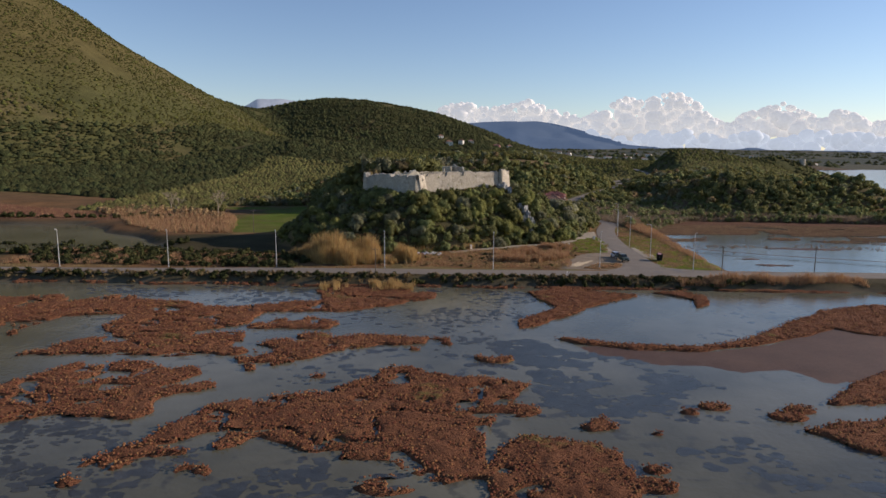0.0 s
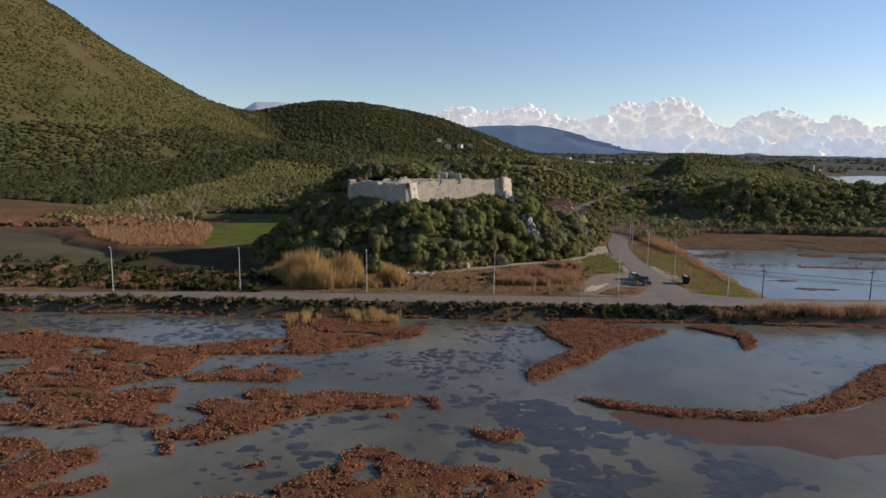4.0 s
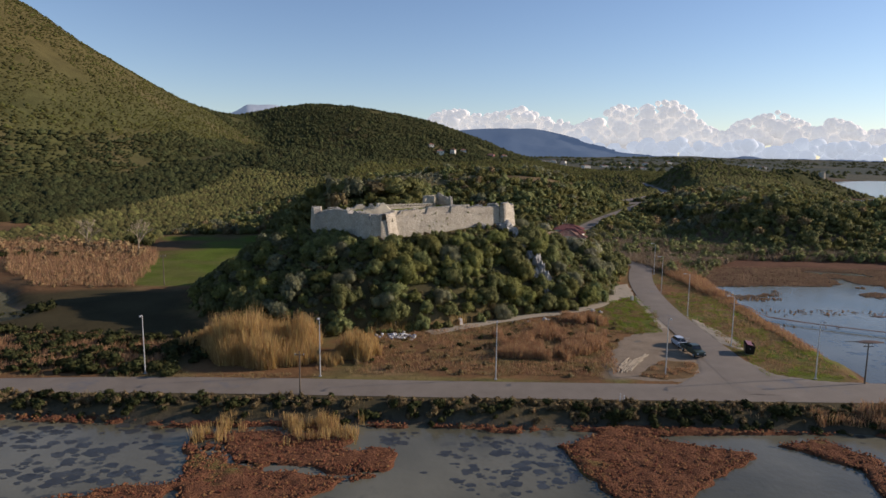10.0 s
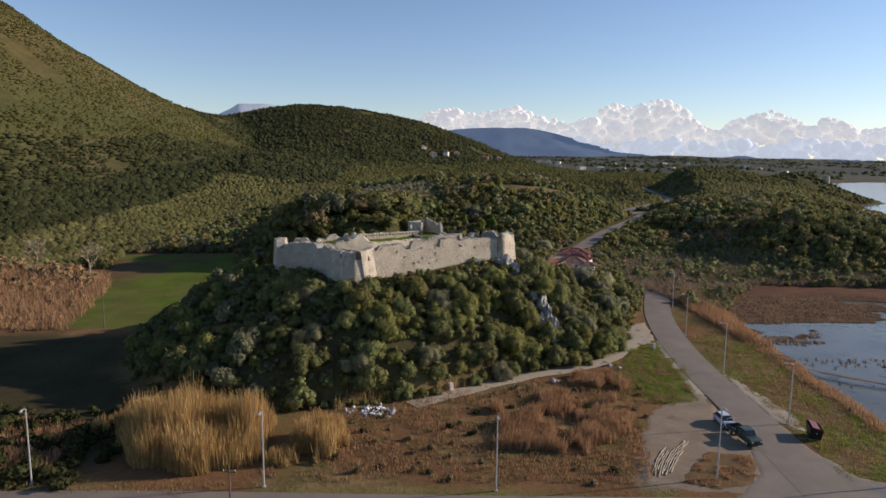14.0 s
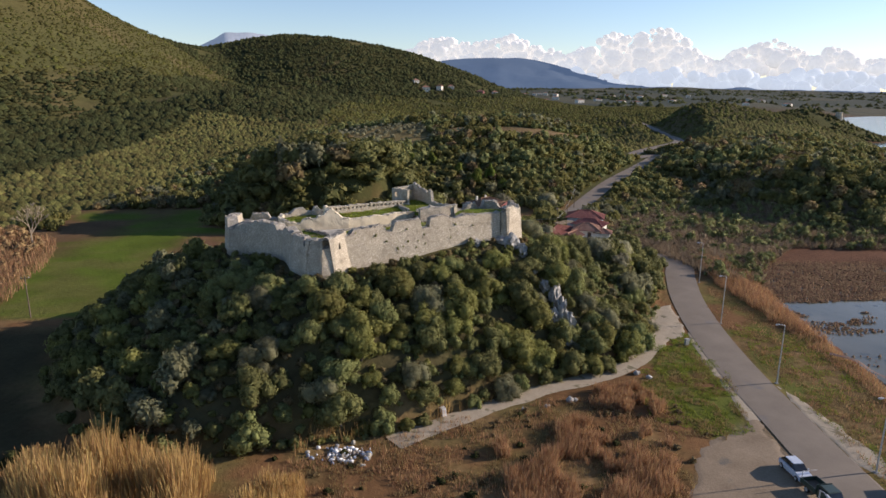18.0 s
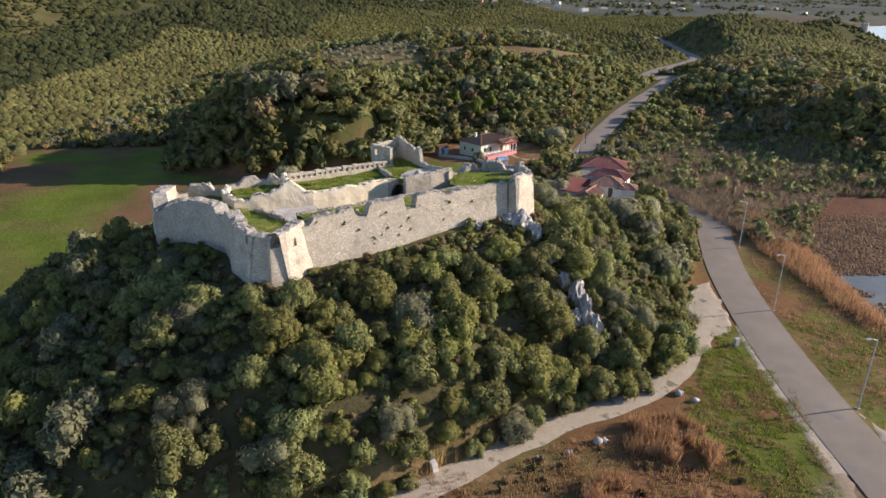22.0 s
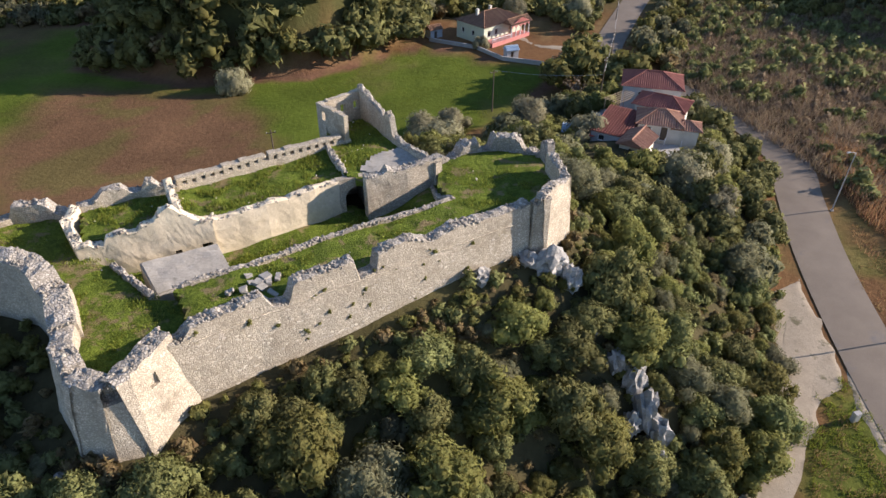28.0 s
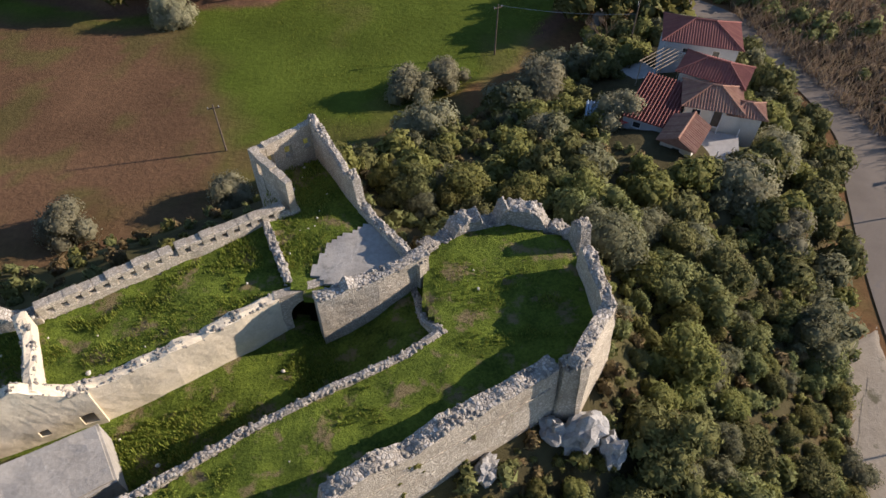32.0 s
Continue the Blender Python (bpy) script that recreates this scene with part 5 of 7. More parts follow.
def floating_weed():
    """Dark round patches of water weed lying at the surface."""
    mat = material("dark_water_weed", (0.03, 0.031, 0.03), (0.055, 0.056, 0.05), 0.5, 0.3, 0.3, 8, 0.3, island=0.5)
    rng = np.random.default_rng(61)
    verts, faces = [], []
    for outline, count, size, clump in WEED:
        x, y = rng.uniform(min(p[0] for p in outline), max(p[0] for p in outline), count * 3), rng.uniform(min(p[1] for p in outline), max(p[1] for p in outline), count * 3)
        keep = (poly_dist(x, y, outline) + 2.5 * waves(x, y, 6, 62) > 0) & (waves(x, y, 5, 63, 3) > clump) & (mat_field(x, y) < -0.3)
        for a, b in zip(x[keep][:count], y[keep][:count]):
            r = size * (0.3 + 0.9 * rng.random() ** 2)
            k = rng.uniform(0.65, 1.2, 9)
            t = np.arange(9) * 0.698
            faces.append(tuple(range(len(verts), len(verts) + 9)))
            z = -1.595 + rng.uniform(0, 0.012)
            verts += [(a + 1.35 * r * p * math.cos(q), b + r * p * math.sin(q), z) for p, q in zip(k, t)]
    placed("floating_weed", mesh_from("floating_weed", verts, faces, mat), None, "dark patches of weed floating in the shallows", "water weed", kind="stuff")


WEED = [([(0.9, 93), (8.6, 101), (11.7, 96), (22.8, 88), (31, 84), (28, 74), (14, 70), (7.4, 76), (7.6, 86)], 1500, 0.6, -0.35),
        ([(-10, 137), (12, 137), (10, 104), (-2, 90), (-12, 114)], 480, 0.55, -0.1), ([(-88, 134), (-38, 138), (-30, 119), (-66, 116)], 320, 0.7, 0.0),
        ([(-14, 92), (12, 108), (30, 86), (36, 70), (10, 68), (-8, 84)], 260, 0.7, 0.1), ([(-30, 90), (-6, 96), (-2, 84), (-24, 76)], 130, 0.7, 0.1), ([(0, 60), (44, 66), (40, 48), (4, 46)], 260, 0.8, 0.1),
        ([(-54, 66), (-36, 65), (-27, 54), (-4, 57), (-2, 44), (-54, 44)], 800, 0.6, -0.15), ([(-56, 110), (-30, 100), (-8, 108), (-2, 122), (-20, 116), (-40, 112)], 120, 0.6, 0.1), ([(-2, 86), (12, 98), (18, 92), (14, 84)], 420, 0.6, -0.5)]
floating_weed()


# ---- reeds, grasses and brush ----
def blades(name, zones, mat, label, seed, category="grass", bend=0.25):
    """Stems and blades as narrow bent strips. zones: outline, how many, height, width, base height or None for the ground, clumping."""
    rng = np.random.default_rng(seed)
    parts_v = []
    for outline, count, tall, wide, base, clump in zones:
        ox, oy = [p[0] for p in outline], [p[1] for p in outline]
        x, y = rng.uniform(min(ox), max(ox), count * 3), rng.uniform(min(oy), max(oy), count * 3)
        keep = poly_dist(x, y, outline) + 0.8 * waves(x, y, 3, seed) > 0
        if clump:
            keep &= waves(x, y, clump, seed + 3, 3) > 0.0
        x, y = x[keep][:count], y[keep][:count]
        n = len(x)
        z = height(x, y) - 0.1 if base is None else np.full(n, base)
        h = tall * rng.uniform(0.5, 1.12, n) * (1 + 0.24 * waves(x, y, 2.2, seed + 1, 2))
        if tall > 2:
            h *= (0.6 + 0.4 * step(-0.5, 2.0, poly_dist(x, y, outline))) * (1 + 0.3 * waves(x, y, 3.6, seed + 5, 2))
        a, w = rng.uniform(0, 6.28, n), wide * rng.uniform(0.6, 1.4, n)
        lean = rng.normal(0, bend, (n, 2)) * h[:, None]
        ux, uy = np.cos(a) * w / 2, np.sin(a) * w / 2
        tip = np.stack([x + lean[:, 0], y + lean[:, 1], z + h], -1)
        foot = np.stack([x, y, z], -1)
        u = np.stack([ux, uy, 0 * ux], -1)
        parts_v.append(np.stack([foot - u, foot + u, tip + u * 0.4, tip - u * 0.4], 1))
    v = np.concatenate(parts_v)
    n = len(v)
    f = np.arange(n)[:, None] * 4 + [0, 1, 2, 3]
    return placed(name, mesh_from(name, v.reshape(-1, 3), f, mat), None, label, category, kind="stuff")


TALL = [(-46.5, 163), (-43, 173), (-34, 171.8), (-27.5, 168.6), (-25.4, 157), (-33.2, 153.6), (-39.4, 154.8), (-43, 158.6)]
blades("tall_reeds", [(TALL, 8500, 3.6, 0.075, None, 0), (TALL, 8000, 5.0, 0.08, None, 2.6), ([(-51, 164), (-48, 171), (-41, 173), (-41, 159), (-46.5, 159.6)], 5000, 2.7, 0.09, None, 4), ([(-23, 157.6), (-15.6, 158.6), (-16.5, 167), (-21, 169)], 3800, 3.6, 0.075, None, 2.2), ([(-25.4, 156), (-21.6, 156.4), (-22, 161), (-25, 161)], 900, 2.3, 0.07, None, 0),
                      ([(-20, 174), (-12, 178), (2, 187), (3, 189.5), (-8, 182.5), (-20, 178)], 900, 2.4, 0.08, None, 1.6),
                      ([(-34, 131), (-14, 133), (-14, 139), (-32, 139)], 2200, 1.6, 0.07, -1.6, 2.2)], M_REED, "tall stand of dry straw-coloured reeds", 71, "reeds", 0.12)
blades("russet_brush", [([(-24, 154), (22, 156), (24, 178), (27, 190), (12, 190), (-6, 181), (-16, 175), (-25, 170)], 12000, 0.6, 0.08, None, 3), ([(-118, 176), (-48, 166), (-47, 153), (-118, 148)], 8000, 0.8, 0.08, None, 0), ([(3, 164), (14, 162.5), (22, 170), (24, 180), (18, 187), (8, 185), (3, 176)], 15000, 1.7, 0.07, None, 5), ([(16, 188), (24, 185.5), (27, 190), (23, 195), (17, 193)], 4500, 1.5, 0.07, None, 3),
                        ([(44, 141.5), (85, 145), (85, 149), (60, 147.5), (44, 145)], 9000, 2.3, 0.08, -0.9, 0), ([(55, 224), (60, 214), (63, 235), (66, 262), (58, 272), (53, 250)], 9000, 1.7, 0.08, None, 0),
                        ([(57, 172), (61, 172), (60, 222), (56, 222)], 3500, 0.9, 0.07, None, 0), ([(-118, 178), (-50, 166), (-50, 152.5), (-118, 147)], 16000, 1.0, 0.08, None, 7),
                        (COPSE, 16000, 1.8, 0.1, None, 0), ([(25, 156.6), (28.4, 155.2), (33, 157.5), (34.8, 160.6), (35.2, 164), (31, 164.8), (27.6, 160.8)], 2600, 0.55, 0.07, None, 1.5), ([(45, 160), (58, 160), (58, 215), (52, 245), (46, 230)], 4000, 0.5, 0.08, None, 2), (RED_FLAT, 5000, 0.6, 0.12, None, 0), ([(-110, 138.5), (60, 144), (60, 145.5), (-110, 139.8)], 7000, 0.8, 0.06, -0.6, 3)],
       M_RUSSET, "russet brush of dead stems on the wet ground", 72, "brush", 0.2)
blades("dry_grass", [([(-24, 153.5), (20, 155.5), (24, 170), (27, 186), (14, 191), (-4, 181), (-14, 175), (-24, 170)], 20000, 0.45, 0.07, None, 2), ([(-118, 146.5), (-24, 153), (-24, 150.5), (-118, 144)], 5000, 0.5, 0.06, None, 3),
                     ([(44.2, 160), (58, 160), (58, 215), (52, 245), (46, 230)], 17000, 0.34, 0.06, None, 2), ([(24, 195), (30, 206), (36, 213), (38, 196), (35, 183), (28, 180), (23, 186)], 9000, 0.42, 0.06, None, 1.6), ([(-112, 140), (56, 145.6), (56, 144.4), (-112, 138.6)], 6000, 0.9, 0.06, -0.5, 2)],
       M_DRY, "tussocks of dry pale grass", 73)
FORT_GRASS = [([(-38, 210), (-32, 212.5), (-29.5, 208), (-25, 206.6), (-20.5, 203), (-17.6, 199.4), (-20.5, 194.5), (-24, 196), (-28, 203), (-34, 206.5)], 9000, 0.26, 0.06, 19.0, 1.6),
              ([(-19.6, 203.4), (-16.6, 200.6), (-8, 208.4), (0, 214), (5, 216.5), (6, 223), (-2.4, 222.6), (-2.3, 217.6), (-1, 216.2)], 11000, 0.26, 0.06, 19.75, 1.6),
              ([(-22, 207.6), (-17, 207.2), (-3, 216.5), (-6, 218), (-11, 217), (-20, 211)], 6000, 0.28, 0.06, 16.8, 3),
              ([(-29, 209.4), (-20.6, 212.6), (-12, 218.4), (-13.6, 223.4), (-24, 215.4), (-30.5, 212.4)], 9000, 0.32, 0.06, 19.9, 1.8),
              ([(-11, 219.6), (-8.4, 223.6), (-9, 226.6), (-11.4, 230.4), (-14, 228), (-13.2, 224.6)], 3000, 0.28, 0.06, 20.2, 0)]
blades("fort_grass", FORT_GRASS, M_TUFT, "bright winter grass inside the fort", 74)
blades("verge_grass", [([(24, 195), (30, 208), (36, 217), (39, 214), (38, 196), (35, 183), (28, 180), (23, 186)], 16000, 0.34, 0.07, None, 1.4), ([(44.4, 158), (58, 158), (58, 215), (46, 222)], 16000, 0.3, 0.08, None, 1.8), ([(3, 191.5), (11, 196), (19, 200), (25.5, 206.5), (29.5, 214), (34, 228), (35, 226), (31, 214), (26.6, 206), (20, 199.3), (12, 195), (4, 190)], 9000, 0.36, 0.07, None, 0),
                       ([(-22, 250), (-8, 262), (6, 276), (16, 292), (6, 302), (-12, 310), (-30, 292)], 12000, 0.25, 0.09, None, 3)], M_TUFT, "short green grass tufts", 75)


def fort_stones():
    rng = random.Random(66)
    spots = []
    for outline, _, _, _, z, _ in FORT_GRASS:
        xs, ys = [p[0] for p in outline], [p[1] for p in outline]
        for _ in range(34):
            x, y = rng.uniform(min(xs), max(xs)), rng.uniform(min(ys), max(ys))
            if poly_dist(np.array(x), np.array(y), outline) > 0.1:
                spots.append((x, y, z + 0.1, rng.choice((0.05, 0.07, 0.09, 0.15))))
    stones("fallen_stones", spots, M_STONE, "fallen pale stones in the fort's grass", None, 8, 67)
    plants = []
    for _ in range(34):
        u, z = rng.random(), rng.uniform(16.6, 20.8)
        x, y = -17.3 + 22 * u, 197.6 + 15 * u
        lean = 0.07 * (z - 14.5) + 0.1
        plants.append((x - 0.563 * lean, y + 0.826 * lean, z, rng.uniform(0.12, 0.32), 1.0))
    many("wall_plants", OAK_LOW, plants, M_LEAF_B, "small plants rooted in the curtain wall", "plants", 68)


fort_stones()


def bush_rows():
    rng = np.random.default_rng(77)
    rows = []
    x = rng.uniform(-112, 60, 300)
    y = 141.6 + 0.042 * x + rng.normal(0, 1.1, 300)
    for a, b in zip(x, y):
        if waves(np.array(a), np.array(b), 16, 78) > -0.3:
            rows.append((a, b, float(height(a, b)) - 0.1, rng.uniform(0.5, 1.25), rng.uniform(0.7, 1.1)))
    for a, b in zip(rng.uniform(-115, -44, 360), rng.uniform(149, 172, 360)):
        rows.append((a, b, float(height(a, b)) - 0.1, rng.uniform(0.6, 2.0), 0.8))
    for a, b in zip(rng.uniform(-24, 36, 50), rng.uniform(156, 186, 50)):
        if poly_dist(np.array(a), np.array(b), FOOT) < -2 and line_dist(np.array(a), np.array(b), TRACK) > 3 and a < 22:
            rows.append((a, b, float(height(a, b)) - 0.1, rng.uniform(0.4, 1.0), 0.7))
    dry = []
    for a, b in zip(rng.uniform(-26, 34, 160), rng.uniform(154, 192, 160)):
        p, q = np.array(a), np.array(b)
        if poly_dist(p, q, FOOT) < -1 and line_dist(p, q, TRACK) > 2.6 and poly_dist(p, q, [(19, 155), (24, 170), (27, 177), (37, 186), (40, 150), (24, 150)]) < -0.8 and waves(p, q, 8, 84) > -0.25:
            dry.append((a, b, float(height(a, b)) - 0.1, rng.uniform(0.3, 0.8), rng.uniform(0.7, 1.2)))
    foot = []
    for (ax, ay), (bx, by), n in (((-17, 197.4), (4.7, 212.3), 170), ((-20.4, 192.4), (-16.8, 197.3), 34), ((-26.4, 196.2), (-20.6, 192.4), 40), ((5.9, 212), (8.6, 217), 26)):
        ox, oy = (by - ay) / math.dist((ax, ay), (bx, by)), -(bx - ax) / math.dist((ax, ay), (bx, by))
        for _ in range(n):
            u, off = rng.random(), rng.uniform(0.2, 3.4)
            x, y = ax + (bx - ax) * u + ox * off, ay + (by - ay) * u + oy * off
            foot.append((x, y, float(height(x, y)) - 0.1, rng.uniform(0.25, 0.4 + 0.16 * off), rng.uniform(0.7, 1.1)))
    for k, (mat, label) in enumerate(((M_LEAF_B, "yellow-green bushes at the foot of the fort walls"), (M_BROWNLEAF, "dry brown bushes at the foot of the fort walls"), (M_LEAF, "dark green bushes at the foot of the fort walls"))):
        many("wall_foot_brush", OAK_LOW, foot[k::3], mat, label, "bushes", 87 + k)
    for a in rng.uniform(-112, 62, 620):
        b = 144.4 + 0.052 * a - abs(rng.normal(0, 2.0))
        dry.append((a, b, float(height(a, b)) - 0.15, rng.uniform(0.4, 0.9), rng.uniform(0.7, 1.2)))
    many("dry_brush", OAK_LOW, dry, M_BROWNLEAF, "low dry brown brush on the flats and the road bank", "brush", 86)
    for (ax, ay), (bx, by), n in (((-230, 188), (-87, 189), 90), ((-215, 250), (-130, 259), 60), ((-190, 158), (-60, 166), 70)):
        for u in rng.random(n):
            a, b = ax + (bx - ax) * u, ay + (by - ay) * u + rng.normal(0, 1.6)
            rows.append((a, b, float(height(a, b)) - 0.1, rng.uniform(0.7, 2.0), rng.uniform(0.7, 1.2)))
    many("roadside_bushes", OAK_LOW, rows, M_DARKWOOD, "low dark bushes along the road bank", "bushes", 79)
    spots, z = scatter(12000, 40, 182, 244, 346, 2.0, lambda a, b: (poly_dist(a, b, THICKET) > 0) & (line_dist(a, b, ROAD_EAST) > 5.5), 80)
    patch = waves(spots[:, 0], spots[:, 1], 16, 89, 3) + rng.normal(0, 0.4, len(spots)) + 0.8 * step(276, 296, spots[:, 1])
    many("bare_thicket", OAK_LOW, [(a, b, h - 0.2, rng.uniform(0.8, 1.9), rng.uniform(0.7, 1.3)) for (a, b), h, k in zip(spots, z, patch) if k < 0.45], M_THICKET, "grey-brown leafless thicket beside the lagoon", "thicket", 81)
    many("lagoon_bushes", OAK_LOW, [(a, b, h - 0.2, rng.uniform(1.0, 2.6), rng.uniform(0.8, 1.3)) for (a, b), h, k in zip(spots, z, patch) if k > 0.35], M_LEAF, "green bushes among the leafless thicket", "bushes", 88)
    spots, z = scatter(4000, -178, -88, 205, 305, 2.8, lambda a, b: (poly_dist(a, b, COPSE) > -1) & (poly_dist(a, b, NORTH_FIELD) < -1), 82)
    many("brown_copse", OAK_LOW, [(a, b, h - 0.2, rng.uniform(0.7, 1.3 + 1.4 * step(235, 275, b)), rng.uniform(0.7, 1.2)) for (a, b), h in zip(spots, z)], M_TAN, "brown leafless copse at the field edge", "thicket", 83)


bush_rows()


def lagoon_sedge():
    """Low brown sedge standing in the lagoon, closer together towards its far shore."""
    rng = np.random.default_rng(98)
    x, y = rng.uniform(60, 190, 170000), rng.uniform(196, 275, 170000)
    keep = (height(x, y) < -1.0) & (rng.random(170000) < 0.04 + 0.62 * step(216, 246, y + 6 * waves(x / 3, y, 9, 99, 3))) & (waves(x / 2.5, y, 7, 100, 3) > 0.5 - 1.15 * step(214, 248, y))
    x, y = x[keep], y[keep]
    n = len(x)
    blobs("lagoon_sedge", np.column_stack([x, y, np.full(n, -1.5), rng.uniform(0.14, 0.36, n)]), M_SEDGE, "low brown sedge standing in the shallow lagoon", 101, True)["category"] = "marsh plants"


M_SEDGE = material("brown_sedge", (0.14, 0.085, 0.048), (0.27, 0.165, 0.09), 0.2, 1.0, 0.4, 12, 0.05, island=0.5)
lagoon_sedge()
blades("thicket_stems", [(THICKET, 46000, 1.9, 0.12, None, 0)], M_THICKET, "grey-brown leafless stems of a thicket beside the lagoon", 76, "thicket", 0.55)


def single_trees():
    rng = random.Random(85)
    for x, y, r, tall in ((-42, 241, 3.0, 1.0), (-25.8, 247, 2.6, 1.1), (-7.5, 268.5, 3.3, 0.95), (-2.8, 271, 3.0, 0.95), (-4.4, 251.5, 3.6, 1.05), (8.6, 261, 3.4, 1.05), (11.4, 268.5, 3.0, 1.1), (15.9, 253.5, 2.9, 1.1),
                          (7.9, 248.5, 2.2, 0.9), (19.4, 297.5, 3.2, 1.1), (-44.3, 286.5, 3.4, 1.0), (2.4, 312.2, 1.8, 1.2), (26, 333, 3.6, 1.0), (11, 335, 3.0, 1.2), (5, 265, 2.6, 0.9), (27.5, 243, 3.6, 1.0), (33, 250, 3.0, 1.0), (30, 238, 2.6, 1.0)):
        tree("pale", x, y, float(height(x, y)) - 0.15, r * 1.15, tall * 1.05, rng.uniform(0, 6.28), "grey-green round-headed olive tree by the field", "olive trees round the fields")


single_trees()


def hill_pines():
    rng = random.Random(96)
    for x, y, r, tall in ((-42, 362, 2.6, 1.7), (-37, 356, 2.2, 1.6), (-29, 356, 2.8, 1.6), (-24, 364, 2.0, 1.8), (2, 352, 3.2, 1.6), (7, 357, 2.8, 1.8), (-5, 360, 2.4, 1.6), (-71, 360, 2.0, 1.7), (-16, 366, 2.2, 1.7), (12, 350, 2.4, 1.5)):
        tree("pine", x, y, float(height(x, y)) - 0.15, r, tall, rng.uniform(0, 6.28), "tall bright green pine on the hill behind the fort", "pines behind the fort")


hill_pines()


def bare_tree(x, y, tall, seed, label, mat):
    """A leafless tree: trunk and limbs as one part, twigs as another."""
    rng = random.Random(seed)
    t = thing("bare_tree", label, "tree", pose(x, y, float(height(x, y)) - 0.2), "leafless trees")
    limbs, twigs = bmesh.new(), bmesh.new()

    def grow(p, d, length, r, level):
        q = p + d * length
        tube(limbs if level < 3 else twigs, p, q, r, r * 0.65, 6 if level < 2 else 3)
        if level == 5:
            return
        for _ in range(3 if level < 4 else 4):
            e = (d + Vector((rng.gauss(0, 0.42), rng.gauss(0, 0.42), rng.gauss(0.12, 0.2)))).normalized()
            grow(q, e, length * rng.uniform(0.6, 0.82), r * 0.62, level + 1)
    grow(Vector((0, 0, 0)), Vector((0, 0, 1)), tall * 0.27, tall * 0.022, 0)
    part("trunk", limbs, mat, t)
    tagged(part("twigs", twigs, mat, t), kind="stuff")
    return t


M_PALEBARK = material("pale_bark", (0.24, 0.19, 0.13), (0.4, 0.33, 0.24), 2.0, 1.0, 0.3, 6, 0.1)
bare_tree(-114.5, 268, 12.5, 1, "tall pale leafless poplar at the field edge", M_PALEBARK)
bare_tree(-137, 276, 10, 2, "spreading brown leafless tree in dry brush", M_PALEBARK)
bare_tree(-147, 291, 11, 3, "spreading brown leafless tree in dry brush", M_PALEBARK)
bare_tree(-128, 262, 7, 4, "small brown leafless tree in dry brush", M_THICKET)
bare_tree(18.8, 276, 7.5, 5, "purplish leafless fruit tree above the houses' lane", M_THICKET)
bare_tree(70, 262, 7, 6, "grey leafless tree at the lagoon's edge", M_THICKET)
bare_tree(62, 282, 8, 7, "grey leafless tree beside the inland road", M_THICKET)


# ---- rocks and litter ----
def boulder(x, y, z, sx, sy, sz, seed, label):
    bm = bmesh.new()
    bmesh.ops.create_icosphere(bm, subdivisions=3, radius=1)
    for v in bm.verts:
        p = v.co.copy()
        k = 1 + 0.5 * noise.noise(p * 1.5 + Vector((seed * 7.1, 0, 0))) + 0.42 * noise.noise(p * 3.7 + Vector((0, seed * 3.3, 0))) + 0.2 * noise.noise(p * 8)
        v.co = Vector((p.x * sx, p.y * sy, p.z * sz)) * k
    me = bpy.data.meshes.new("boulder")
    bm.to_mesh(me)
    bm.free()
    me.materials.append(M_ROCK)
    return placed("boulder", me, None, label, "rock", "outcrops on the fort hill", "", pose(x, y, z, 0, 0, seed * 40))


for k, (x, y, a, b, c) in enumerate([(6.4, 212.0, 1.3, 1.0, 1.3), (8.0, 211.4, 0.9, 0.9, 1.4), (4.6, 211.9, 0.9, 0.8, 0.7), (9.6, 208.8, 1.1, 0.7, 1.1), (11.6, 207.2, 0.9, 1.0, 1.3), (13.2, 206.6, 1.3, 0.9, 2.0), (14.0, 205.0, 1.2, 0.9, 2.2), (15.0, 203.9, 1.0, 0.9, 2.0), (15.0, 201.9, 1.0, 0.8, 1.8), (20.7, 205.1, 0.8, 0.7, 1.5), (12.8, 203.9, 0.8, 0.7, 1.4),
                                    (15.2, 202.2, 0.8, 0.7, 1.5), (18.8, 203.2, 0.7, 0.6, 1.1), (11.2, 214.3, 0.8, 0.6, 0.8), (0.8, 209.4, 0.8, 0.6, 0.6), (13.2, 212, 0.8, 0.6, 0.8), (-23.5, 191.9, 1.1, 0.6, 0.6), (21, 210, 0.6, 0.5, 0.8)]):
    boulder(x, y, float(height(x, y)) + 0.35 * c, a, b, c, k + 1, "weathered pale grey limestone outcrop among the bushes")


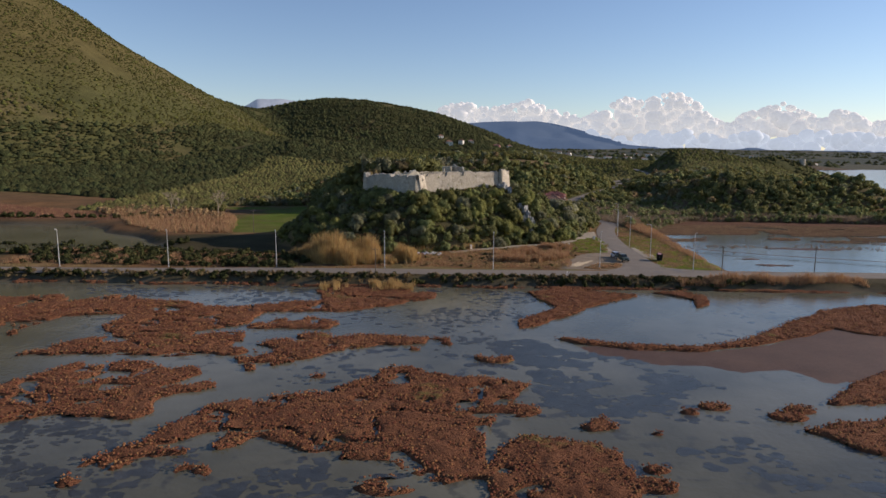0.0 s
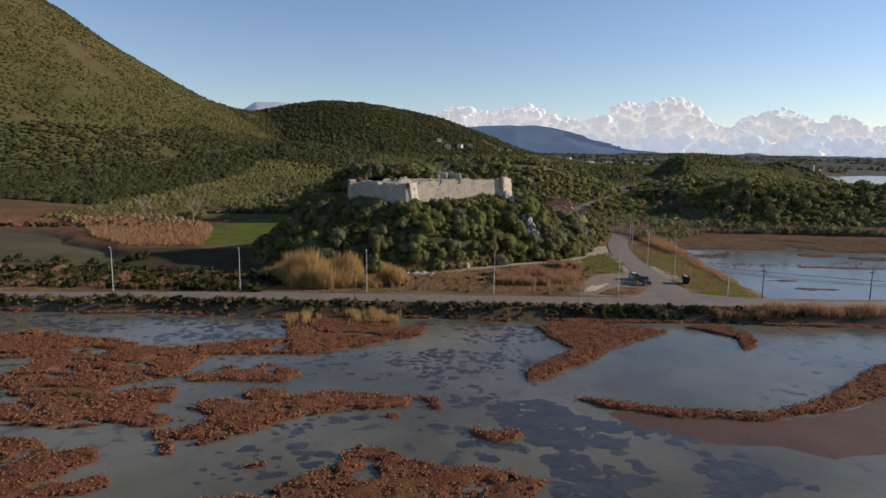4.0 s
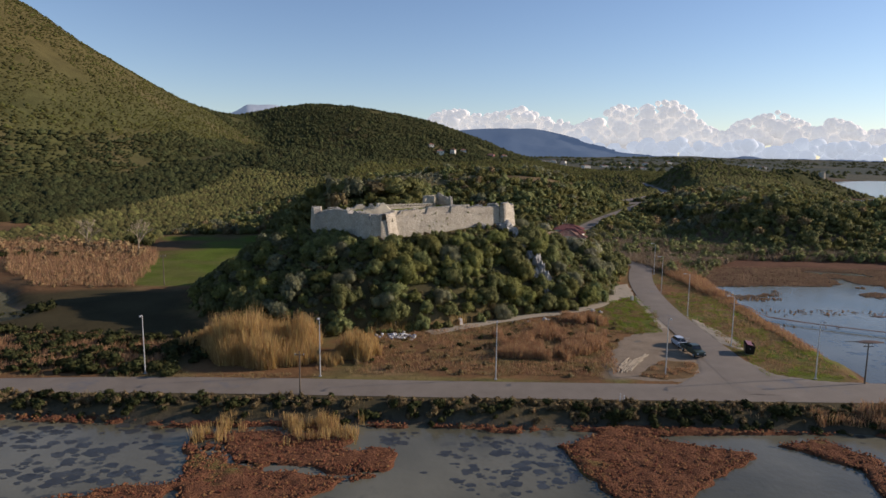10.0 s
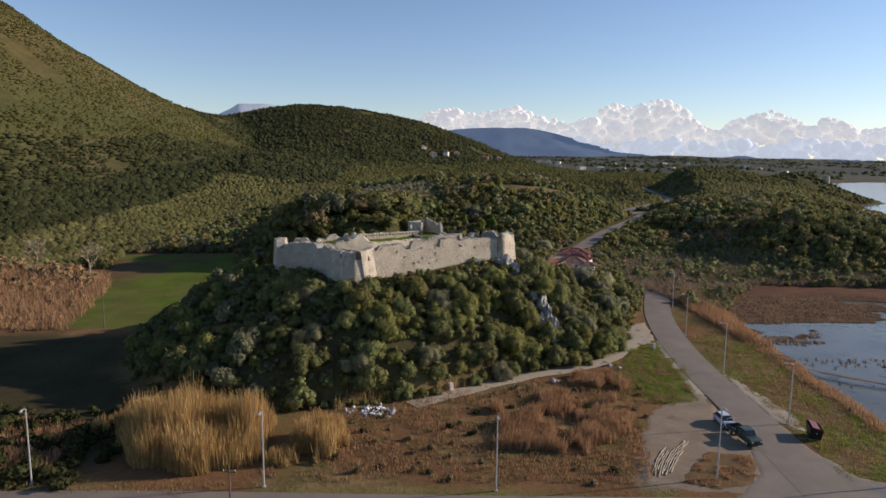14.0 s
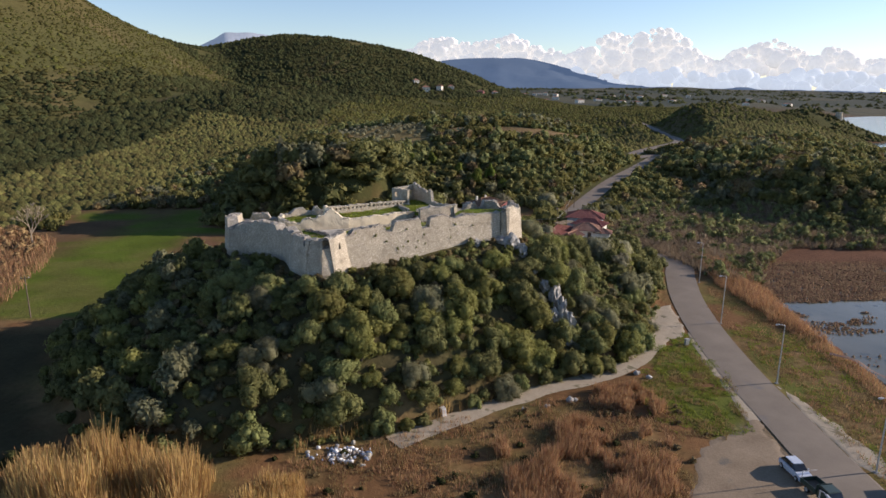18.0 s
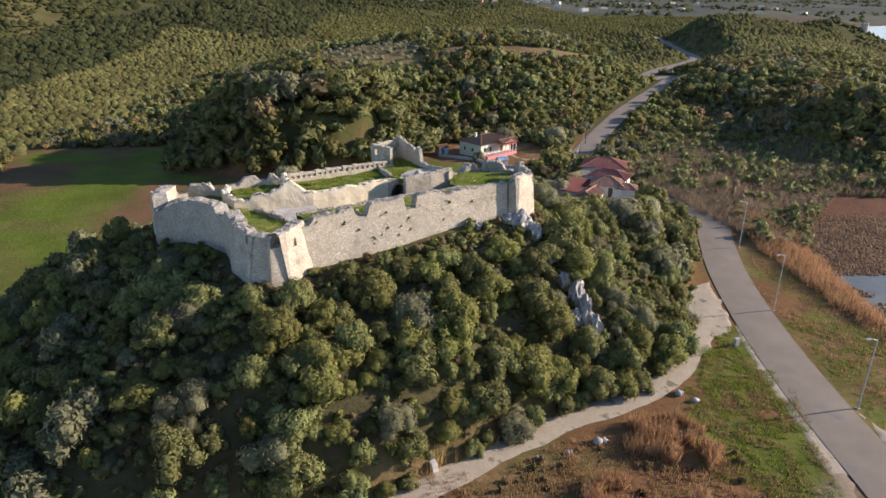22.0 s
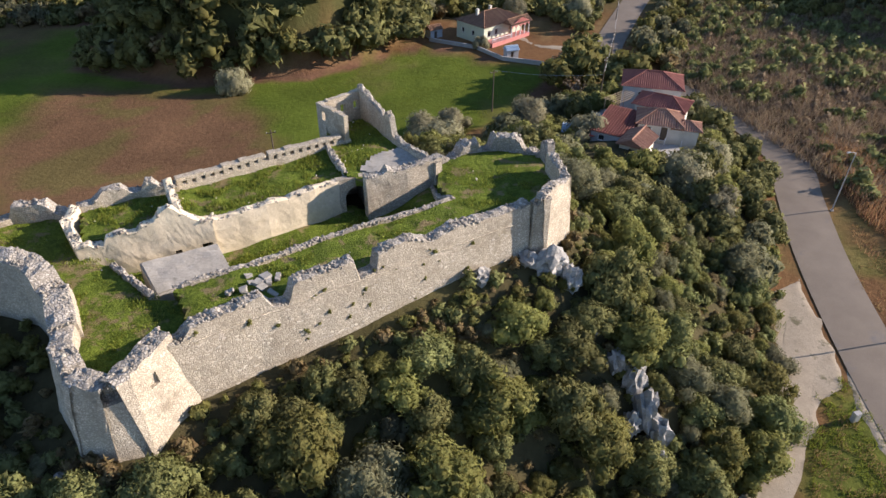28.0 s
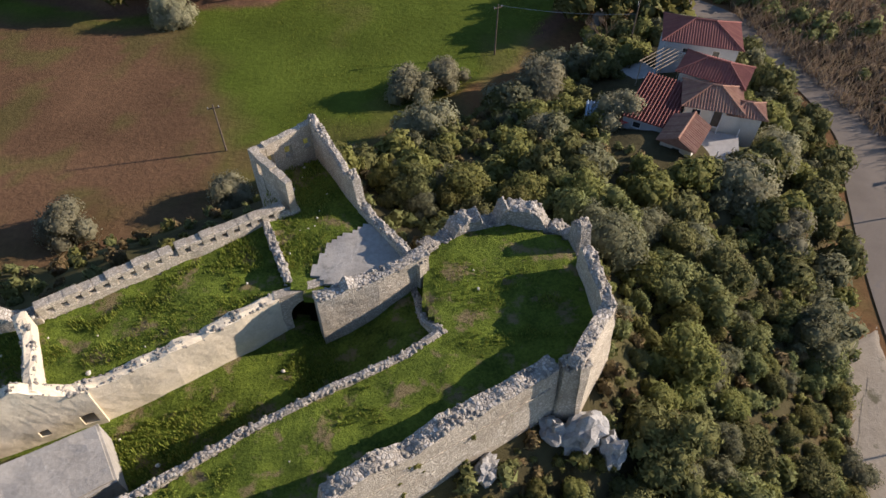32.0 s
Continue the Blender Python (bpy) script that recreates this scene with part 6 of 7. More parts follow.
def waste_heap():
    rng = np.random.default_rng(91)
    white = material("white_plastic_litter", (0.6, 0.6, 0.58), (0.8, 0.8, 0.78), 4, 0.6, 0.2, 5, 0.4)
    blue = material("blue_grey_litter", (0.12, 0.17, 0.25), (0.3, 0.34, 0.4), 4, 0.6, 0.2, 5, 0.4)
    for k, (mat, label) in enumerate(((white, "white plastic bags dumped beside the dirt track"), (blue, "blue-grey sacks dumped beside the dirt track"), (M_RUBBLE, "heap of builder's rubble beside the dirt track"))):
        spots = [(-14.6 + rng.normal(0, 1.5), 174.6 + rng.normal(0, 0.9), 0.12, rng.uniform(0.12, 0.4)) for _ in range(34)]
        stones("waste_heap", spots, mat, label, None, 8, 92 + k)
    for x, y, s in ((10.2, 187.8, 0.35), (7.0, 186.9, 0.3), (24.7, 199.0, 0.5), (26.2, 197.6, 0.45), (13.5, 189.6, 0.7), (-12, 172.6, 0.3)):
        stones("dumped_stones", [(x, y, float(height(x, y)) + 0.1, s), (x + s, y + 0.2, float(height(x, y)) + 0.05, s * 0.7)], M_ROCK, "pale dumped stones in the grass", None, 8, int(x * 10) + 200)
    rails = thing("dumped_pipe", "pale broken pipe lying beside the dirt track", "pipe", pose(4.6, 191.6, float(height(4.6, 191.6)) + 0.25, 0, 0, 35))
    bm = tube(bmesh.new(), (-1.3, 0, 0), (1.3, 0, 0.15), 0.12, 0.12, 10)
    part("pipe", bm, white, rails)
    fridge = thing("dumped_fridge", "discarded white fridge standing askew beside the dirt track", "fridge", pose(-3.3, 184.6, float(height(-3.3, 184.6)), 8, -12, 30))
    part("body", box(bmesh.new(), -0.3, -0.28, 0, 0.3, 0.3, 1.35, 0.03), white, fridge)
    part("door", box(bmesh.new(), -0.3, -0.34, 0.02, 0.3, -0.285, 1.33, 0.02), white, fridge)
    part("handle", box(bmesh.new(), 0.2, -0.38, 0.6, 0.24, -0.34, 0.9, 0.008), M_STEEL, fridge)


waste_heap()


# ---- street furniture and vehicles ----
M_PAINT = {k: material(k + "_paint", lo, hi, 2, 0.35, 0.03, 8, 0.5) for k, lo, hi in (("white", (0.66, 0.66, 0.65), (0.8, 0.8, 0.79)), ("blue", (0.1, 0.14, 0.24), (0.16, 0.2, 0.32)), ("dark_green", (0.025, 0.04, 0.03), (0.05, 0.07, 0.05)), ("black", (0.02, 0.02, 0.022), (0.04, 0.04, 0.042)), ("red_brown", (0.16, 0.035, 0.025), (0.26, 0.07, 0.05)), ("silver", (0.4, 0.44, 0.5), (0.55, 0.6, 0.66)))}
M_GLASS = material("dark_car_glass", (0.012, 0.014, 0.016), (0.03, 0.034, 0.04), 2, 0.06, 0, 5, 0.6)
M_TYRE = material("black_tyre", (0.012, 0.012, 0.012), (0.03, 0.03, 0.03), 4, 0.9, 0.1, 6, 0.2)
M_LAMPGLASS = material("lamp_glass", (0.55, 0.55, 0.52), (0.7, 0.7, 0.66), 3, 0.25, 0, 5, 0.5)
M_TAIL = material("tail_lamp", (0.25, 0.02, 0.015), (0.4, 0.04, 0.03), 3, 0.25, 0, 5, 0.5)
M_CONCRETE = material("grey_concrete", (0.32, 0.31, 0.29), (0.46, 0.45, 0.42), 1.5, 0.95, 0.2, 8, 0.2)


def street_lamp():
    t = thing("street_lamp", "tall grey steel street lamp beside the road", "street lamp", pose(0, 0, 0), "street lamps along the roads")
    part("base", box(bmesh.new(), -0.2, -0.2, -0.15, 0.2, 0.2, 0.12, 0.02), M_CONCRETE, t)
    part("pole", tube(bmesh.new(), (0, 0, 0.1), (0, 0, 8.9), 0.10, 0.06, 10), M_STEEL, t)
    bm = tube(bmesh.new(), (0, 0, 8.85), (0, -0.45, 9.05), 0.045, 0.04, 8)
    tube(bm, (0, -0.43, 9.05), (0, -0.9, 9.08), 0.04, 0.035, 8)
    part("arm", bm, M_STEEL, t)
    head = part("lamp_head", box(bmesh.new(), -0.14, -1.45, 9.02, 0.14, -0.85, 9.17, 0.05), M_STEEL, t)
    part("lens", box(bmesh.new(), -0.1, -1.4, 8.985, 0.1, -1.0, 9.018, 0.01), M_LAMPGLASS, head)
    return t


lamp = street_lamp()
SPOTS = [(-75.0, 147.6, 20), (-49.5, 150.8, 15), (-23.2, 152.1, 5), (3.0, 153.1, 0), (29.0, 157.6, 0), (51.4, 157.9, 0), (45.2, 174.8, -80), (44.4, 197.1, -80), (45.5, 221.7, -75), (50.4, 247.8, -75)]
lamp.matrix_basis = pose(-101, 145.4, 0, 0, 0, 20)
for x, y, turn in SPOTS:
    copy_thing(lamp, pose(x, y, float(height(x, y)), 0, 0, turn))


def utility_pole(x, y, tall, turn, label="weathered wooden utility pole with insulators"):
    t = thing("utility_pole", label, "utility pole", pose(x, y, float(height(x, y)) - 0.3, 0, 0, turn), "wooden utility poles")
    part("pole", tube(bmesh.new(), (0, 0, 0), (0, 0, tall), 0.13, 0.08, 8), M_WOOD, t)
    part("crossarm", box(bmesh.new(), -0.7, -0.05, tall - 0.55, 0.7, 0.05, tall - 0.43, 0.01), M_WOOD, t)
    for k in (-0.6, 0, 0.6):
        part("insulator", tube(bmesh.new(), (k, 0, tall - 0.43), (k, 0, tall - 0.23), 0.045, 0.03, 8), M_LAMPGLASS, t)
    return t


for x, y, h, turn in ((-79.5, 216, 8.2, 20), (-24.1, 144.6, 6.4, 0), (57.6, 156.2, 6.6, 0), (4.2, 279, 8.0, 30), (22.4, 276, 8.5, 60), (28.4, 299, 8.5, 60), (-29, 255.8, 7.0, 20), (80, 158.5, 6.6, 0), (35.5, 331, 8.5, 60)):
    utility_pole(x, y, h, turn)


def wire(a, b, sag):
    a, b = Vector(a), Vector(b)
    bm = bmesh.new()
    pts = [a.lerp(b, k / 14) - Vector((0, 0, sag * 4 * (k / 14) * (1 - k / 14))) for k in range(15)]
    for p, q in zip(pts, pts[1:]):
        tube(bm, p, q, 0.02, 0.02, 4)
    me = bpy.data.meshes.new("overhead_wire")
    bm.to_mesh(me)
    bm.free()
    me.materials.append(M_STEEL)
    placed("overhead_wire", me, None, "slack overhead cable between utility poles", "cable", "overhead cables")


wire((22.4, 276, 8.3), (28.4, 299, 8.1), 0.6)
wire((28.4, 299, 8.1), (35.5, 331, 8.3), 0.7)
wire((4.2, 279, 7.6), (22.4, 276, 8.3), 0.5)


def wheel(parent, x, y, r, w):
    tyre_ob = part("wheel", bmesh.new(), M_TYRE, parent)
    bm = bmesh.new()
    m = Matrix.Translation((x, y, r)) @ Matrix.Rotation(math.pi / 2, 4, "Y")
    bmesh.ops.create_cone(bm, cap_ends=True, segments=18, radius1=r, radius2=r, depth=w, matrix=m)
    bmesh.ops.bevel(bm, geom=[e for e in bm.edges if e.calc_length() > w * 0.5 and len(e.link_faces) == 2 and any(len(f.verts) > 4 for f in e.link_faces)], offset=0.03, segments=2, affect="EDGES")
    bm.to_mesh(tyre_ob.data)
    bm.free()
    bm = bmesh.new()
    bmesh.ops.create_cone(bm, cap_ends=True, segments=14, radius1=r * 0.62, radius2=r * 0.62, depth=w + 0.02, matrix=m)
    part("rim", bm, M_STEEL, tyre_ob)


def loft(rows, bevel=0.0):
    """A body from cross-sections along y: (y, half width low, half width high, z low, z high)."""
    bm = bmesh.new()
    rings = []
    for y, wl, wh, z0, z1 in rows:
        zm = z0 + (z1 - z0) * 0.55
        rings.append([bm.verts.new(p) for p in ((-wl * 0.92, y, z0), (-wl, y, zm), (-wh, y, z1), (wh, y, z1), (wl, y, zm), (wl * 0.92, y, z0))])
    for a, b in zip(rings, rings[1:]):
        for k in range(6):
            bm.faces.new((a[k], a[(k + 1) % 6], b[(k + 1) % 6], b[k]))
    bm.faces.new(rings[0][::-1])
    bm.faces.new(rings[-1])
    bmesh.ops.recalc_face_normals(bm, faces=bm.faces)
    if bevel:
        bmesh.ops.bevel(bm, geom=list(bm.edges), offset=bevel, segments=2, affect="EDGES")
    return bm


def car(name, x, y, turn, paint, label):
    t = thing(name, label, "car", pose(x, y, float(height(x, y)) + 0.13, 0, 0, turn))
    part("body", loft([(-2.0, 0.72, 0.66, 0.3, 0.62), (-1.85, 0.82, 0.76, 0.22, 0.78), (-0.9, 0.85, 0.8, 0.2, 0.9), (1.2, 0.85, 0.8, 0.2, 0.92), (1.9, 0.82, 0.74, 0.25, 0.9), (2.03, 0.72, 0.66, 0.32, 0.72)], 0.03), paint, t)
    part("cabin", loft([(-0.95, 0.76, 0.7, 0.88, 0.92), (-0.3, 0.76, 0.6, 0.88, 1.42), (1.2, 0.76, 0.6, 0.88, 1.44), (1.85, 0.74, 0.66, 0.88, 0.95)], 0.02), M_GLASS, t, "dark tinted windows")
    part("roof", loft([(-0.3, 0.62, 0.57, 1.4, 1.47), (0.4, 0.63, 0.58, 1.42, 1.5), (1.2, 0.62, 0.57, 1.42, 1.49)], 0.015), paint, t)
    for sx in (-1, 1):
        part("headlight", box(bmesh.new(), sx * 0.62 - 0.14, -2.03, 0.52, sx * 0.62 + 0.14, -1.93, 0.66, 0.02), M_LAMPGLASS, t, "clear headlight")
        part("tail_light", box(bmesh.new(), sx * 0.64 - 0.1, 1.95, 0.62, sx * 0.64 + 0.1, 2.04, 0.8, 0.02), M_TAIL, t, "red tail light")
        part("mirror", box(bmesh.new(), sx * 0.92 - 0.09, -0.75, 0.92, sx * 0.92 + 0.09, -0.63, 1.05, 0.03), paint, t)
        for wy in (-1.28, 1.3):
            wheel(t, sx * 0.78, wy, 0.31, 0.2)
    return t


car("parked_car", 35.9, 173.8, 8, M_PAINT["silver"], "small silver-blue hatchback parked on the gravel")
car("parked_car", 26.4, 311, 160, M_PAINT["white"], "white car parked at the farm entrance")
car("parked_car", 25.7, 305.3, 80, M_PAINT["black"], "dark car parked at the farm entrance")
car("parked_car", 29.0, 337, 30, M_PAINT["white"], "white van-like car parked under trees behind the farm")


def pickup(x, y, turn):
    t = thing("pickup_truck", "dark green pickup truck with an open cargo bed parked on gravel", "truck", pose(x, y, float(height(x, y)) + 0.13, 0, 0, turn))
    p = M_PAINT["dark_green"]
    part("hood", loft([(-2.7, 0.82, 0.76, 0.45, 0.95), (-2.5, 0.88, 0.82, 0.4, 1.08), (-1.4, 0.9, 0.84, 0.4, 1.14)], 0.03), p, t)
    part("cab", loft([(-1.4, 0.9, 0.82, 0.4, 1.16), (-1.0, 0.9, 0.7, 0.4, 1.78), (0.25, 0.9, 0.7, 0.4, 1.82), (0.4, 0.9, 0.74, 0.4, 1.2)], 0.03), p, t)
    part("windscreen", box(bmesh.new(), -0.66, -0.03, -0.3, 0.66, 0.01, 0.3, 0.0, pose(0, -1.24, 1.47, -33)), M_GLASS, t, "dark windscreen")
    for sx in (-1, 1):
        part("side_window", box(bmesh.new(), sx * 0.82 - 0.02, -0.9, 1.22, sx * 0.82 + 0.02, 0.2, 1.65, 0.01, pose(0, 0, 0)), M_GLASS, t, "dark side window")
    bm = box(bmesh.new(), -0.92, 0.45, 0.62, 0.92, 2.7, 0.72, 0.01)
    part("bed_floor", bm, M_WOOD, t)
    for name, b in (("bed_side", (-0.95, 0.45, 0.72, -0.88, 2.7, 1.2)), ("bed_side", (0.88, 0.45, 0.72, 0.95, 2.7, 1.2)), ("tailgate", (-0.88, 2.63, 0.72, 0.88, 2.7, 1.2)), ("headboard", (-0.88, 0.45, 0.72, 0.88, 0.52, 1.75))):
        part(name, box(bmesh.new(), *b, 0.012), p, t)
    part("rack", tube(tube(bmesh.new(), (-0.85, 2.6, 1.2), (-0.85, 2.6, 1.95), 0.03, 0.03, 6), (-0.85, 2.6, 1.95), (0.85, 2.6, 1.95), 0.03, 0.03, 6), M_STEEL, t)
    part("bumper", box(bmesh.new(), -0.86, -2.82, 0.42, 0.86, -2.7, 0.6, 0.03), M_PAINT["black"], t)
    for sx in (-1, 1):
        part("headlight", box(bmesh.new(), sx * 0.62 - 0.13, -2.74, 0.72, sx * 0.62 + 0.13, -2.66, 0.9, 0.03), M_LAMPGLASS, t, "clear headlight")
        for wy in (-1.85, 1.75):
            wheel(t, sx * 0.8, wy, 0.37, 0.22)


pickup(36.6, 168.9, 12)


def skip_bin(x, y, turn):
    t = thing("waste_skip", "dark metal waste skip with a red rim standing on the verge", "skip", pose(x, y, float(height(x, y)), 0, 0, turn))
    bm = bmesh.new()
    lo = [bm.verts.new(p) for p in ((-1.1, -0.65, 0.15), (1.1, -0.65, 0.15), (1.1, 0.65, 0.15), (-1.1, 0.65, 0.15))]
    hi = [bm.verts.new(p) for p in ((-1.4, -0.8, 1.55), (1.4, -0.8, 1.55), (1.4, 0.8, 1.85), (-1.4, 0.8, 1.85))]
    bm.faces.new(lo[::-1])
    for k in range(4):
        bm.faces.new((lo[k], lo[(k + 1) % 4], hi[(k + 1) % 4], hi[k]))
    bmesh.ops.solidify(bm, geom=bm.faces[:], thickness=0.06)
    part("body", bm, M_PAINT["black"], t)
    part("lid", box(bmesh.new(), -1.42, -0.1, 1.66, 1.42, 0.84, 1.74, 0.02, pose(0, 0, 0.06, 10)), M_PAINT["red_brown"], t, "rusty red lid")
    for sx in (-0.9, 0.9):
        part("runner", box(bmesh.new(), sx - 0.06, -0.7, 0, sx + 0.06, 0.7, 0.16, 0.01), M_STEEL, t)
    for sx in (-1.3, 1.3):
        part("lifting_lug", tube(bmesh.new(), (sx - 0.12, 0, 1.1), (sx + 0.12, 0, 1.1), 0.06, 0.06, 8), M_STEEL, t)


skip_bin(46.6, 170.6, 75)
cabinet = thing("meter_cabinet", "small grey-green service cabinet on the grass verge", "cabinet", pose(35.9, 210.9, float(height(35.9, 210.9)), 0, 0, 20))
part("body", box(bmesh.new(), -0.35, -0.22, 0, 0.35, 0.22, 1.15, 0.02), M_CONCRETE, cabinet)
part("door", box(bmesh.new(), -0.3, -0.25, 0.12, 0.3, -0.222, 1.08, 0.01), M_STEEL, cabinet)
for x, y, h in ((19.7, 146.0, 1.1), (20.2, 145.8, 0.9)):
    post = thing("marker_post", "white wooden marker post on the road edge", "post", pose(x, y, 0, 0, 4, 0))
    part("post", tube(bmesh.new(), (0, 0, -0.2), (0, 0, h), 0.06, 0.05, 8), M_PAINT["white"], post)


def flat_patch(name, outline, lift, mat, label, gap=0.7, rag=0.5):
    """A surface laid on the ground within an outline."""
    xs = np.arange(min(p[0] for p in outline) - 1, max(p[0] for p in outline) + 1, gap)
    ys = np.arange(min(p[1] for p in outline) - 1, max(p[1] for p in outline) + 1, gap)
    x, y = np.meshgrid(xs, ys)
    d = poly_dist(x, y, outline) + rag * waves(x, y, 2.2, 61, 3)
    z = height(x, y) + lift - 0.25 * step(0.3, -0.6, d)
    f = grid_faces(*x.shape)
    f = f[(d > -0.9).reshape(-1)[f].all(1)]
    used = np.unique(f)
    back = np.zeros(x.size, int)
    back[used] = np.arange(len(used))
    return placed(name, mesh_from(name, np.stack([x, y, z], -1).reshape(-1, 3)[used], back[f], mat, True), None, label, "road", kind="structure")


flat_patch("road_mouth", [(28, 152), (30.6, 154.4), (34.6, 159.4), (36.6, 168), (37.2, 178), (44, 178), (44.2, 167), (46.2, 159.5), (51.5, 157), (62, 156.4), (62, 153)], 0.085, M_ASPHALT, "wide asphalt mouth of the side road", 0.5, 0.15)
flat_patch("track_apron", [(28.0, 207.2), (31.5, 209), (34.0, 213.6), (37.0, 214.5), (38.4, 222), (39.6, 232), (35.4, 229.5), (31.6, 219), (29.4, 211.5)], 0.07, M_DIRT, "worn dirt apron between track and road", 0.35, 0.3)
flat_patch("gravel_yard", [(20.5, 156.4), (23.6, 170), (26.6, 178), (33, 183.5), (36.9, 186), (36.9, 160), (35.2, 158.6), (31, 154.6), (25.5, 154)], 0.05, M_GRAVEL, "muddy gravel lay-by with wheel ruts", 0.6, 0.6)
flat_patch("lay_by_island", [(24.6, 156.4), (28.4, 154.9), (33, 157.2), (35, 160.4), (35.6, 164.4), (30.8, 165.2), (27.4, 161)], 0.12, M_GROUNDY, "weedy island between lay-by and road", 0.5, 0.5)
flat_patch("road_shoulder", [(43.6, 176), (46.6, 172), (47.6, 178), (46.4, 188), (44.2, 196), (43.6, 190)], 0.05, M_DIRT, "pale gravel shoulder of the side road", 0.5, 0.4)
flat_patch("road_shoulder", [(35.6, 186), (37.4, 186), (37.6, 200), (38.4, 212), (38.6, 218), (36.6, 213), (36.4, 200)], 0.06, M_DIRT, "pale gravel shoulder beside the grass", 0.35, 0.35)
flat_patch("farm_drive", [(12, 320.5), (14.5, 315), (24.5, 312.4), (31, 309), (31.5, 298), (27, 297), (24, 302), (24, 309.5), (15, 313), (11, 319)], 0.08, M_DIRT, "pale farm drive and parking place", 0.8, 0.4)
flat_patch("house_lane", [(20, 287), (22.5, 280), (22, 272), (24, 266), (20.5, 264), (18.4, 272), (17.6, 284), (22, 296), (27, 298)], 0.1, M_CONCRETE, "narrow concrete lane up to the houses", 0.7, 0.2)


def ruts():
    rng = random.Random(95)
    for k in range(9):
        bm = bmesh.new()
        a, b = Vector((21.7 + 0.2 * k, 158.1 - 0.13 * k)), Vector((26.2 + 0.47 * k, 166.8 + 0.24 * k))
        first, last = rng.randint(0, 3), rng.randint(9, 14)
        pts = []
        for i in range(first, last + 1):
            u = i / 14
            p = a.lerp(b, u) + Vector((-0.7, 0.5)) * u * (1 - u) * 2 + Vector((rng.uniform(-0.07, 0.07), rng.uniform(-0.07, 0.07)))
            pts.append(Vector((p.x, p.y, float(height(p.x, p.y)) + 0.1)))
        radii = [rng.uniform(0.05, 0.12) for _ in pts]
        for p, q, r, n in zip(pts, pts[1:], radii, radii[1:]):
            tube(bm, p, q, r, n, 6)
        me = bpy.data.meshes.new("mud_ridge")
        bm.to_mesh(me)
        bm.free()
        me.materials.append(M_DIRT)
        placed("mud_ridge", me, None, "dried pale mud ridge pushed up by wheels", "mud", "wheel ruts in the lay-by")


ruts()
# the low bank through the lagoon and its mud bars
bank = ribbon("lagoon_bank", [(57, 207), (64, 201.8), (74, 195), (90, 188), (120, 178)], 0.5, 0.5, 0.75, M_MUD, "narrow earth bank across the lagoon", 0.3, 1.0)
for k, (x, y, rx, ry) in enumerate(((100, 208, 12, 1.6), (75, 186, 4, 0.8), (78, 176, 5, 1.2))):
    flat_patch("mud_bar", [(x + rx * math.cos(a), y + ry * math.sin(a)) for a in [i * math.pi / 6 for i in range(12)]], 0.3, M_MUD, "brown mud bar in the lagoon", 0.8, 0.8)


# ---- houses ----
M_CREAM = material("cream_render", (0.56, 0.53, 0.44), (0.72, 0.69, 0.6), 0.7, 0.9, 0.15, 10, 0.15, (0.42, 0.39, 0.32), 0.4, 0.64)
M_GREENISH = material("pale_green_render", (0.5, 0.55, 0.42), (0.64, 0.68, 0.54), 0.7, 0.9, 0.15, 10, 0.15)
M_PINK = material("pink_render", (0.5, 0.2, 0.18), (0.62, 0.28, 0.25), 0.7, 0.9, 0.15, 10, 0.15)
M_GREYWALL = material("grey_render", (0.34, 0.36, 0.38), (0.48, 0.5, 0.52), 0.7, 0.9, 0.15, 10, 0.15)
M_TERRACOTTA = material("terracotta_tiles", (0.24, 0.125, 0.085), (0.4, 0.24, 0.17), 1.4, 0.9, 0.3, 8, 0.1, (0.2, 0.12, 0.08), 0.7, 0.6, island=0.35)
M_REDROOF = material("red_roof_sheet", (0.2, 0.075, 0.06), (0.29, 0.115, 0.09), 0.8, 0.8, 0.2, 8, 0.2, (0.16, 0.08, 0.06), 0.5, 0.62, island=0.2)
M_OLDROOF = material("old_brown_tiles", (0.15, 0.09, 0.06), (0.28, 0.17, 0.11), 1.4, 0.9, 0.3, 8, 0.1, island=0.35)
M_PANE = material("dark_window_glass", (0.02, 0.024, 0.028), (0.05, 0.056, 0.06), 2, 0.08, 0, 5, 0.6)
M_TARP = material("red_tarpaulin", (0.42, 0.06, 0.06), (0.55, 0.1, 0.09), 0.8, 0.6, 0.2, 6, 0.3)
M_BLUESHEET = material("blue_sheet_roof", (0.3, 0.4, 0.5), (0.45, 0.55, 0.64), 0.8, 0.6, 0.2, 6, 0.3)


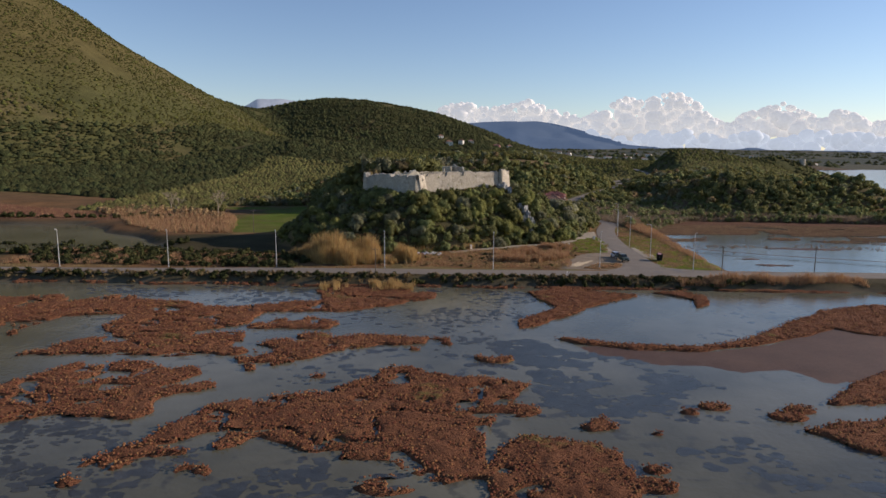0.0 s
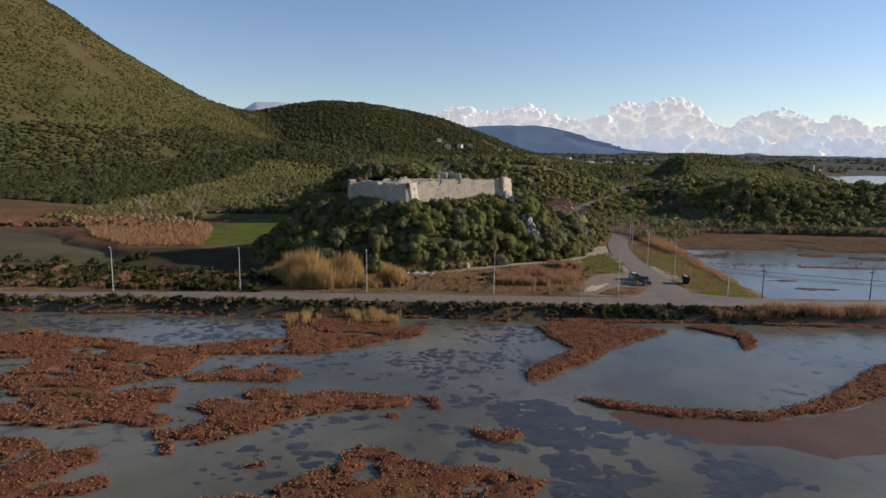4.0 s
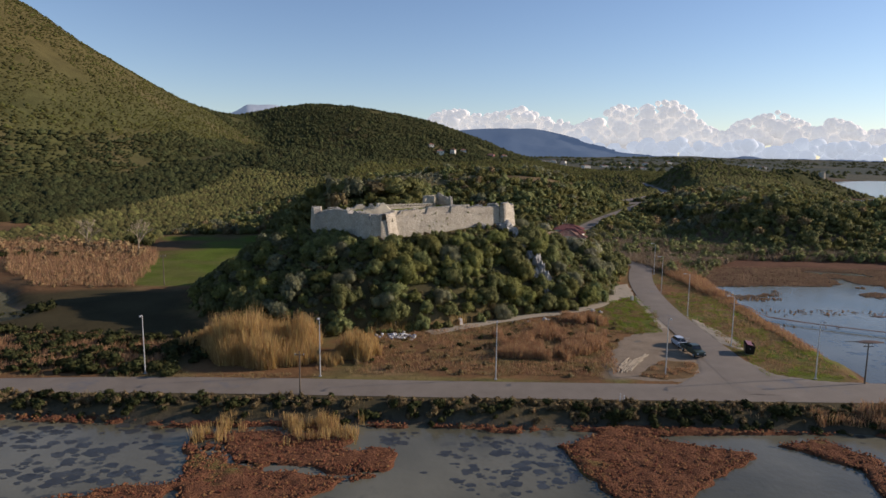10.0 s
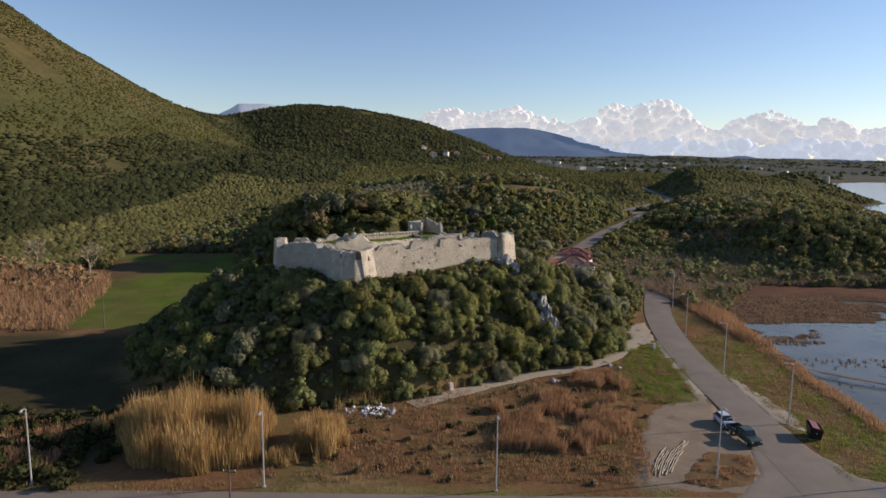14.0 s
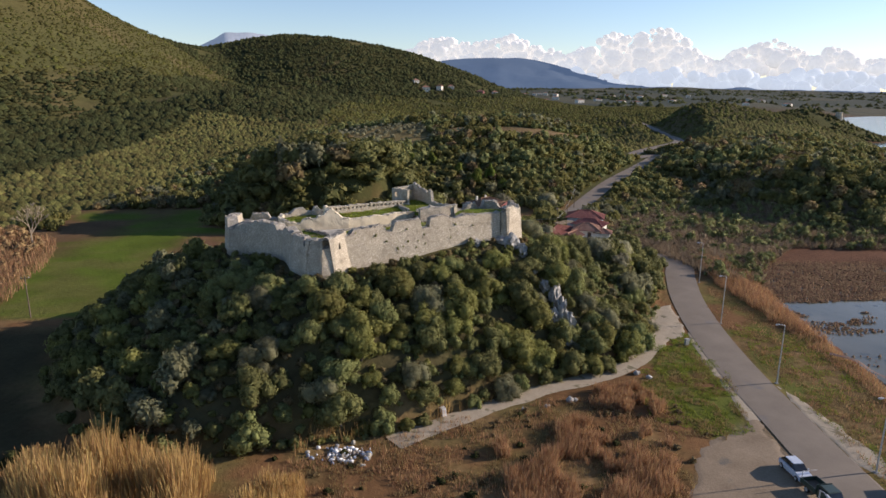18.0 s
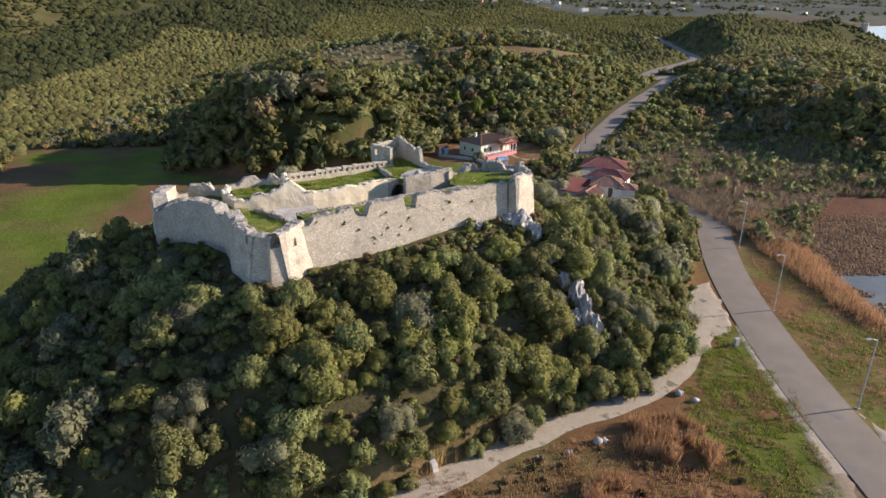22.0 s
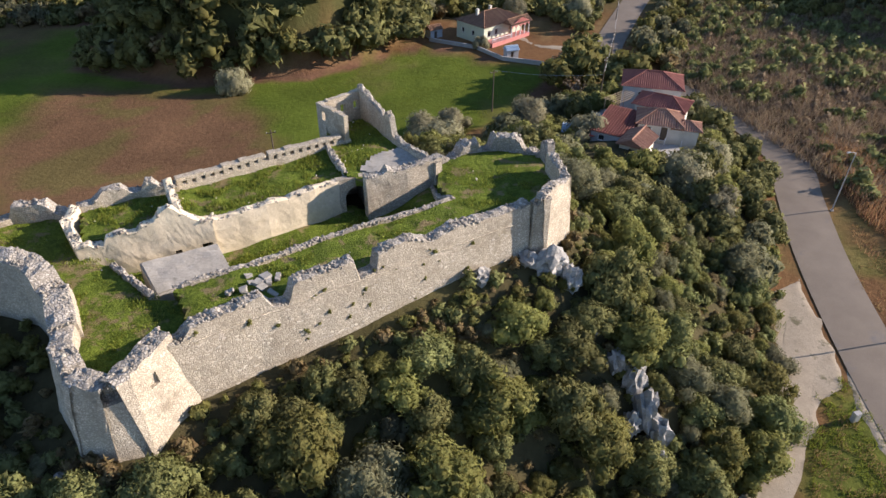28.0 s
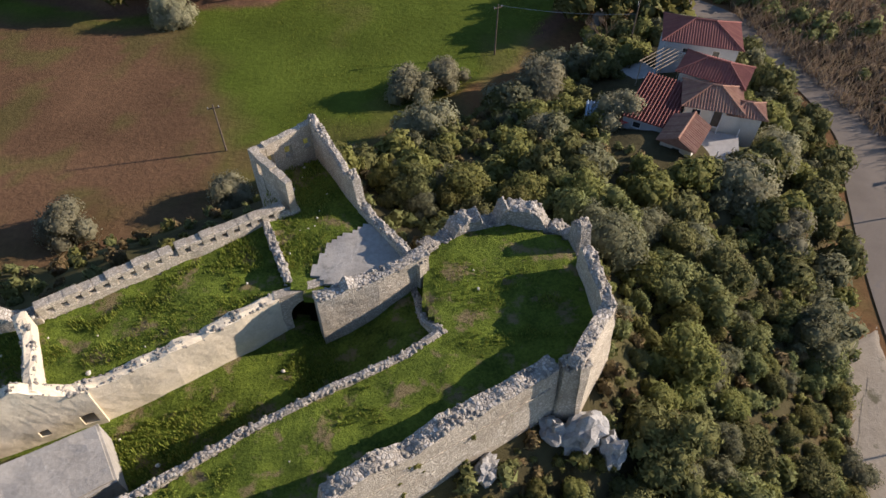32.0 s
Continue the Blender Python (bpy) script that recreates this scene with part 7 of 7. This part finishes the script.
def side_wall(parent, length, high, low, m, openings, mat, thick=0.3, name="wall"):
    """One wall of a house with openings through it: piers, sills and lintels. openings: (from, to, sill, head)."""
    bm = bmesh.new()
    cuts = sorted({0.0, length, *[o[0] for o in openings], *[o[1] for o in openings]})
    for s, e in zip(cuts, cuts[1:]):
        hole = next((o for o in openings if o[0] <= s + 1e-6 and e <= o[1] + 1e-6), None)
        for z0, z1 in ([(low, high)] if not hole else [(low, hole[2]), (hole[3], high)]):
            if z1 - z0 > 0.01:
                box(bm, s, 0, z0, e, thick, z1, 0, m)
    bmesh.ops.remove_doubles(bm, verts=bm.verts, dist=0.001)
    w = part(name, bm, mat, parent)
    for a, b, z0, z1 in openings:
        win = part("window" if z0 > 0.4 else "door", box(bmesh.new(), a, 0.16, z0, b, 0.22, z1, 0, m), M_PANE if z0 > 0.4 else M_WOOD, parent)
        rim = bmesh.new()
        for q in ((a, 0.1, z0, a + 0.07, 0.158, z1), (b - 0.07, 0.1, z0, b, 0.158, z1), (a, 0.1, z1 - 0.07, b, 0.157, z1), (a, 0.1, z0, b, 0.157, z0 + 0.07)):
            box(rim, *q, 0, m)
        part("casing", rim, M_PAINT["white"], win)
        if z0 > 0.4:
            part("sill", box(bmesh.new(), a - 0.06, -0.08, z0 - 0.08, b + 0.06, 0.1, z0 - 0.003, 0, m), M_CONCRETE, win)
    return w


def hip_roof(parent, w, d, z, rise, mat, over=0.45, gable=False, rib=0.3, m=Matrix()):
    """A hipped or gabled roof with raised tile courses and a ridge."""
    w, d = w + 2 * over, d + 2 * over
    run = 0 if gable else d / 2
    bm = bmesh.new()
    c = [bm.verts.new((sx * w / 2, sy * d / 2, z)) for sx, sy in ((-1, -1), (1, -1), (1, 1), (-1, 1))]
    r = [bm.verts.new((sx * (w / 2 - run), 0, z + rise)) for sx in (-1, 1)]
    for f in ((c[0], c[1], r[1], r[0]), (c[2], c[3], r[0], r[1]), (c[1], c[2], r[1]), (c[3], c[0], r[0]), tuple(c[::-1])):
        bm.faces.new(f)
    bmesh.ops.transform(bm, matrix=m, verts=bm.verts)
    roof = part("roof", bm, mat, parent)
    bm = bmesh.new()

    def course(p, q):
        n = (q - p).cross(Vector((0, 0, 1))).normalized() * rib * 0.36
        up = Vector((0, 0, 0.09))
        v = [bm.verts.new(k) for k in (p - n, p + n, p + up, q - n, q + n, q + up)]
        for f in ((0, 2, 5, 3), (1, 4, 5, 2), (0, 1, 2), (3, 5, 4)):
            bm.faces.new([v[k] for k in f])
    steps = int(w / rib)
    for k in range(steps):
        x = -w / 2 + (k + 0.5) * w / steps
        inset = d / 2 if gable else min(d / 2, x + w / 2, w / 2 - x)
        for sy in (-1, 1):
            course(Vector((x, sy * d / 2, z)), Vector((x, sy * (d / 2 - inset), z + rise * inset / (d / 2))))
    if not gable:
        steps = int(d / rib)
        for k in range(steps):
            y = -d / 2 + (k + 0.5) * d / steps
            inset = min(y + d / 2, d / 2 - y)
            for sx in (-1, 1):
                course(Vector((sx * w / 2, y, z)), Vector((sx * (w / 2 - inset), y, z + rise * inset / (d / 2))))
    bmesh.ops.transform(bm, matrix=m, verts=bm.verts)
    part("tile_relief", bm, mat, roof)["kind"] = "stuff"
    bm = tube(bmesh.new(), (-(w / 2 - run), 0, z + rise + 0.03), (w / 2 - run, 0, z + rise + 0.03), 0.13, 0.13, 8)
    if not gable:
        for sx in (-1, 1):
            for sy in (-1, 1):
                tube(bm, (sx * (w / 2 - run), 0, z + rise + 0.03), (sx * w / 2, sy * d / 2, z + 0.05), 0.12, 0.12, 8)
    bmesh.ops.transform(bm, matrix=m, verts=bm.verts)
    part("ridge_tiles", bm, mat, roof)
    if gable:
        for sx in (-1, 1):
            bm = bmesh.new()
            x = sx * (w / 2 - over - 0.15)
            v = [bm.verts.new((x + e, y, zz)) for e in (-0.15, 0.15) for y, zz in ((-d / 2 + over, z), (d / 2 - over, z), (0, z + rise * (1 - 2 * over / d) + 0.1))]
            for f in ((0, 1, 2), (5, 4, 3), (0, 3, 4, 1), (1, 4, 5, 2), (2, 5, 3, 0)):
                bm.faces.new([v[k] for k in f])
            bmesh.ops.transform(bm, matrix=m, verts=bm.verts)
            part("gable", bm, M_CREAM, parent)
    return roof


def house(name, x, y, z, turn, w, d, high, rise, wall_mat, roof_mat, label, front=(), right=(), back=(), left=(), gable=False, deep=1.5, category="house", rib=0.3, over=0.45):
    t = thing(name, label, category, pose(x, y, z, 0, 0, turn))
    R = math.pi / 2
    side_wall(t, w, high, -deep, Matrix.Translation((-w / 2, -d / 2, 0)), front, wall_mat)
    side_wall(t, w, high, -deep, Matrix.Translation((w / 2, d / 2, 0)) @ Matrix.Rotation(2 * R, 4, "Z"), back, wall_mat)
    side_wall(t, d - 0.6, high, -deep, Matrix.Translation((w / 2, -d / 2 + 0.3, 0)) @ Matrix.Rotation(R, 4, "Z"), right, wall_mat)
    side_wall(t, d - 0.6, high, -deep, Matrix.Translation((-w / 2, d / 2 - 0.3, 0)) @ Matrix.Rotation(-R, 4, "Z"), left, wall_mat)
    hip_roof(t, w, d, high, rise, roof_mat, over, gable, rib)
    return t


# the red-roofed houses on the hill's shoulder
up = house("hill_house", 28.2, 267.4, 8.0, -13, 8.4, 6.0, 2.7, 1.5, M_GREYWALL, M_REDROOF, "grey rendered house with a plain red hipped roof", front=[(2.2, 2.9, 1.2, 1.9), (5.6, 6.5, 0.9, 2.0)], left=[(2.2, 3.2, 0.9, 2.1)], deep=3)
house("hill_house", 27.9, 259.6, 8.0, -28, 6.8, 4.4, 2.4, 1.2, M_CREAM, M_REDROOF, "cream house with a dark red hipped roof", front=[(4.6, 5.5, 0.9, 1.9)], right=[(1.2, 2.2, 0.9, 1.9)], deep=3)
house("hill_house", 26.4, 254.6, 7.9, -14, 5.6, 4.6, 2.3, 1.4, M_CREAM, M_TERRACOTTA, "cream house with a terracotta tiled roof beside a terrace", front=[(0.8, 1.8, 0.9, 1.9), (3.0, 4.0, 0.0, 2.05)], right=[(1.2, 2.2, 0.9, 1.9)], deep=3)
house("hill_house", 22.1, 248.6, 7.6, 58, 4.4, 3.2, 2.2, 1.0, M_CREAM, M_TERRACOTTA, "small cream wing with a tiled gable roof", front=[(1.6, 2.5, 0.8, 1.7)], left=[(0.9, 1.8, 0.8, 1.7)], gable=True, deep=3)
house("outbuilding", 29.7, 253.0, 7.7, -14, 3.2, 2.6, 2.1, 0.8, M_CREAM, M_TERRACOTTA, "small cream outbuilding with terracotta tiles", deep=3, category="outbuilding")


def lean_to(x, y, z, turn, w, d, z0, z1, mat, label, wall_mat):
    t = thing("lean_to", label, "outbuilding", pose(x, y, z, 0, 0, turn))
    bm = bmesh.new()
    v = [bm.verts.new(p) for p in ((-w / 2, -d / 2, z0), (w / 2, -d / 2, z0), (w / 2, d / 2, z1), (-w / 2, d / 2, z1))]
    bm.faces.new(v)
    bmesh.ops.solidify(bm, geom=bm.faces[:], thickness=0.12)
    roof = part("roof", bm, mat, t)
    bm = bmesh.new()
    n = int(w / 0.35)
    for k in range(n):
        u = -w / 2 + (k + 0.5) * w / n
        tube(bm, (u, -d / 2, z0 + 0.1), (u, d / 2, z1 + 0.1), 0.06, 0.06, 5)
    part("roof_relief", bm, mat, roof)["kind"] = "stuff"
    side_wall(t, w - 0.4, z0 - 0.14, -2.5, Matrix.Translation((-w / 2 + 0.2, -d / 2 + 0.2, 0)), [(1.0, 1.9, 0.8, 1.6)], wall_mat, 0.25)
    for sx in (-1, 1):
        bm = bmesh.new()
        box(bm, sx * (w / 2 - 0.2) - 0.12, -d / 2 + 0.46, -2.5, sx * (w / 2 - 0.2) + 0.12, d / 2 - 0.2, z0 - 0.14)
        part("side_wall", bm, wall_mat, t)
    return t


lean_to(20.6, 254.2, 7.6, 62 - 180 + 90, 5.2, 8.6, 2.0, 2.5, M_REDROOF, "low dark red lean-to roof against the house", M_GREYWALL)
lean_to(14.2, 253.4, 7.0, -10, 2.8, 2.2, 1.8, 2.2, M_BLUESHEET, "small shed with a pale blue sheet roof", M_PAINT["white"])
canopy = thing("tarpaulin_canopy", "bright red tarpaulin canopy on posts beside the lean-to", "canopy", pose(17.6, 253.0, 7.0, 0, 0, 10))
bm = bmesh.new()
bmesh.ops.create_grid(bm, x_segments=8, y_segments=8, size=1.5)
for v in bm.verts:
    v.co.z = 2.1 - 0.08 * (v.co.x ** 2 + v.co.y ** 2) + 0.05 * noise.noise(v.co * 2)
bmesh.ops.solidify(bm, geom=bm.faces[:], thickness=0.03)
part("tarpaulin", bm, M_TARP, canopy)
for sx in (-1.3, 1.3):
    for sy in (-1.3, 1.3):
        part("post", tube(bmesh.new(), (sx, sy, -1.0), (sx, sy, 1.86), 0.04, 0.04, 6), M_STEEL, canopy)
terrace = thing("paved_terrace", "pale paved terrace in front of the tiled house", "terrace", pose(26.2, 249.6, 7.6, 0, 0, -14))
part("paving", box(bmesh.new(), -2.4, -2.6, -3, 2.4, 2.3, 0.05, 0.03), M_CONCRETE, terrace)
for k in range(6):
    part("pergola_post", tube(bmesh.new(), (-2.2 + (k % 3) * 2.2, -2.3 + (k // 3) * 4.3, 0), (-2.2 + (k % 3) * 2.2, -2.3 + (k // 3) * 4.3, 1.0), 0.06, 0.06, 8), M_PAINT["white"], terrace)
pergola = thing("bare_pergola", "bare wooden pergola rails beside the lane", "pergola", pose(22.6, 262.2, 8.2, 0, 0, 40))
for k in range(6):
    part("rail", tube(bmesh.new(), (-2.6, -1.2 + k * 0.5, 1.9), (2.6, -1.2 + k * 0.5, 2.0), 0.05, 0.05, 5), M_PALEBARK, pergola)
for sx in (-2.3, 2.3):
    for sy in (-1.1, 1.2):
        part("post", tube(bmesh.new(), (sx, sy, -1.5), (sx, sy, 1.9), 0.06, 0.06, 6), M_PALEBARK, pergola)


# the farmhouse across the fields
farm = house("farmhouse", 4.6, 321.4, 0.3, 45, 12.6, 8.6, 3.9, 1.9, M_GREENISH, M_OLDROOF, "pale farmhouse with a brown tiled roof and a pink arched porch", front=[(1.2, 2.2, 1.6, 2.9), (3.6, 4.6, 1.6, 2.9), (8.2, 9.2, 0.2, 2.6)], left=[(1.2, 2.1, 1.5, 2.6), (4.4, 5.3, 1.5, 2.6)], deep=1)


def farm_porch():
    part("porch_floor", box(bmesh.new(), -6.2, -6.9, -0.8, 6.2, -4.31, 1.0, 0.03), M_PINK, farm, "pink rendered porch base")
    for k in range(5):
        x = 0.2 + k * 1.45
        part("porch_column", tube(bmesh.new(), (x, -6.7, 1.0), (x, -6.7, 3.0), 0.12, 0.11, 10), M_PAINT["white"], farm, "white porch column")
    for k in range(4):
        bm = bmesh.new()
        cx = 0.925 + k * 1.45
        n = 10
        for i in range(n):
            a0, a1 = math.pi * i / n, math.pi * (i + 1) / n
            x0, x1 = cx - 0.72 * math.cos(a0), cx - 0.72 * math.cos(a1)
            z0 = 2.75 + 0.62 * min(math.sin(a0), math.sin(a1))
            box(bm, x0, -6.82, z0, x1, -6.58, 3.7)
        part("porch_arch", bm, M_PINK, farm, "pink porch arch")
    hip_roof(farm, 6.2, 2.6, 3.72, 1.1, M_OLDROOF, 0.35, True, 0.3, Matrix.Translation((3.1, -5.6, 0)))
    bm = bmesh.new()
    v = [bm.verts.new(p) for p in ((-0.2, -6.95, 3.72), (6.4, -6.95, 3.72), (3.1, -6.95, 5.0))]
    bm.faces.new(v)
    bmesh.ops.solidify(bm, geom=bm.faces[:], thickness=0.2)
    part("pediment", bm, M_PINK, farm, "pink porch pediment")
    for k in range(14):
        x = -6.1 + k * 0.45
        part("baluster", tube(bmesh.new(), (x, -6.8, 1.0), (x, -6.8, 1.8), 0.05, 0.05, 6), M_PAINT["white"], farm)
    part("handrail", box(bmesh.new(), -6.2, -6.88, 1.8, 0.2, -6.72, 1.9, 0.02), M_PAINT["white"], farm)
    for k in (-3.5, 0.6):
        part("chimney", box(bmesh.new(), k - 0.3, 0.3, 4.6, k + 0.3, 0.9, 6.5, 0.03), M_CREAM, farm)


farm_porch()
house("garden_shed", 8.9, 306.6, 0.2, 20, 2.6, 2.0, 1.9, 0.7, M_GREYWALL, M_BLUESHEET, "small grey garden shed with a pale sheet roof", gable=True, category="shed", front=[(0.8, 1.6, 0.0, 1.7)], rib=0.25, over=0.2)
house("garden_shed", -8.2, 319.6, 0.2, 35, 3.2, 2.4, 2.0, 0.8, M_GREYWALL, M_OLDROOF, "small grey store with a brown roof beside the farmhouse", gable=True, category="shed", front=[(1.0, 1.9, 0.0, 1.7)], over=0.2)


def garden_wall(points, high, label):
    t = thing("garden_wall", label, "wall", pose(*points[0], 0.1))
    for (ax, ay), (bx, by) in zip(points, points[1:]):
        a = math.degrees(math.atan2(by - ay, bx - ax))
        m = Matrix.Translation((ax - points[0][0], ay - points[0][1], 0)) @ Matrix.Rotation(math.radians(a), 4, "Z")
        n = math.hypot(bx - ax, by - ay)
        part("wall_run", box(bmesh.new(), 0, -0.12, -0.4, n - 0.02, 0.12, high, 0.02, m), M_CONCRETE, t)
        part("coping", box(bmesh.new(), 0, -0.17, high + 0.002, n - 0.02, 0.17, high + 0.09, 0.02, m), M_CONCRETE, t)


garden_wall([(-9, 316.2), (1.5, 311.4), (7, 304.6), (15.8, 301.8), (22.5, 303)], 1.0, "low grey concrete garden wall round the farmyard")


# far houses on the slopes and the plain
def far_house(x, y, w, d, high, turn, wall_mat, label, z=None):
    z = float(height(x, y)) if z is None else z
    house("far_house", x, y, z, turn, w, d, high, 1.8, wall_mat, M_TERRACOTTA, label, front=[(w * 0.15, w * 0.3, 1.0, 2.4), (w * 0.6, w * 0.75, 1.0, 2.4)], right=[(d * 0.3, d * 0.5, 1.0, 2.4)], deep=4, rib=0.9)


for x, y, w, d, h, turn, mat in ((-56, 905, 13, 9, 6, 10, M_CREAM), (-40, 915, 9, 8, 8, -20, M_CREAM), (-27, 930, 11, 8, 4, 5, M_CREAM), (-70, 925, 10, 8, 4, 30, M_CREAM), (10, 940, 12, 9, 4, -10, M_PINK), (28, 955, 10, 8, 4, 20, M_CREAM)):
    far_house(x, y, w * 0.7, d * 0.7, h * 0.7, turn, mat, "white village house with a red roof on the far slope")
rng_far = random.Random(31)
for k in range(26):
    x, y = rng_far.uniform(60, 900), rng_far.uniform(1350, 2400)
    if x < 0.5 * y:
        far_house(x, y, rng_far.uniform(12, 20), rng_far.uniform(10, 14), rng_far.uniform(4, 8), rng_far.uniform(-40, 40), M_CREAM, "pale house scattered over the distant plain")
watch = thing("coast_tower", "small ruined stone tower on the lake headland", "tower", pose(342, 738, float(height(342, 738)) - 0.5))
part("shaft", tube(bmesh.new(), (0, 0, 0), (0, 0, 7), 3.2, 2.8, 12), M_WALL, watch)


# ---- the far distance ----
# a matt surface with emission added to imitate haze or scattered light
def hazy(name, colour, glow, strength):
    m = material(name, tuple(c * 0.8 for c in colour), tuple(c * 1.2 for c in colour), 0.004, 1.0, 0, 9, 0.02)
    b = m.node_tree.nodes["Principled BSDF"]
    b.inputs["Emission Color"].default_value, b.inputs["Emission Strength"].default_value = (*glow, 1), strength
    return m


def heading(px, py, dist):
    """A far place by its bearing and height over the horizon, in thousandths."""
    b = math.atan(px / 1000) - radians(4.17)
    return (2 + dist * math.sin(b), dist * math.cos(b), 27.6 + dist * py / 1000 * math.cos(math.atan(px / 1000)))


def far_ridge(name, crest, dist, mat, label, seed):
    """A distant range: crest points by bearing and height."""
    xs = np.linspace(crest[0][0], crest[-1][0], 120)
    hs = np.interp(xs, [c[0] for c in crest], [c[1] for c in crest]) + 0.9 * waves(xs, 0 * xs, 22, seed, 4) * np.clip(np.minimum(xs - xs[0], xs[-1] - xs) / 40, 0, 1)
    rows = []
    for k in range(14):
        u = k / 13
        row = [heading(x, h, dist) for x, h in zip(xs, hs)]
        rows.append([(p[0] * (1 - 0.14 * u), p[1] * (1 - 0.14 * u), p[2] * (1 - u) + 26 * u + 18 * (1 - u) * u * 4 * waves(np.array(p[0]), np.array(900.0 * u), 160, seed + 1, 4) - 30 * (k == 13)) for p in row])
    v = np.array(rows, float).reshape(-1, 3)
    placed(name, mesh_from(name, v, grid_faces(14, 120)[:, ::-1], mat, True), None, label, "mountains", kind="structure")


# both ranges glow bluish in place of the air's haze
far_ridge("backdrop_snow", [(-330, 56), (-300, 70), (-285, 78), (-262, 79.5), (-245, 79), (-220, 75), (-190, 66), (-120, 40)], 4750, hazy("snowy_mountain_haze_glow", (0.3, 0.32, 0.34), (0.32, 0.4, 0.5), 0.26), "distant snow-dusted mountain top with a bluish haze glow", 3)
far_ridge("backdrop_blue", [(-40, 20), (30, 44), (60, 47), (100, 48), (137, 49), (165, 45), (190, 40), (235, 28), (290, 14), (330, 10), (400, 9), (520, 8), (620, 7), (760, 6)], 4550, hazy("blue_mountain_haze_glow", (0.05, 0.065, 0.08), (0.2, 0.31, 0.5), 0.26), "distant mountain range, its blue haze made with emission", 5)


def cloud(name, puffs, dist, seed, mat=None, label="sunlit white cumulus cloud with an added glow, low over the horizon"):
    base, tri = ball(2)
    rng = np.random.default_rng(seed)
    verts, faces = [], []
    for px, py, r in puffs:
        c = np.array(heading(px, py, dist + rng.uniform(-60, 60)))
        s = rng.uniform(0, 50, 3)
        k = np.array([1 + 0.22 * noise.noise(Vector(q * 1.7 + s)) + 0.12 * noise.noise(Vector(q * 4.1 + s)) for q in base])
        verts.append(base * k[:, None] * r * dist / 1000 * (1, 0.7, 0.85) + c)
        faces.append(tri + len(base) * len(faces))
    placed(name, mesh_from(name, np.concatenate(verts), np.concatenate(faces), mat or M_CLOUD, True), None, label, "cloud", "clouds over the horizon", "structure")


# emission lifts the clouds' shaded sides, standing in for light scattered inside them
M_CLOUD = hazy("glowing_cloud_vapour", (0.5, 0.47, 0.42), (0.94, 0.96, 0.93), 0.4)
CRESTS = [[(-90, 46), (-60, 58), (-30, 54), (0, 74), (32, 80), (60, 72), (100, 76), (128, 84), (160, 70), (190, 64), (215, 50)],
          [(190, 46), (230, 66), (275, 88), (300, 84), (330, 92), (352, 97), (380, 84), (400, 66), (415, 52)],
          [(240, 50), (275, 64), (310, 56), (350, 66), (390, 58), (430, 56), (470, 40)],
          [(430, 42), (455, 64), (490, 74), (515, 82), (545, 70), (575, 58), (600, 72), (625, 66), (650, 52), (690, 58), (740, 46), (800, 56), (880, 44), (960, 50)]]


def clouds():
    """Heaped banks: small billows along a crest over larger, softer ones below."""
    rng = random.Random(41)
    for k, crest in enumerate(CRESTS):
        xs, hs = [c[0] for c in crest], [c[1] for c in crest]
        puffs = []
        for i in range(int((xs[-1] - xs[0]) * 0.8)):
            px = rng.uniform(xs[0], xs[-1])
            top = float(np.interp(px, xs, hs))
            r = rng.uniform(4.0, 8.5)
            puffs.append((px, top - r - rng.random() ** 2 * (top - 34), r * (0.75 + 0.25 * rng.random())))
        for i in range(int((xs[-1] - xs[0]) * 0.35)):
            px = rng.uniform(xs[0], xs[-1])
            top = float(np.interp(px, xs, hs))
            r = rng.uniform(7, 13)
            puffs.append((px, max(16, (top - r - 4) * rng.uniform(0.45, 1.0)), r))
        cloud("backdrop_cloud", puffs, 4700 + 40 * k, 50 + k)


clouds()
# horizon haze below the clouds, put in as sky-coloured puffs with emission
M_HAZE_BANK = hazy("glowing_haze_bank", (0.3, 0.32, 0.33), (0.84, 0.93, 0.98), 0.46)


def haze_bank():
    rng = random.Random(43)
    puffs = [(px, rng.uniform(4, 30), rng.uniform(7, 13)) for px in range(-80, 980, 5)]
    cloud("backdrop_cloud", puffs, 4560, 71, M_HAZE_BANK, "pale blue-grey horizon haze, shaped as a bank of glowing puffs")


haze_bank()


facing_stones()
